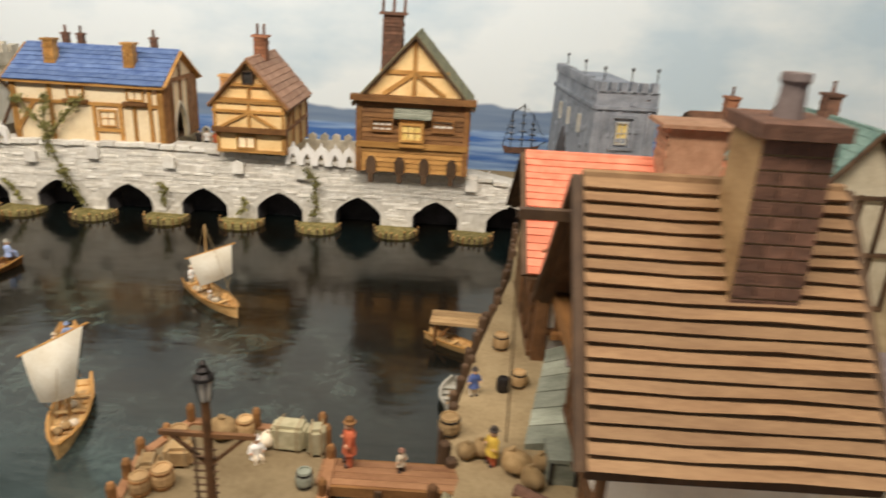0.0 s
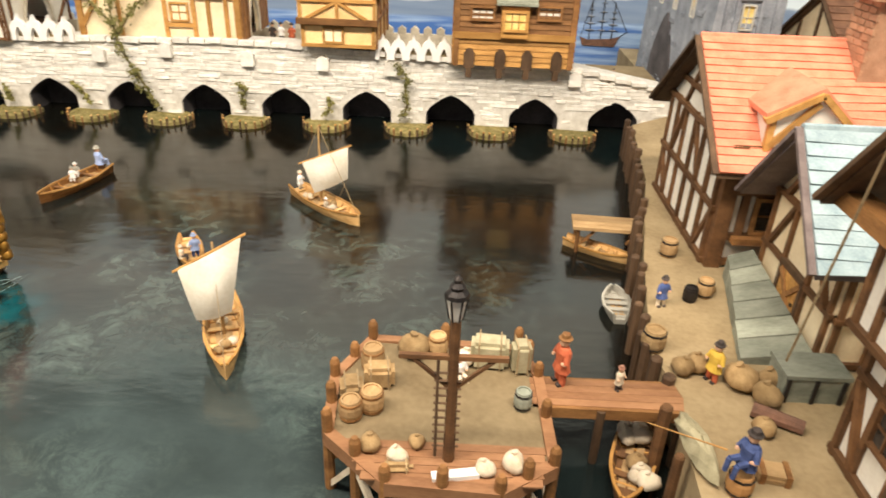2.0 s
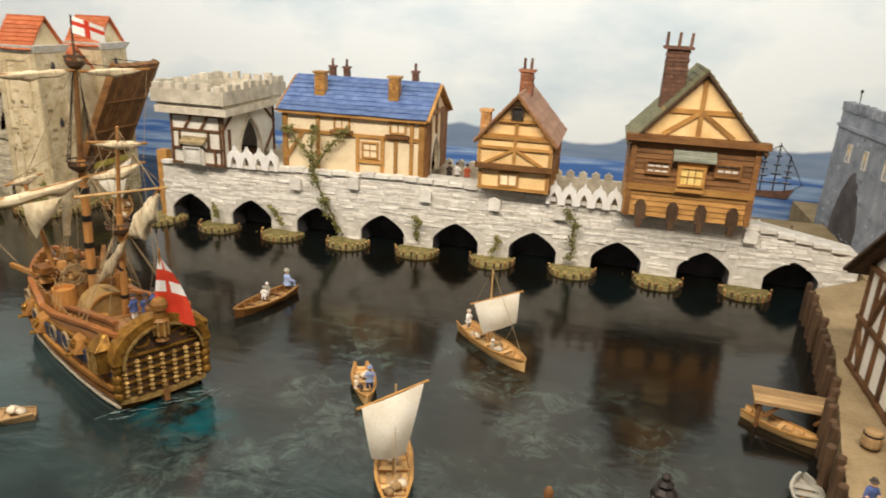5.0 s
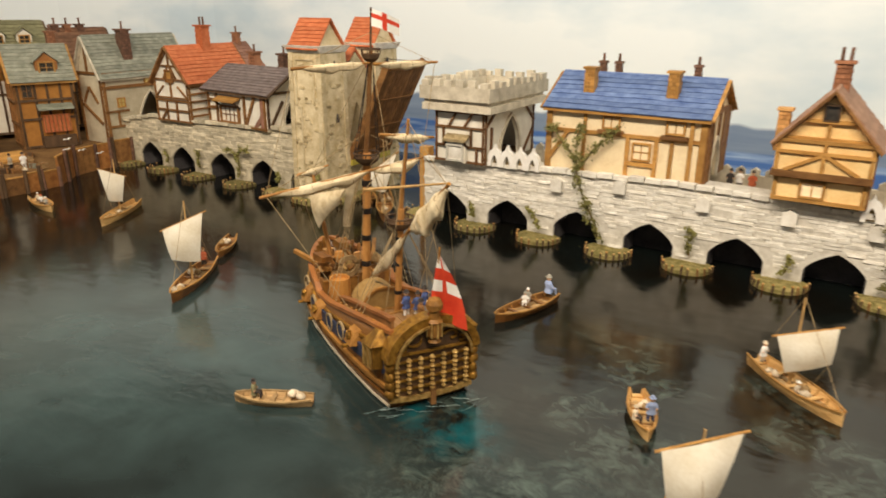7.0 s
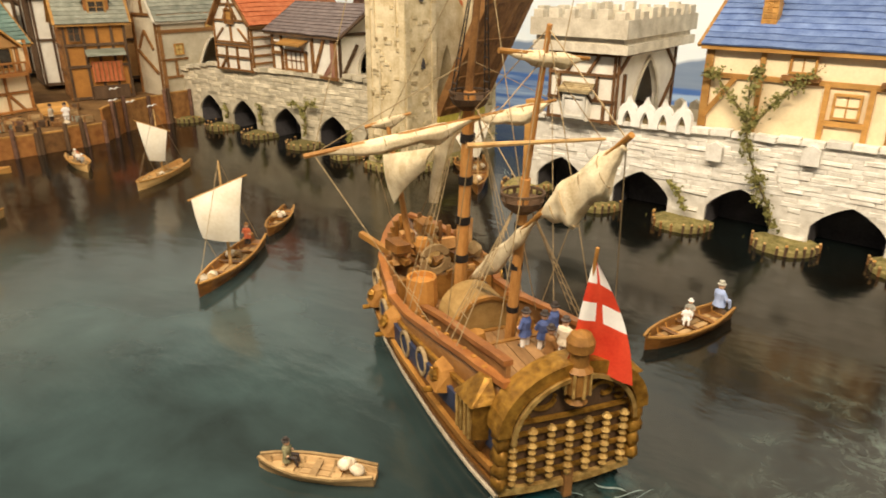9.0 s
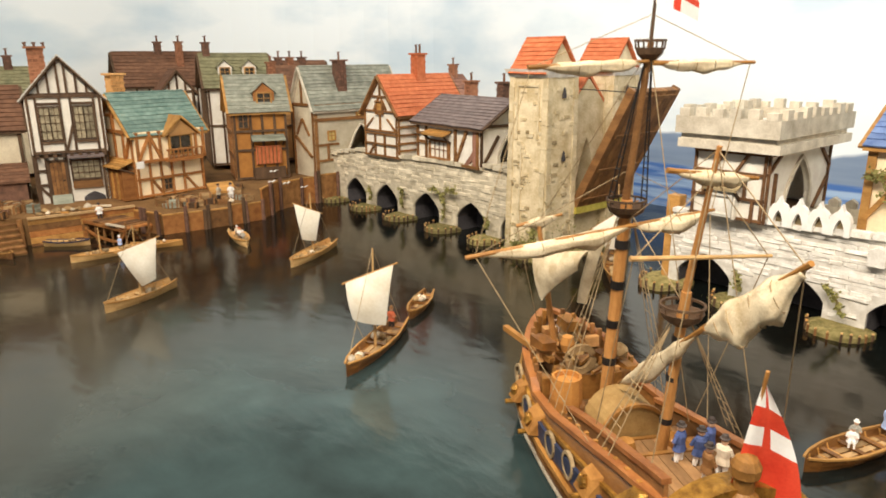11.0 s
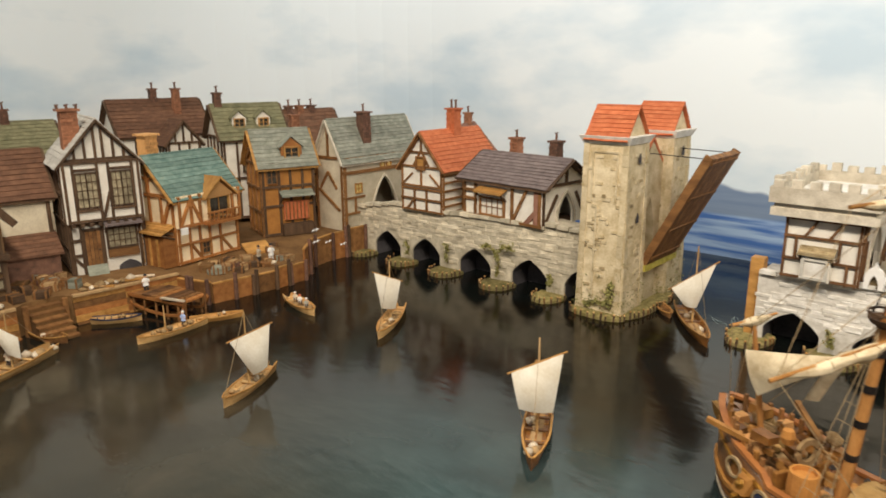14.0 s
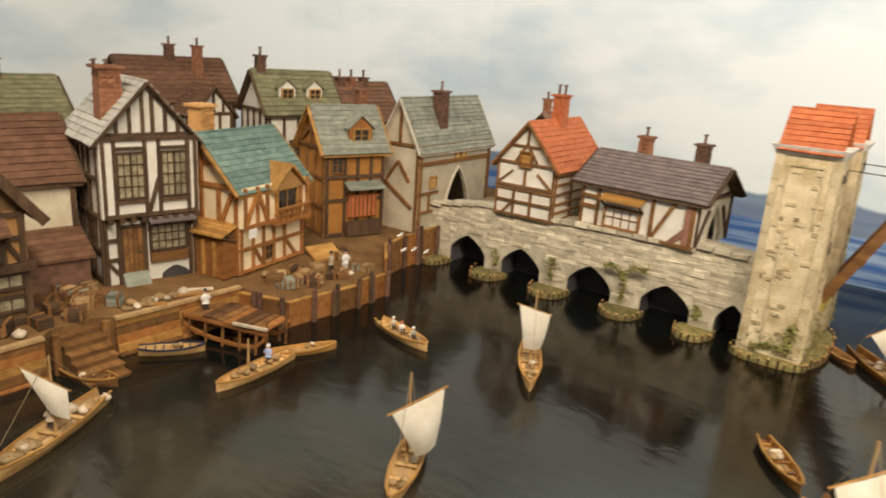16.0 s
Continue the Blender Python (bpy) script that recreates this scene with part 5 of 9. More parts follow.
def red_house():
    """The long salmon-roofed house on the east quay; its gable looks over the water."""
    W, D, H, R = 17.5, 26, 11.2, 6.8
    h = thing("house", 23.4, -30, 3.5, -90, "half-timbered quay house with a salmon tiled roof and dormer", "house")
    f = walls(h, W, D, H, R, "y", WHITE)
    roof(h, W, D, H, R, "y", PINK_TILE, 17, 2.2, 1.4, TIMBER)
    F, G = f["front"], f["right"]
    timbers(h, F, grid_bars(W, H, (0.5, 3, 5.8, 8.8, 11.6, 14.4, W - 0.5), (0.4, 5.4, H - 0.3)) + [(3, 5.4, 5.8, H), (8.8, H, 11.6, 5.4), (0.5, 5.4, 3, 0.4), (14.4, 0.4, 17, 5.4), (5, H, W / 2, H + R - 1), (12.5, H, W / 2, H + R - 1), (2.5, H + 2.0, W - 2.5, H + 2.0)], DARKWOOD, 0.44)
    timbers(h, G, [(0.6, 0, 0.6, H)], DARKWOOD, 1.3, 0.6)
    timbers(h, G, [(0, 0.5, D, 0.5), (0, 3.0, D, 3.0), (0, 7.2, D, 7.2), (0, H - 0.2, D, H - 0.2), (8.6, 0, 8.6, H), (2.2, 3, 2.2, 7), (15, 0, 15, H)], DARKWOOD, 0.6, 0.45)
    window(h, G, 3.4, 3.6, 3.6, 2.8, 2, 2, BROWN, DARK_GLASS, 0.4)
    window(h, G, 10, 3.6, 3.6, 2.8, 2, 2, BROWN, DARK_GLASS, 0.4)
    board(h, "sill", G, 1.6, 2.6, 7, 0.6, 1.2, 1.2, BROWN)
    S = Face((W + 0.2, 0, 0), (0, 1, 0), (1, 0, 0))
    part("dormer_wall", prism(bmesh.new(), [S(2.3, 11.0, 0.3), S(8.4, 11.0, 0.3), S(8.4, 13.4, 0.3), S(5.8, 15.6, 0.3), S(2.3, 13.8, 0.3)], (-6.5, 0, 0)), WHITE, h)
    for a, b in (((1.8, 13.5), (5.8, 15.7)), ((9.0, 12.9), (5.8, 15.7))):
        part("dormer_timber", beam(bmesh.new(), S(*a, 0.5), S(*b, 0.5), 0.5, 0.7, (1, 0, 0)), OAK, h)
        part("dormer_roof", prism(bmesh.new(), [S(a[0], a[1] + 0.2, 0.6), S(a[0], a[1] + 0.6, 0.6), S(b[0], b[1] + 0.6, 0.6), S(b[0], b[1] + 0.2, 0.6)], (-8, 0, 0)), PINK_TILE, h)
    timbers(h, Face((W + 0.5, 0, 0), (0, 1, 0), (1, 0, 0)), [(2.5, 11.0, 2.5, 13.8), (8.2, 11.0, 8.2, 13.4), (2.6, 11.4, 5.8, 15.0)], OAK, 0.5)
    chimney(h, 10.4, 14.0, H + 2, H + R + 4.0, 4.2, 5.8, CHIMNEY_TAN, 0)


def pale_blue_house():
    """The narrow house with a pale blue boarded roof, between the salmon roof and the plank roof."""
    W, D, H, R = 12, 9, 9.0, 6.4
    h = thing("house", 27.0, -50, 3.5, -90, "small half-timbered house with a steep pale blue boarded roof", "house")
    f = walls(h, W, D, H, R, "y", CREAM)
    roof(h, W, D, H, R, "y", ICE_TILE, 10, 0.9, 2.7, SLATE)
    F, G = f["front"], f["right"]
    timbers(h, F, grid_bars(W, H, (0.4, 4, 8, W - 0.4), (0.4, 4.2, H - 0.2)) + [(1, 4.2, 4, H), (8, H, 11, 4.2), (2, H, W / 2, H + R - 1), (10, H, W / 2, H + R - 1), (W / 2, H, W / 2, H + R)], DARKWOOD, 0.4)
    door(h, F, 4.4, 0.4, 3.2, 3.7, OAK)
    timbers(h, F, [(4.4, 0.6, 7.6, 3.9), (4.4, 3.9, 7.6, 0.6)], BROWN, 0.4, 0.45)
    timbers(h, G, grid_bars(D, H, (0.4, 3, 6, D - 0.4), (0.4, 4, H - 0.2)), DARKWOOD, 0.4)


def plank_house():
    """The tall house by the east front, with a plank roof, blue shutters and a hoist beam."""
    W, D, H, R = 10.4, 8, 18.8, 6.1
    h = thing("house", 24.4, -70, 3.5, -90, "tall half-timbered warehouse with plank roof and blue shutters", "house")
    f = walls(h, W, D, H, R, "y", WHITE)
    F = f["front"]
    up = Face((0, -1.6, 9.0), (1, 0, 0), (0, -1, 0))
    board(h, "upper_storey", F, 0.1, 9.0, W - 0.2, 8.9, 1.6, 1.6, WHITE)
    timbers(h, F, [(2.4, 0, 2.4, 9), (5.2, 0, 5.2, 9), (9.4, 0, 9.4, 9), (W - 0.4, 0, W - 0.4, 9), (0.4, 0, 0.4, 9), (0, 0.4, W, 0.4), (0, 6.0, 5.2, 6.0), (0.5, 5.6, 2.3, 0.6), (9.4, 5, W, 5)], DARKWOOD, 0.42)
    timbers(h, up, [(0.3, 0, 0.3, 8.8), (2.0, 0, 2.0, 8.8), (4.6, 0, 5.4, 8.8), (6.6, 0, 6.6, 8.8), (9.4, 0, 9.4, 8.8), (W - 0.4, 0, W - 0.4, 8.8), (0, 0.2, W, 0.2), (0, 8.7, W, 8.7), (4.4, 0.4, 2.2, 4)], DARKWOOD, 0.4)
    part("tie_beam", box(bmesh.new(), -3.0, -2.9, 14.7, W + 0.6, -1.55, 15.7), BROWN, h)
    for u, w in ((2.3, 1.4), (6.9, 1.7)):
        window(h, up, u, 2.6, w, 3.0, 1, 1, TIMBER, BLUE_PAINT, 0.35, "dark frame with a blue shutter")
    window(h, F, 2.9, 3.4, 1.9, 2.3, 2, 2, DARKWOOD, DARK_GLASS, 0.35)
    door(h, F, 5.7, 0.4, 3.4, 6.4, DARKWOOD, 0.4, 6)
    timbers(h, F, [(1, H + 0.6, W / 2, H + R - 1.2), (W - 1, H + 0.6, W / 2, H + R - 1.2), (W / 2, H, W / 2, H + R - 1), (2.4, H + 3, W - 2.4, H + 3)], TIMBER, 0.8, 0.4)
    # near-black pane in place of the open loft's shade
    window(h, F, W / 2 - 1.4, H - 1.6, 3.0, 3.6, 1, 1, BROWN, VOID_SHADE, 1.5)
    roof(h, W, D, H, R, "y", ROOF_PLANK, 20, 3.2, 2.0, TIMBER, y0=-1.6, thick=0.9)
    part("hoist_beam", beam(bmesh.new(), (W / 2, -6.4, H + R - 1.9), (W / 2, 1, H + R - 1.9), 0.5, 0.5), TIMBER, h)
    part("hoist_rope", tube(bmesh.new(), (W / 2, -6.2, H + R - 2.2), (W / 2 - 3.6, -5.4, 7.5), 0.07, n=5), ROPE, h)
    # the broad chimney: dark brick courses with pale mortar between them
    cx, cy, cw, cd, z0, z1 = 7.6, 4.0, 3.2, 3.0, H + 0.4, H + R + 3.0
    stack = part("chimney", box(bmesh.new(), cx - cw / 2, cy - cd / 2, z0, cx + cw / 2, cy + cd / 2, z1), PLANK, h, "dark brick chimney with pale mortar")
    for k in range(14):
        za = z0 + k * (z1 - z0) / 14
        zb = za + (z1 - z0) / 14 - 0.1
        for q in range(3):
            o = cy - cd / 2 + cd * q / 3
            part("brick", box(bmesh.new(), cx - cw / 2 - 0.08, o + 0.02, za, cx + cw / 2 + 0.08, o + cd / 3 - 0.03, zb), SOOT, stack)
    part("cap", box(bmesh.new(), cx - cw * 0.62, cy - cd * 0.6, z1, cx + cw * 0.62, cy + cd * 0.6, z1 + 0.6), SOOT, stack)
    part("chimney_pot", lathe(bmesh.new(), [(0.6, z1 + 0.55), (0.5, z1 + 1.9), (0.62, z1 + 2.1), (0.58, z1 + 2.4)], 10, (cx, cy, 0)), SLATE, stack, "grey chimney pot")
    part("back_wing", box(bmesh.new(), 0.6, D, 0, W - 0.6, D + 14, H - 5), GREY_PLASTER, h)
    for k in range(7):
        part("wing_board", hexa(bmesh.new(), [(k * 1.5, D - 0.1, H - 5 + k * 0.3), (k * 1.5 + 1.6, D - 0.1, H - 4.7 + k * 0.3), (k * 1.5 + 1.6, D + 14.4, H - 4.7 + k * 0.3), (k * 1.5, D + 14.4, H - 5 + k * 0.3), (k * 1.5, D - 0.1, H - 4.6 + k * 0.3), (k * 1.5 + 1.6, D - 0.1, H - 4.3 + k * 0.3), (k * 1.5 + 1.6, D + 14.4, H - 4.3 + k * 0.3), (k * 1.5, D + 14.4, H - 4.6 + k * 0.3)]), SLATE, h)


def bw_house():
    W, D, H, R = 11.8, 13, 19.2, 6.6
    h = thing("house", -169, -57.8, 4, 78, "tall black and white half-timbered house with grey roof", "house")
    f = walls(h, W, D, H, R, "y", WHITE)
    roof(h, W, D, H, R, "y", PALE_TILE, 11, 0.9, 0.8, TIMBER)
    F = f["front"]
    up = Face((0, -0.9, 9.0), (1, 0, 0), (0, -1, 0))
    board(h, "upper_storey", F, -0.2, 9.0, W + 0.4, H - 9.0, 0.9, 0.9, WHITE)
    timbers(h, up, [(0.2, 0, 0.2, 10.2), (W - 0.2, 0, W - 0.2, 10.2), (0, 0.3, W, 0.3), (0, 10, W, 10), (1.5, 0, 1.5, 10), (5.2, 0, 5.2, 10), (6.9, 0, 6.9, 10), (10.6, 0, 10.6, 10), (5.4, 0.4, 6.8, 5), (1.5, 2.1, 5.2, 2.1), (6.9, 2.1, 10.6, 2.1), (1.5, 8.8, 5.2, 8.8), (6.9, 8.8, 10.6, 8.8)], TIMBER, 0.42)
    window(h, up, 1.9, 2.6, 1.4, 5.6, 2, 4, TIMBER, GLASS)
    window(h, up, 3.5, 2.6, 1.4, 5.6, 2, 4, TIMBER, GLASS)
    window(h, up, 7.3, 2.6, 1.4, 5.6, 2, 4, TIMBER, GLASS)
    window(h, up, 8.9, 2.6, 1.4, 5.6, 2, 4, TIMBER, GLASS)
    for k in range(9):
        part("joist_end", box(bmesh.new(), 0.3 + k * 1.35, -1.5, 8.4, 0.9 + k * 1.35, 0, 9.0), TIMBER, h)
    timbers(h, Face((0, -0.1, 0), (1, 0, 0), (0, -1, 0)), [(u, H + 0.2, u, H + R * (1 - abs(u - W / 2) / (W / 2)) - 0.3) for u in (2.2, 3.8, 5.4, 6.6, 8.2, 9.8)] + [(0.3, H + 0.2, W - 0.3, H + 0.2)], TIMBER, 0.4)
    timbers(h, F, [(0.2, 0, 0.2, 9), (W - 0.2, 0, W - 0.2, 9), (1.7, 0, 1.7, 9), (5.0, 0, 5.0, 9), (10.9, 0, 10.9, 9), (0, 8.6, W, 8.6), (0, 3.4, 1.7, 3.4), (0, 6, 1.7, 6), (0.2, 3.2, 1.6, 1.4)], TIMBER, 0.42)
    door(h, F, 2.2, 1.4, 2.4, 6, BROWN)
    window(h, F, 5.8, 4.2, 4.4, 3.2, 5, 3, TIMBER, GLASS, 0.4)
    board(h, "stall_board", F, 5.5, 2.4, 5.0, 1.4, 0.5, 0.5, BROWN)
    canopy(h, F, 5.2, 9.0, 6.0, 1.9, 0.9, SLATE)
    board(h, "door_step", F, 1.9, -0.1, 3.2, 1.6, 1.8, 0.4, GREY_PAINT, "grey sloping ramp before the door")
    a = pointed_arch(7, 10.6, 1.6)
    # no hole here: a dark plate gives the opening its shade
    part("cellar_opening", prism(bmesh.new(), [F(u, v, 0.05) for u, v in a], F.n * 0.2), VOID_SHADE, h)
    timbers(h, f["left"], grid_bars(D, H, (0.3, 2.4, 4.6, 6.8, 9, D - 0.3), (0.4, 4.5, 9, 13.8, H - 0.3)), TIMBER, 0.45)
    timbers(h, f["right"], grid_bars(D, H, (0.3, 3, 6, 9, D - 0.3), (0.4, 4.5, 9, 13.8, H - 0.3)), TIMBER, 0.45)
    window(h, f["left"], 7.2, 4.8, 3, 3.4, 3, 3, TIMBER, GLASS)
    chimney(h, 2.6, 3.6, H + 1, H + R + 1.4, 2.8, 3.0, BRICK, 3, True, 0.9)


def teal_house():
    W, D, H, R = 13.8, 13, 12.6, 6.4
    h = thing("house", -161.4, -43, 4, 100, "tan half-timbered tavern with a teal tiled roof", "house")
    f = walls(h, W, D, H, R, "x", CREAM)
    roof(h, W, D, H, R, "x", TEAL_TILE, 11, 1.0, 1.0, OAK)
    F, L = f["front"], f["left"]
    board(h, "upper_storey", F, -0.1, 6.8, W + 0.2, 5.6, 0.9, 0.9, CREAM)
    up = Face((0, -0.9, 6.8), (1, 0, 0), (0, -1, 0))
    timbers(h, up, [(0.2, 0, 0.2, 5.6), (2.6, 0, 2.6, 5.6), (4.6, 0, 4.6, 5.6), (12, 0, 12, 5.6), (W - 0.2, 0, W - 0.2, 5.6), (0, 0.2, W, 0.2), (0.2, 0.4, 2.6, 5), (4.6, 0.4, 2.6, 5)], RUST, 0.5)
    part("balcony", box(bmesh.new(), 5.2, -2.6, 6.6, 12.4, -0.9, 7.2), RUST, h)
    for k in range(8):
        part("baluster", box(bmesh.new(), 5.3 + k * 0.98, -2.55, 7.2, 5.55 + k * 0.98, -2.3, 8.7), RUST, h)
    part("balcony_rail", box(bmesh.new(), 5.1, -2.7, 8.7, 12.5, -2.2, 9.0), RUST, h)
    part("gable", prism(bmesh.new(), [(5.6, -1.6, 11.4), (12, -1.6, 11.4), (8.8, -1.6, 14.2)], (0, 3.4, 0)), TAN, h)
    for a, b in (((5.0, 11.2), (8.8, 14.6)), ((12.6, 11.2), (8.8, 14.6))):
        part("gable_roof", prism(bmesh.new(), [(a[0], -2.2, a[1]), (b[0], -2.2, b[1]), (b[0], -2.2, b[1] + 0.45), (a[0], -2.2, a[1] + 0.45)], (0, 6, 0)), OAK, h)
    window(h, Face((0, -0.95, 0), (1, 0, 0), (0, -1, 0)), 6.6, 8.0, 4.2, 3.2, 2, 1, OAK, DARK_GLASS, 0.35)
    timbers(h, F, grid_bars(W, 6.8, (0.3, 2.6, 4.8, 7, 9.4, W - 0.3), (0.4, 3.6)) + [(2.6, 3.6, 4.8, 0.4), (9.4, 3.6, 12, 0.4)], RUST, 0.42)
    window(h, F, 5.1, 1.2, 1.6, 2.0, 2, 2, BROWN, DARK_GLASS)
    timbers(h, L, grid_bars(D, H, (0.3, 3.2, 6.4, 9.6, D - 0.3), (0.4, 6.4, H - 0.3)) + [(3.2, 6.4, 0.4, H), (9.6, 6.4, 12.6, H), (D / 2, H, D / 2, H + R - 0.6), (2.5, H + 2.6, D - 2.5, H + 2.6)], RUST, 0.55)
    board(h, "porch", L, 4, 0, 8.6, 5.4, 2.6, 2.6, RUST)
    canopy(h, L, 3.6, 7.2, 9.4, 3.4, 1.2, OAK)
    for u in (5, 7, 9, 11):
        timbers(h, Face(L(0, 0, 2.6), L.a, L.n), [(u, 0.2, u, 5.2)], OAK, 0.4)
    part("hanging_sign", box(bmesh.new(), -1.4, -3.2, 6.2, 0, -3.0, 7.4), WHITE_PAINT, h, "small white hanging sign")
    chimney(h, 2.2, 8.6, H + 3, H + R + 3.4, 2.6, 2.6, TAN, 0)


def ochre_house():
    W, D, H, R = 11.2, 10, 15.4, 6.2
    h = thing("house", -168, -20.6, 4, 72, "ochre half-timbered shop with a grey-green roof and red shutter", "house")
    f = walls(h, W, D, H, R, "x", OCHRE)
    roof(h, W, D, H, R, "x", GREY_TILE, 10, 0.9, 0.8, OAK)
    F, L = f["front"], f["left"]
    timbers(h, F, grid_bars(W, H, (0.3, 3.6, 6, 8.6, W - 0.3), (0.4, 6.4, 10.4, H - 0.3)), TIMBER, 0.5)
    window(h, F, 1.2, 11.2, 1.8, 2.6, 2, 2, BROWN, DARK_GLASS)
    board(h, "shutter", F, 4.2, 3.4, 5.4, 3.8, 0.8, 0.8, RED_TILE, "orange-red slatted shutter")
    for k in range(7):
        part("slat", beam(bmesh.new(), F(4.5 + k * 0.8, 3.5, 0.9), F(4.5 + k * 0.8, 7.1, 0.9), 0.18, 0.25, F.n), BROWN, h)
    canopy(h, F, 3.4, 9.4, 7, 2.4, 1.0, GREY_PAINT)
    board(h, "stall", F, 3.6, 0.2, 6.6, 2.4, 1.4, 1.4, TIMBER)
    dormer(h, Face((0, 0.6, 0), (1, 0, 0), (0, -1, 0)), 4.6, H + 0.2, 4.4, 2.8, 4.6, GREY_TILE, RUST)
    timbers(h, L, grid_bars(D, H, (0.3, 3.3, 6.6, D - 0.3), (0.4, 5.2, 10.2, H - 0.3)) + [(D / 2, H, D / 2, H + R - 0.6), (2, H + 2.4, D - 2, H + 2.4), (0.5, H, D / 2, H + 3)], BROWN, 0.5)
    chimney(h, 9.6, 6, H + 3.6, H + R + 2.6, 1.8, 1.8, BRICK, 1, True, 1.4)


def stone_gatehouse():
    W, D, H, R = 23, 8.6, 15.6, 7.8
    h = thing("gatehouse", -159.8, -6, 4, 91, "grey plastered gatehouse with an arched passage and grey-green roof", "gatehouse")
    f = walls(h, W, D, H, R, "x", GREY_PLASTER, [("front", 8.4, 16.0, 10.8), ("back", 8.4, 16.0, 10.8)])
    roof(h, W, D, H, R, "x", GREY_TILE, 13, 0.7, 0.6, GREY_STONE)
    F, L = f["front"], f["left"]
    timbers(h, F, [(0.4, 0, 0.4, H), (0, 12.4, W, 12.4), (0, H - 0.3, W, H - 0.3), (W - 0.4, 0, W - 0.4, H)], BROWN, 0.7)
    timbers(h, F, [(0, 7, 6, 7), (3.2, 7, 3.2, 3.6), (0.4, 3.6, 6, 3.6)], BROWN, 0.45)
    window(h, F, 11, 12.9, 1.1, 2.0, 1, 2, OAK, AMBER)
    window(h, F, 13, 12.9, 1.1, 2.0, 1, 2, OAK, AMBER)
    window(h, F, 3.4, 8, 1.6, 1.8, 2, 2, OAK, AMBER)
    timbers(h, L, [(0.3, 0, 0.3, H), (D - 0.3, 0, D - 0.3, H), (1.5, 9, 4, 12.5), (6.6, 9, 4, 12.5), (0, H, D, H), (4.2, H, 4.2, H + R - 1), (1, 8.6, 7.4, 4.4)], BROWN, 0.5)
    chimney(h, 8.4, 2.2, H + 2.5, H + R + 1.2, 2.4, 2.2, SOOT, 1, True, 1.8)
    part("passage_back", box(bmesh.new(), 6, D + 7, 0, 18, D + 7.6, 12), SOOT, h)


def orange_house():
    W, D, H, R = 10.8, 17, 9.2, 6.4
    h = thing("house", -146, -2.2, 10.2, 0, "white half-timbered gabled house with an orange-red roof", "house")
    f = walls(h, W, D, H, R, "y", WHITE, [("right", 9, 13, 5)])
    roof(h, W, D, H, R, "y", RED_TILE, 10, 0.8, 0.6, BROWN)
    F, G = f["front"], f["right"]
    timbers(h, F, [(0.2, 0, 0.2, H), (W - 0.2, 0, W - 0.2, H), (0, 0.3, W, 0.3), (0, 4.6, W, 4.6), (0, 5.2, W, 5.2), (0, H - 0.2, W, H - 0.2), (5.4, 5.2, 5.4, H), (3.6, 0.3, 3.6, 4.6), (6.8, 0.3, 6.8, 4.6), (0, 2.6, W, 2.6), (1.6, 0.4, 3.4, 2.4), (0.4, 5.4, 3, 7.6), (10.2, 5.4, 7.6, 7.6), (2.4, H + 2.6, W - 2.4, H + 2.6), (W / 2, H + 2.6, W / 2, H + R - 0.8), (3.4, H, W / 2, H + 3), (7.4, H, W / 2, H + 3)], BROWN, 0.32)
    window(h, F, 4.4, 8.6, 1.9, 2.2, 1, 1, BROWN, OAK, 0.45)
    timbers(h, G, [(0.2, 0, 0.2, H), (D - 0.2, 0, D - 0.2, H), (6, 0, 6, H)] + [(0, v, D, v) for v in (0.3, 1.6, 3, 4.6, 6.2, 7.6, H - 0.3)], BROWN, 0.36)
    chimney(h, 5.6, 9.4, H + R - 1.5, H + R + 4.0, 2.2, 2.2, RED_TILE, 2, True, 1.8)


def barn():
    W, D, H, R = 18.6, 13, 7.4, 4.0
    h = thing("house", -131, -0.6, 10.8, -5, "low cream half-timbered bridge house with a purple-grey slate roof", "house")
    f = walls(h, W, D, H, R, "x", WHITE, [("right", 4.4, 9, 5.6)])
    roof(h, W, D, H, R, "x", SLATE, 10, 0.8, 1.4, TIMBER)
    F, G = f["front"], f["right"]
    timbers(h, F, [(0.2, 0, 0.2, H), (W - 0.4, 0, W - 0.4, H), (0, 0.3, W, 0.3), (0, H - 0.3, W, H - 0.3), (3, 0, 3, H), (0, 3.4, 3, 3.4), (12, 0, 12, H), (12.2, 0.5, 15.6, H - 0.4), (0, 5, 3, 5)], BROWN, 0.5)
    timbers(h, F, [(W - 1.2, 0, W - 1.2, H), (W - 3.6, 0.2, W - 1, 3)], ROSE_TILE, 0.9)
    window(h, F, 4.6, 1.0, 5.4, 2.8, 4, 2, BROWN, WHITE, 0.45)
    canopy(h, F, 4.0, 5.8, 6.8, 2.0, 0.8, OAK)
    timbers(h, G, [(0.3, 0, 0.3, H), (D - 0.3, 0, D - 0.3, H), (0, H - 0.2, D, H - 0.2), (0.5, 0.4, 4, 5.5), (9.4, 5.5, 12.6, 0.4), (D / 2, H, D / 2, H + R - 0.5)], TIMBER, 0.5)
    for x in (5.5, 14.8):
        chimney(h, x, 8.4, H + R - 1.2, H + R + 2.6, 1.9, 1.9, BRICK if x < 9 else SOOT, 1, True, 1.6)


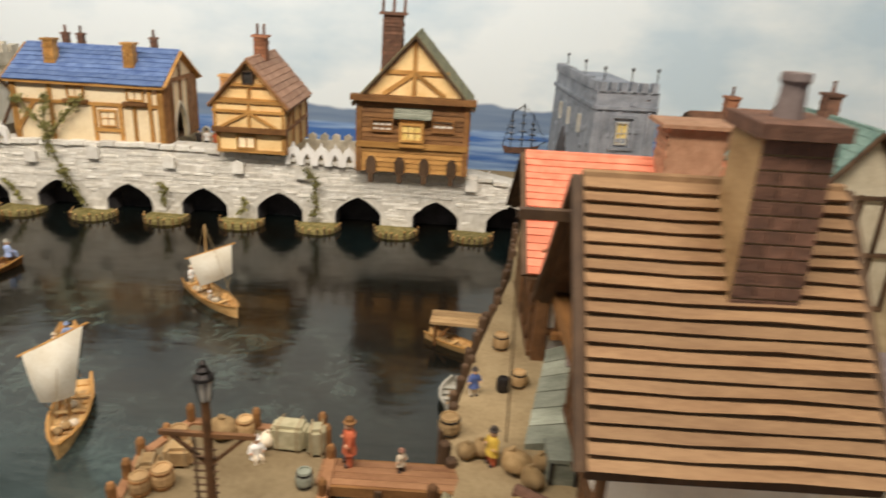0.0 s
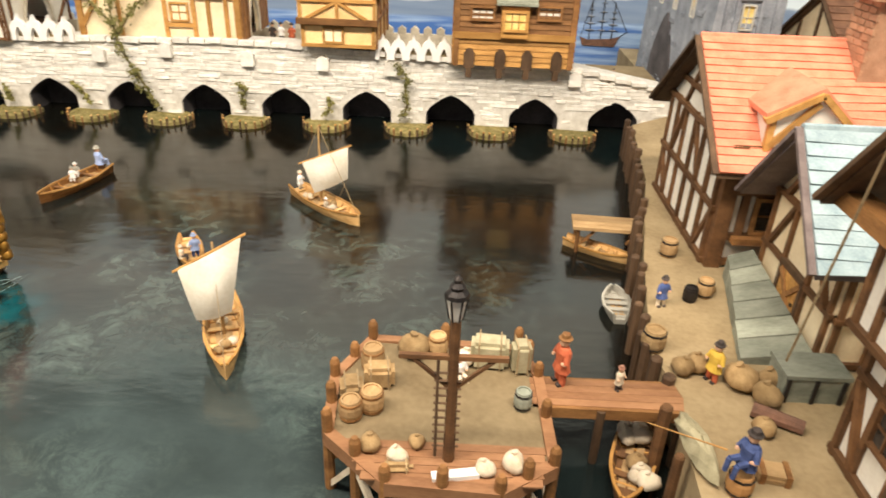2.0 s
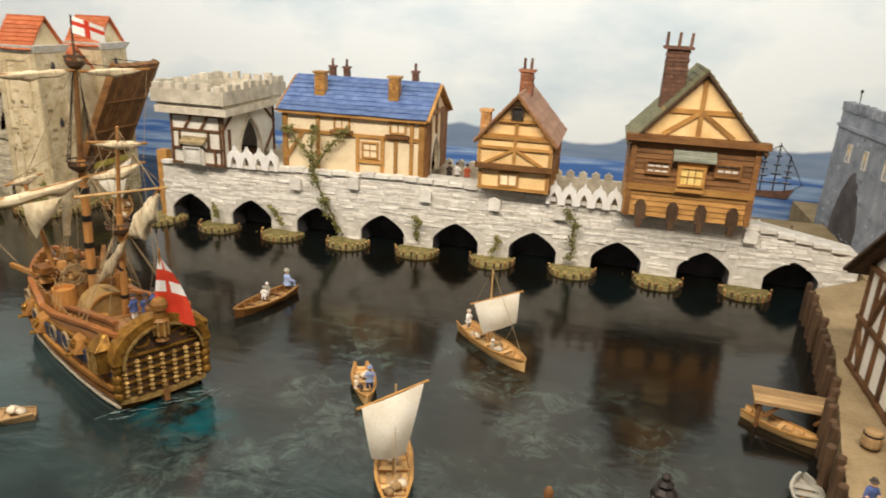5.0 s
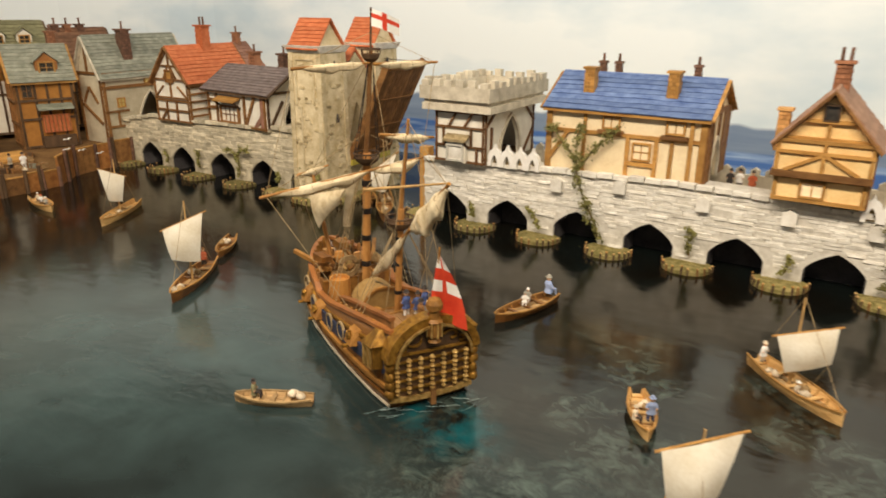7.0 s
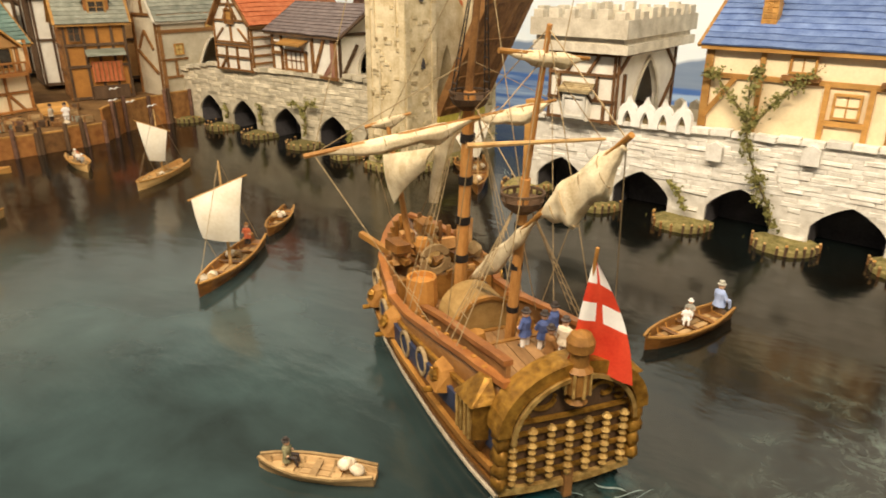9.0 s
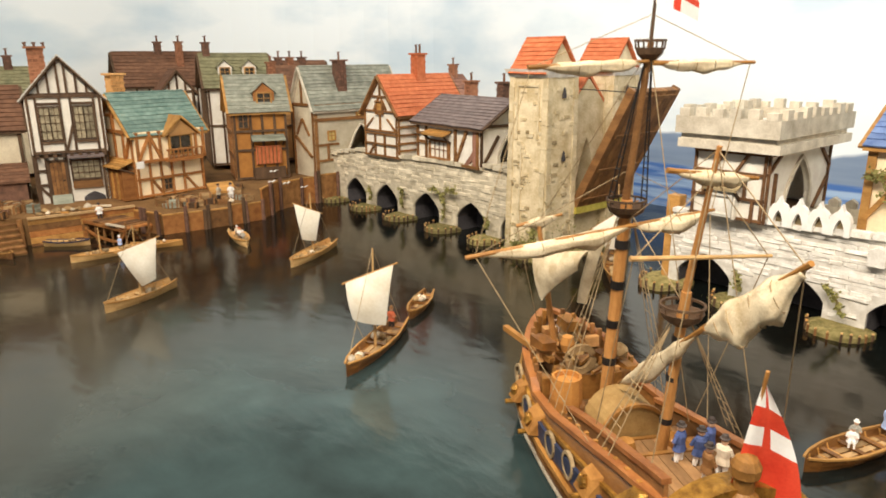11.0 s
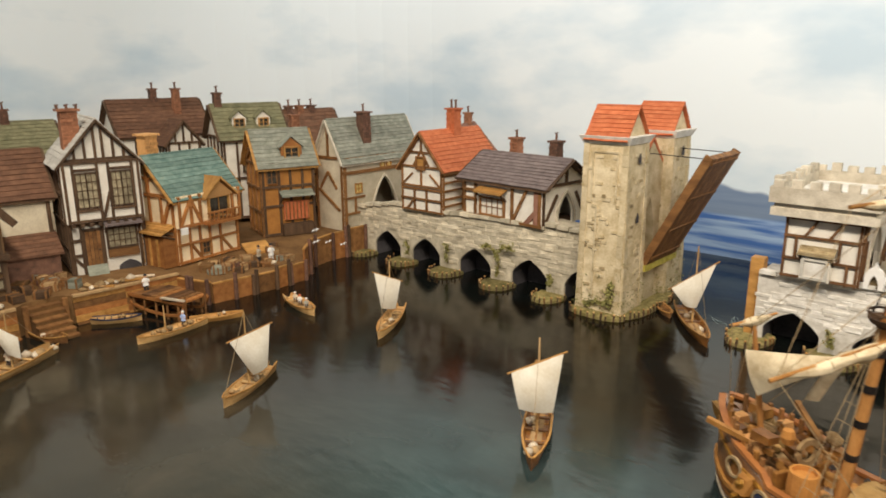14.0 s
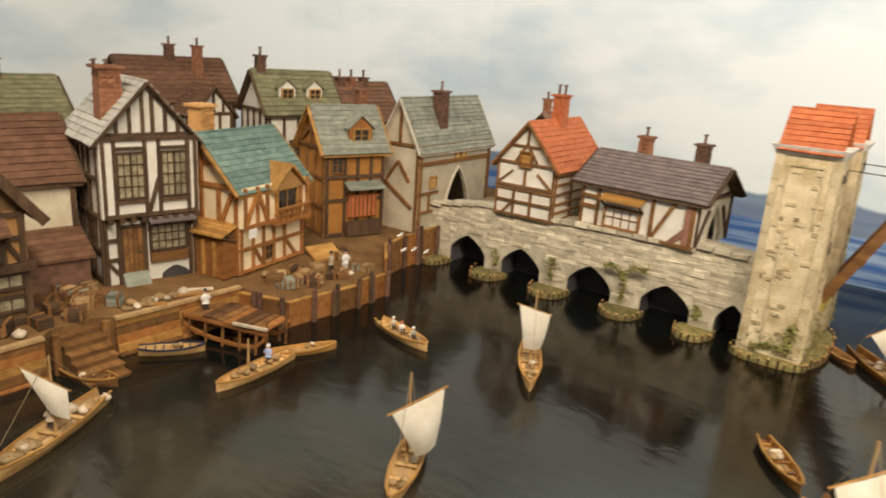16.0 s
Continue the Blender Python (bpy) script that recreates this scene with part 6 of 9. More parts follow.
def far_house(x, y, z, rz, W, D, H, R, ridge, plaster, tile, label, dormers=0, stacks=((0.5, 0.5, BRICK),), bars=True):
    """A house of the back rows, with its frame, dormers and stacks."""
    h = thing("house", x, y, z, rz, label, "house")
    f = walls(h, W, D, H, R, ridge, plaster)
    roof(h, W, D, H, R, ridge, tile, 10, 0.8, 0.7, TIMBER)
    if bars:
        for side, w in (("front", W), ("left", D), ("right", D)):
            n = max(3, round(w / 3.2))
            timbers(h, f[side], grid_bars(w, H, [0.3 + (w - 0.6) * k / n for k in range(n + 1)], (0.4, H * 0.5, H - 0.3)), TIMBER, 0.45)
        window(h, f["front"], W * 0.3, H * 0.58, 1.8, 2.2, 2, 2)
        window(h, f["front"], W * 0.62, H * 0.58, 1.8, 2.2, 2, 2)
        if ridge == "y":
            F = f["front"]
            timbers(h, F, [(W / 2, H, W / 2, H + R - 0.5), (W * 0.25, H, W * 0.25, H + R * 0.4), (W * 0.75, H, W * 0.75, H + R * 0.4)], TIMBER, 0.45)
    for k in range(dormers):
        dormer(h, Face((0, D * 0.14, 0), (1, 0, 0), (0, -1, 0)), W * (0.2 + 0.38 * k), H + R * 0.22, W * 0.22, R * 0.35, D * 0.22, tile, plaster)
    for u, v, m in stacks:
        top = H + R + (2.4 if len(stacks) < 3 else 0.8)
        chimney(h, W * u, D * v, H + R * 0.5, top, 1.7, 1.7, m, 1, True, 1.6)
    return h


crenellated_gate()
blue_house()
small_house()
brown_house()
tower(-103.4, -4.4, "tall pale stone drawbridge tower with a red hipped roof")
tower(-103.0, 10.8, "tall pale stone drawbridge tower standing behind the leaf")
drawbridge_gate()
grey_tower()
red_house()
pale_blue_house()
plank_house()
bw_house()
teal_house()
ochre_house()
stone_gatehouse()
orange_house()
barn()
far_house(-211, -29, 5, 82, 21, 14, 18.4, 7.4, "x", WHITE, BROWN_TILE, "large half-timbered house with a dark brown roof behind", 0, ((0.5, 0.5, SOOT), (0.72, 0.3, BRICK)))
far_house(-199, -24, 5, 80, 7.5, 8, 17, 4.6, "y", WHITE, BROWN_TILE, "narrow white gable in front of the brown roof", 0, ())
far_house(-185, -18.5, 5, 74, 14.5, 12, 18.6, 6.6, "x", WHITE, GREEN_TILE, "half-timbered house with mossy green roof and twin dormers", 2, ((0.08, 0.5, SOOT),))
plain = far_house(-177, -73, 4, 80, 15, 15, 13.6, 6.8, "x", GREY_PLASTER, BROWN_TILE, "plain plastered house with a red-brown roof and lean-to", 0, (), False)
part("lean_to", hexa(bmesh.new(), [(4.8, -5, 0), (14.6, -5, 0), (14.6, 0, 0), (4.8, 0, 0), (4.8, -5, 4.4), (14.6, -5, 4.4), (14.6, 0, 7), (4.8, 0, 7)]), SOOT, plain, "dark boarded lean-to")
for k in range(6):
    part("lean_to_board", hexa(bmesh.new(), [(4.4, -5.6 + k * 0.97, 4.2 + k * 0.46), (15.2, -5.6 + k * 0.97, 4.2 + k * 0.46), (15.2, -4.6 + k * 0.97, 4.7 + k * 0.46), (4.4, -4.6 + k * 0.97, 4.7 + k * 0.46), (4.4, -5.6 + k * 0.97, 4.6 + k * 0.46), (15.2, -5.6 + k * 0.97, 4.6 + k * 0.46), (15.2, -4.6 + k * 0.97, 4.95 + k * 0.46), (4.4, -4.6 + k * 0.97, 4.95 + k * 0.46)]), BROWN_TILE, plain)
timbers(plain, Face((0, 0, 0), (1, 0, 0), (0, -1, 0)), [(0.4, 0, 0.4, 13.4), (14.6, 0, 14.6, 13.4), (0, 13.2, 15, 13.2)], TIMBER, 0.6)
tavern = far_house(-164.6, -80.6, 4, 84, 11.6, 11.5, 13.2, 7.4, "y", DARK_BOARD, BROWN_TILE, "dark brown gabled tavern with a heavy overhanging roof", 0, (), False)
brow = Face((0, 0, 0), (1, 0, 0), (0, -1, 0))
for sx in (-1, 1):
    part("barge_board", beam(bmesh.new(), (5.8, -1.5, 20.9), (5.8 + sx * 7.4, -1.5, 11.6), 1.1, 0.5, (0, -1, 0)), TIMBER, tavern)
    part("tavern_eave", hexa(bmesh.new(), [(5.8 + sx * q, y, z) for q, y, z in ((0, -1.5, 20.4), (7.2, -1.5, 11.4), (7.2, 0, 11.4), (0, 0, 20.4), (0, -1.5, 20.9), (7.4, -1.5, 11.7), (7.4, 0, 11.7), (0, 0, 20.9))]), BROWN_TILE, tavern)
board(tavern, "plaster_panel", brow, 0.5, 6.9, 10.6, 6.0, 0.3, 0.3, TAN)
front_face = Face((0, -0.3, 0), (1, 0, 0), (0, -1, 0))
timbers(tavern, front_face, [(0.6, 6.9, 0.6, 12.9), (2.4, 6.9, 2.4, 12.9), (9.2, 6.9, 9.2, 12.9), (11.0, 6.9, 11.0, 12.9), (0.4, 12.6, 11.2, 12.6), (0.6, 10, 2.4, 10), (9.2, 10, 11, 10), (0.7, 7.2, 2.2, 9.8), (10.9, 7.2, 9.4, 9.8)], TIMBER, 0.5)
timbers(tavern, front_face, [(-0.4, 6.8, 12, 6.8)], TIMBER, 0.9, 0.7)
window(tavern, front_face, 2.8, 7.7, 6.0, 2.4, 5, 2, TIMBER, GLASS, 0.3)
canopy(tavern, front_face, 2.0, 12.3, 7.6, 2.2, 1.6, BROWN_TILE)
for v in (4.6, 2.0):
    window(tavern, brow, 0.9, v, 9.8, 1.3, 8, 1, TIMBER, GLASS, 0.3)
timbers(tavern, brow, [(0.4, 0, 0.4, 6.6), (11.2, 0, 11.2, 6.6), (0, 0.4, 11.6, 0.4)], TIMBER, 0.7)
far_house(-204, -66, 5, 84, 21, 14, 16.5, 6.0, "x", GREY_PLASTER, GREEN_TILE, "house with a long low mossy roof behind the front row", 0, ((0.6, 0.5, SOOT),), False)
far_house(-198, -88, 5, 86, 13, 12, 19, 5.4, "x", TAN, BROWN_TILE, "tall house with a small brown roof behind", 0, ((0.3, 0.5, SOOT),), False)
far_house(-182, -3, 5, 80, 14, 10, 17, 6.4, "x", TAN, BROWN_TILE, "brown-roofed house with clustered chimneys", 0, ((0.2, 0.5, SOOT), (0.4, 0.5, BRICK), (0.62, 0.5, SOOT)))
far_house(-158, 22, 8, 20, 11, 10, 10.6, 6.4, "y", TAN, ROSE_TILE, "rusty red gabled house behind the gatehouse", 0, ((0.5, 0.6, BRICK),))
far_house(50, 8, 3.5, -86, 18, 11, 10.5, 7, "y", CREAM, BROWN_TILE, "timbered gabled house with a rusty roof behind the quay", 0, ((0.5, 0.5, BRICK),))
far_house(53, -12, 3.5, -86, 20, 12, 14, 7, "x", GREY_PLASTER, TEAL_TILE, "tall house with a grey-green roof at the back of the quay", 0, ((0.5, 0.5, SOOT),))
far_house(60, -68, 3.5, -88, 18, 14, 17, 7, "x", TAN, ROSE_TILE, "brown-roofed house at the back of the quay", 0, ((0.5, 0.5, SOOT),))

# ---- quays and ground ----


def ground(name, outline, z, material, label, depth=6.5):
    return single(name, prism(bmesh.new(), [(x, y, z - depth) for x, y in outline], (0, 0, depth)), material, 0, 0, 0, 0, label, "ground", kind="structure")


EAST_EDGE = [(25.5, -8), (22.8, -28), (18.3, -47), (15.6, -61), (16.6, -66), (15.6, -70), (15.0, -78), (14.6, -91.6)]
ground("ground_east_quay", [(33, -2)] + EAST_EDGE + [(118, -91.6), (118, 43), (33.5, 43), (33.5, -2)], 3.5, SAND, "sandy boarded quay on the east shore")
WEST_EDGE = [(-158.6, -2), (-159, -11), (-157.6, -17), (-151.8, -23.6), (-151.3, -30.4), (-152.4, -42.4), (-159.4, -44.8), (-159.6, -54), (-160, -62), (-161, -63.5), (-161, -68.5), (-160, -70), (-159.6, -91.6)]


def quay_height(x):
    """The west quay falls gently from the house fronts to the wharf's edge."""
    return 4.0 - 1.9 * min(1.0, max(0.0, (x + 163) / 11.5))


def on_quay(x, y):
    """Where a thing planned at the houses' level comes to rest on the falling quay, back along the slant of the lookout."""
    ex, ey, ez, k = -62.0, -100.0, 37.2, 1.0
    for _ in range(8):
        k = (ez - quay_height(ex + (x - ex) * k)) / (ez - 4.0)
    px, py = ex + (x - ex) * k, ey + (y - ey) * k
    px = min(px, (-153.6 if -41.5 < py < -24.5 else -160.8))
    return px, py, quay_height(px) - 0.03


bm = prism(bmesh.new(), [(x, y, quay_height(x) - 6.5) for x, y in WEST_EDGE + [(-163, -91.6), (-163, -2)]], (0, 0, 6.5))
prism(bm, [(x, y, -2.5) for x, y in ((-163, -91.6), (-231, -91.6), (-231, 1), (-221, 28), (-199, 42), (-156, 43), (-158.6, -2), (-163, -2))], (0, 0, 6.5))
single("ground_west_quay", bm, EARTH, 0, 0, 0, 0, "brown earth quay before the west houses", "ground", kind="structure")


def edge_posts(edge, z, step, r, material, group, rnd, up=1.2):
    """Mooring posts that stand close along a quay's edge."""
    for (ax, ay), (bx, by) in zip(edge, edge[1:]):
        n = max(1, round(math.hypot(bx - ax, by - ay) / step))
        for k in range(n):
            x, y = ax + (bx - ax) * k / n + rnd.uniform(-0.3, 0.3), ay + (by - ay) * k / n
            h = z + rnd.uniform(0.2, up)
            bm = bmesh.new()
            q = r * rnd.uniform(0.8, 1.2)
            lathe(bm, [(q, -2.5), (q * 0.95, h - 0.15), (q * 0.7, h)], 7)
            single("mooring_post", bm, material, x, y, 0, 0, "rough wooden mooring post at the quay edge", "post", group)


rnd = random.Random(21)
edge_posts([(x - 0.5, y) for x, y in EAST_EDGE[:5]], 3.5, 2.0, 0.42, TIMBER, "east quay posts", rnd, 1.0)
edge_posts([(14.5, -68.2), (14.6, -72), (13.8, -80)], 3.5, 4.2, 0.38, DARKWOOD, "east quay posts", rnd, 1.8)

# the boarded wharf of the west quay
wharf = thing("wharf_fence", 0, 0, 0, 0, "orange-brown boarded wharf front with dark posts", "fence")
for (ax, ay), (bx, by) in zip(WEST_EDGE[:6], WEST_EDGE[1:7]):
    n = max(1, round(math.hypot(bx - ax, by - ay) / 4.4))
    d = Vector((bx - ax, by - ay, 0)) / n
    out = Vector((d.y, -d.x, 0)).normalized() * -1
    for k in range(n):
        p = Vector((ax, ay, 0)) + d * k
        tall = ay > -20
        h = (4.5 if tall else 2.3) + rnd.uniform(-0.2, 0.3)
        foot = [p + d * u + out * v for u, v in ((0.02, 0.1), (0.98, 0.1), (0.98, 0.5), (0.02, 0.5))]
        part("board_panel", hexa(bmesh.new(), [q - Vector((0, 0, 2.1)) for q in foot] + [q + Vector((0, 0, h)) for q in foot]), rnd.choice((RUST, RUST, BROWN)), wharf)
        part("cap_rail", beam(bmesh.new(), p + out * 0.3 + Vector((0, 0, h + 0.12)), p + d + out * 0.3 + Vector((0, 0, h + 0.12)), 0.55, 0.24), OAK, wharf)
        for q in ((0, 0.16) if k % 2 else (0,)):
            lean = Vector((rnd.uniform(-0.15, 0.15), rnd.uniform(-0.15, 0.15), h + rnd.uniform(0.4, 1.5)))
            at = p + d * q + out * 0.85
            part("post", tube(bmesh.new(), at - Vector((0, 0, 2.5)), at + lean, 0.4, 0.36, 7), SOOT if rnd.random() < 0.6 else TIMBER, wharf)

# long boarded front and steps further along the west quay
front = thing("wall_quay_front", 0, 0, 0, 0, "planked brown front of the west quay", "quay wall", kind="structure")
for a in (6, 7, 11):
    (ax, ay), (bx, by) = WEST_EDGE[a:a + 2]
    for k in range(5):
        z, out = 2.9 - 1.05 * k, 0.3 + 0.05 * k * k
        part("plank", beam(bmesh.new(), (ax + out, ay, z), (bx + out, by, z), 0.4, 0.98), (RUST, OAK, BROWN)[(k + a) % 3], front)
    part("edge_board", beam(bmesh.new(), (ax + 0.35, ay, quay_height(ax) + 0.02), (bx + 0.35, by, quay_height(bx) + 0.02), 0.9, 0.35), PLANK, front)
steps = thing("quay_steps", -160.6, -68.4, 0, 0, "worn brown landing steps down to the water", "steps")
for k in range(6):
    part("step", box(bmesh.new(), k * 1.2 - 0.4, 0.1, -2, k * 1.2 + 0.8, 4.7, 2.75 - k * 0.72), EARTH, steps)
    part("tread", box(bmesh.new(), k * 1.2 - 0.4, 0, 2.75 - k * 0.72, k * 1.2 + 0.9, 4.8, 2.95 - k * 0.72), BROWN, steps)
for y in (-0.4, 5.2):
    part("side_post", tube(bmesh.new(), (1.2, y, -2.5), (1.2, y, 3.6), 0.5, 0.45, 7), BROWN, steps)

stage = thing("landing_stage", -159.2, -53.6, 0, 14, "rickety low wooden landing stage with curved bottom rails", "landing stage")
for k in range(11):
    z, s0 = 2.15 - 0.012 * (k - 5) ** 2 + rnd.uniform(-0.08, 0.08), rnd.uniform(-0.3, 0.1)
    part("deck_plank", box(bmesh.new(), k * 1.12, s0, z, k * 1.12 + 1.02, 5.2 + rnd.uniform(-0.2, 0.4), z + 0.3), rnd.choice((BROWN, RUST, BROWN, DARKWOOD)), stage)
for y in (0.1, 5.0):
    part("bottom_rail", sweep(bmesh.new(), [(-0.4, y, 1.6), (0.2, y, 0.7), (1.6, y, 0.1), (4.4, y, -0.35), (8.4, y, -0.5), (11.2, y, -0.1), (12.4, y, 1.0), (12.8, y, 2.0)], 0.35, 0.4), RUST, stage)
    part("top_rail", beam(bmesh.new(), (-0.4, y - 0.15, 1.85), (12.9, y - 0.15, 1.9), 0.3, 0.4), RUST, stage)
    for x in (1.0, 3.6, 6.2, 8.8, 11.2):
        part("upright", tube(bmesh.new(), (x, y, -1.6), (x + rnd.uniform(-0.3, 0.3), y, 2.1), 0.2, n=6), BROWN, stage)
part("mooring_bar", beam(bmesh.new(), (8.4, -0.5, 2.62), (13.2, -0.2, 2.7), 0.34, 0.3), PALE_SACK, stage, "pale bare spar laid along the end")
for x, y in ((12.6, 0.3), (12.4, 4.6)):
    part("end_post", tube(bmesh.new(), (x, y, -2.5), (x + 0.2, y, 3.3), 0.2, 0.16, 6), BROWN, stage)

# the small roofed jetty on the east side
jetty = thing("jetty_shelter", 13.4, -38, 0, -4, "small wooden jetty shelter with a flat board roof", "shelter")
for x in (0.6, 6.4):
    for y in (0.4, 2.6):
        part("post", tube(bmesh.new(), (x, y, -2.5), (x, y, 1.6), 0.2, n=6), BROWN, jetty)
for k in range(4):
    part("roof_board", box(bmesh.new(), 0, k * 0.8, 1.6, 7.2, k * 0.8 + 0.74, 1.95), PLANK, jetty)
for x in (1.2, 5.6):
    part("brace", beam(bmesh.new(), (x, 0.4, 0.2), (x + 1.2, 0.4, 1.6), 0.25, 0.25), BROWN, jetty)

# the wooden platform in the water and its gangway
deck = thing("platform", 0, 0, 0, 0, "eight-sided timber harbour platform on posts", "platform")
RIM = [(-4.4, -61.0), (6.0, -61.4), (7.2, -64.4), (7.4, -72.4), (4.2, -74.6), (-2.2, -74.2), (-6.0, -70.6), (-6.4, -65.4)]
part("deck", prism(bmesh.new(), [(x, y, 2.9) for x, y in RIM], (0, 0, 0.5)), SAND, deck)
part("under_frame", prism(bmesh.new(), [(x * 0.99, y, 2.2) for x, y in RIM], (0, 0, 0.7)), BROWN, deck)
for (ax, ay), (bx, by) in zip(RIM, RIM[1:] + RIM[:1]):
    part("rim_plank", beam(bmesh.new(), (ax, ay, 3.1), (bx, by, 3.1), 0.7, 1.0), RUSSET, deck)
    n = max(2, round(math.hypot(bx - ax, by - ay) / 5.2))
    for k in range(n):
        x, y = ax + (bx - ax) * k / n, ay + (by - ay) * k / n
        q = 4.3 + rnd.uniform(0, 0.7)
        bm = lathe(bmesh.new(), [(0.36, -2.5), (0.34, q), (0.2, q + 0.3)], 8, (x, y, 0))
        part("post", bm, BROWN, deck)
for (ax, ay), (bx, by) in ((RIM[3], RIM[4]), (RIM[4], RIM[5]), (RIM[5], RIM[6]), (RIM[2], RIM[3])):
    part("brace", beam(bmesh.new(), (ax, ay, -0.9), ((ax + bx) / 2, (ay + by) / 2, 2.6), 0.35, 0.35), PALE_SACK, deck)
    part("brace", beam(bmesh.new(), (bx, by, -0.9), ((ax + bx) / 2, (ay + by) / 2, 2.6), 0.35, 0.35), PALE_SACK, deck)
for k in range(5):
    part("front_plank", beam(bmesh.new(), (-3.6 - 0.3 * k, -73.9 + 0.62 * k, 3.45), (6.6 + 0.1 * k, -73.9 + 0.62 * k, 3.45), 0.58, 0.12), RUSSET, deck)
gang = thing("gangway", 6.6, -67.2, 2.7, 0, "brown plank gangway between platform and quay", "gangway")
for k in range(4):
    part("plank", box(bmesh.new(), 0, k * 0.68, 0.3, 10.4, k * 0.68 + 0.65, 0.75), RUSSET, gang)
for y in (-0.1, 2.75):
    part("side_beam", box(bmesh.new(), 0, y - 0.15, -0.1, 10.4, y + 0.15, 0.7), BROWN, gang)
for x in (4.4, 9.6):
    part("post", tube(bmesh.new(), (x, -0.2, -5.2), (x, -0.2, 0.6), 0.3, n=7), TIMBER, gang)

lamp = thing("lamp_post", 1.3, -72.4, 3.4, 0, "wooden lamp post with crossarm, ladder rungs and glass lantern", "lamp post")
part("post", tube(bmesh.new(), (0, 0, 0), (0, 0, 9.8), 0.34, 0.28, 8), DARKWOOD, lamp)
part("crossarm", beam(bmesh.new(), (-2.9, 0, 7.4), (2.9, 0, 7.4), 0.28, 0.28), DARKWOOD, lamp)
for s in (-1, 1):
    part("brace", beam(bmesh.new(), (0, 0, 5.2), (s * 2.2, 0, 7.3), 0.2, 0.2), DARKWOOD, lamp)
for k in range(11):
    part("rung", tube(bmesh.new(), (-1.0, -0.1, 1.2 + k * 0.52), (0.5, -0.1, 1.2 + k * 0.52), 0.075, n=5), TIMBER, lamp)
part("ladder_rail", tube(bmesh.new(), (-0.8, -0.1, 0.4), (-0.8, -0.1, 7.3), 0.09, n=5), TIMBER, lamp)
bm = lathe(bmesh.new(), [(0.26, 9.7), (0.34, 9.85), (0.56, 11.1), (0.58, 11.2)], 6)
part("glass", bm, PALE_TILE, lamp, "clouded greenish lantern glass")
bm = lathe(bmesh.new(), [(0.66, 11.2), (0.6, 11.4), (0.36, 11.6), (0.42, 11.8), (0.22, 12.0), (0.24, 12.2), (0.06, 12.4)], 8)
part("lantern_cap", bm, IRON, lamp)
for k in range(6):
    a = k * math.tau / 6
    part("glazing_bar", tube(bmesh.new(), (0.34 * math.cos(a), 0.34 * math.sin(a), 9.8), (0.58 * math.cos(a), 0.58 * math.sin(a), 11.2), 0.06, n=5), IRON, lamp)

# stepped grey-green boarding beside the pale blue house
ramp = thing("boarded_ramp", 21.6, -62, 3.5, 0, "grey-green boarded ramp and steps on the quay", "ramp")
for k in range(6):
    y = k * 2.1
    part("ramp_board", hexa(bmesh.new(), [(0.5 * k, y, 0), (4.9, y, 0), (4.9, y + 2.0, 0), (0.5 * k + 0.4, y + 2.0, 0), (0.5 * k, y, 0.5 + 0.26 * k), (4.9, y, 1.2 + 0.26 * k), (4.9, y + 2.0, 1.4 + 0.26 * k), (0.5 * k + 0.4, y + 2.0, 0.7 + 0.26 * k)]), GREY_PAINT, ramp)
bench = thing("quay_bench", 22.8, -66, 3.5, 0, "grey-green boarded chest beside the ramp", "chest")
part("chest_body", box(bmesh.new(), 0.1, 0.1, 0, 4.2, 2.6, 1.9), GREY_PAINT, bench)
part("lid", box(bmesh.new(), 0, 0, 1.9, 4.3, 2.7, 2.2), GREY_PAINT, bench)
for x in (0.3, 2.1, 3.9):
    part("batten", box(bmesh.new(), x - 0.12, -0.04, 0, x + 0.12, 0.12, 1.88), IRON, bench)


# ---- loose goods ----
def barrel(x, y, z, r, h, material=None, group="barrels", label="small brown wooden barrel", hoop=None):
    b = thing("barrel", x, y, z, random.uniform(0, 90), label, "barrel", group)
    part("cask_body", lathe(bmesh.new(), [(r * 0.82, 0), (r, h * 0.35), (r, h * 0.65), (r * 0.82, h), (r * 0.68, h), (r * 0.66, h - 0.12)], 10), material or OAK, b)
    for v in (0.16, 0.84):
        part("hoop", lathe(bmesh.new(), [(r * 0.96, h * v - 0.07), (r * 0.96, h * v + 0.07)], 10), hoop or IRON, b)
    return b


def sack(x, y, z, r, material=None, tall=0.8, group="sacks"):
    bm = ball(bmesh.new(), (0, 0, r * tall), r, r * random.uniform(0.7, 0.95), r * tall, rough=0.07, n=12)
    lean, dent = random.uniform(-0.3, 0.3), random.uniform(0, 6.3)
    for v in bm.verts:
        u = v.co.z / (2 * r * tall)
        fold = 1 + 0.1 * math.sin(3 * math.atan2(v.co.y, v.co.x) + dent) * (0.4 + u)
        wide = (1.12 - 0.3 * u) * fold
        v.co = Vector((v.co.x * wide + lean * r * u * u, v.co.y * wide, max(0.0, v.co.z * 0.92)))
    for f in bm.faces:
        f.smooth = True
    bm2 = tube(bm, (lean * r * 0.8, 0, r * tall * 1.62), (lean * r + 0.12 * r, 0, r * tall * 1.95), r * 0.2, r * 0.26, 6)
    ob = single("sack", bm2, material or SACK, x, y, z, random.uniform(0, 180), "tied bulging cloth sack of goods", "sack", group)
    return afloat(ob) if z < 2 else ob


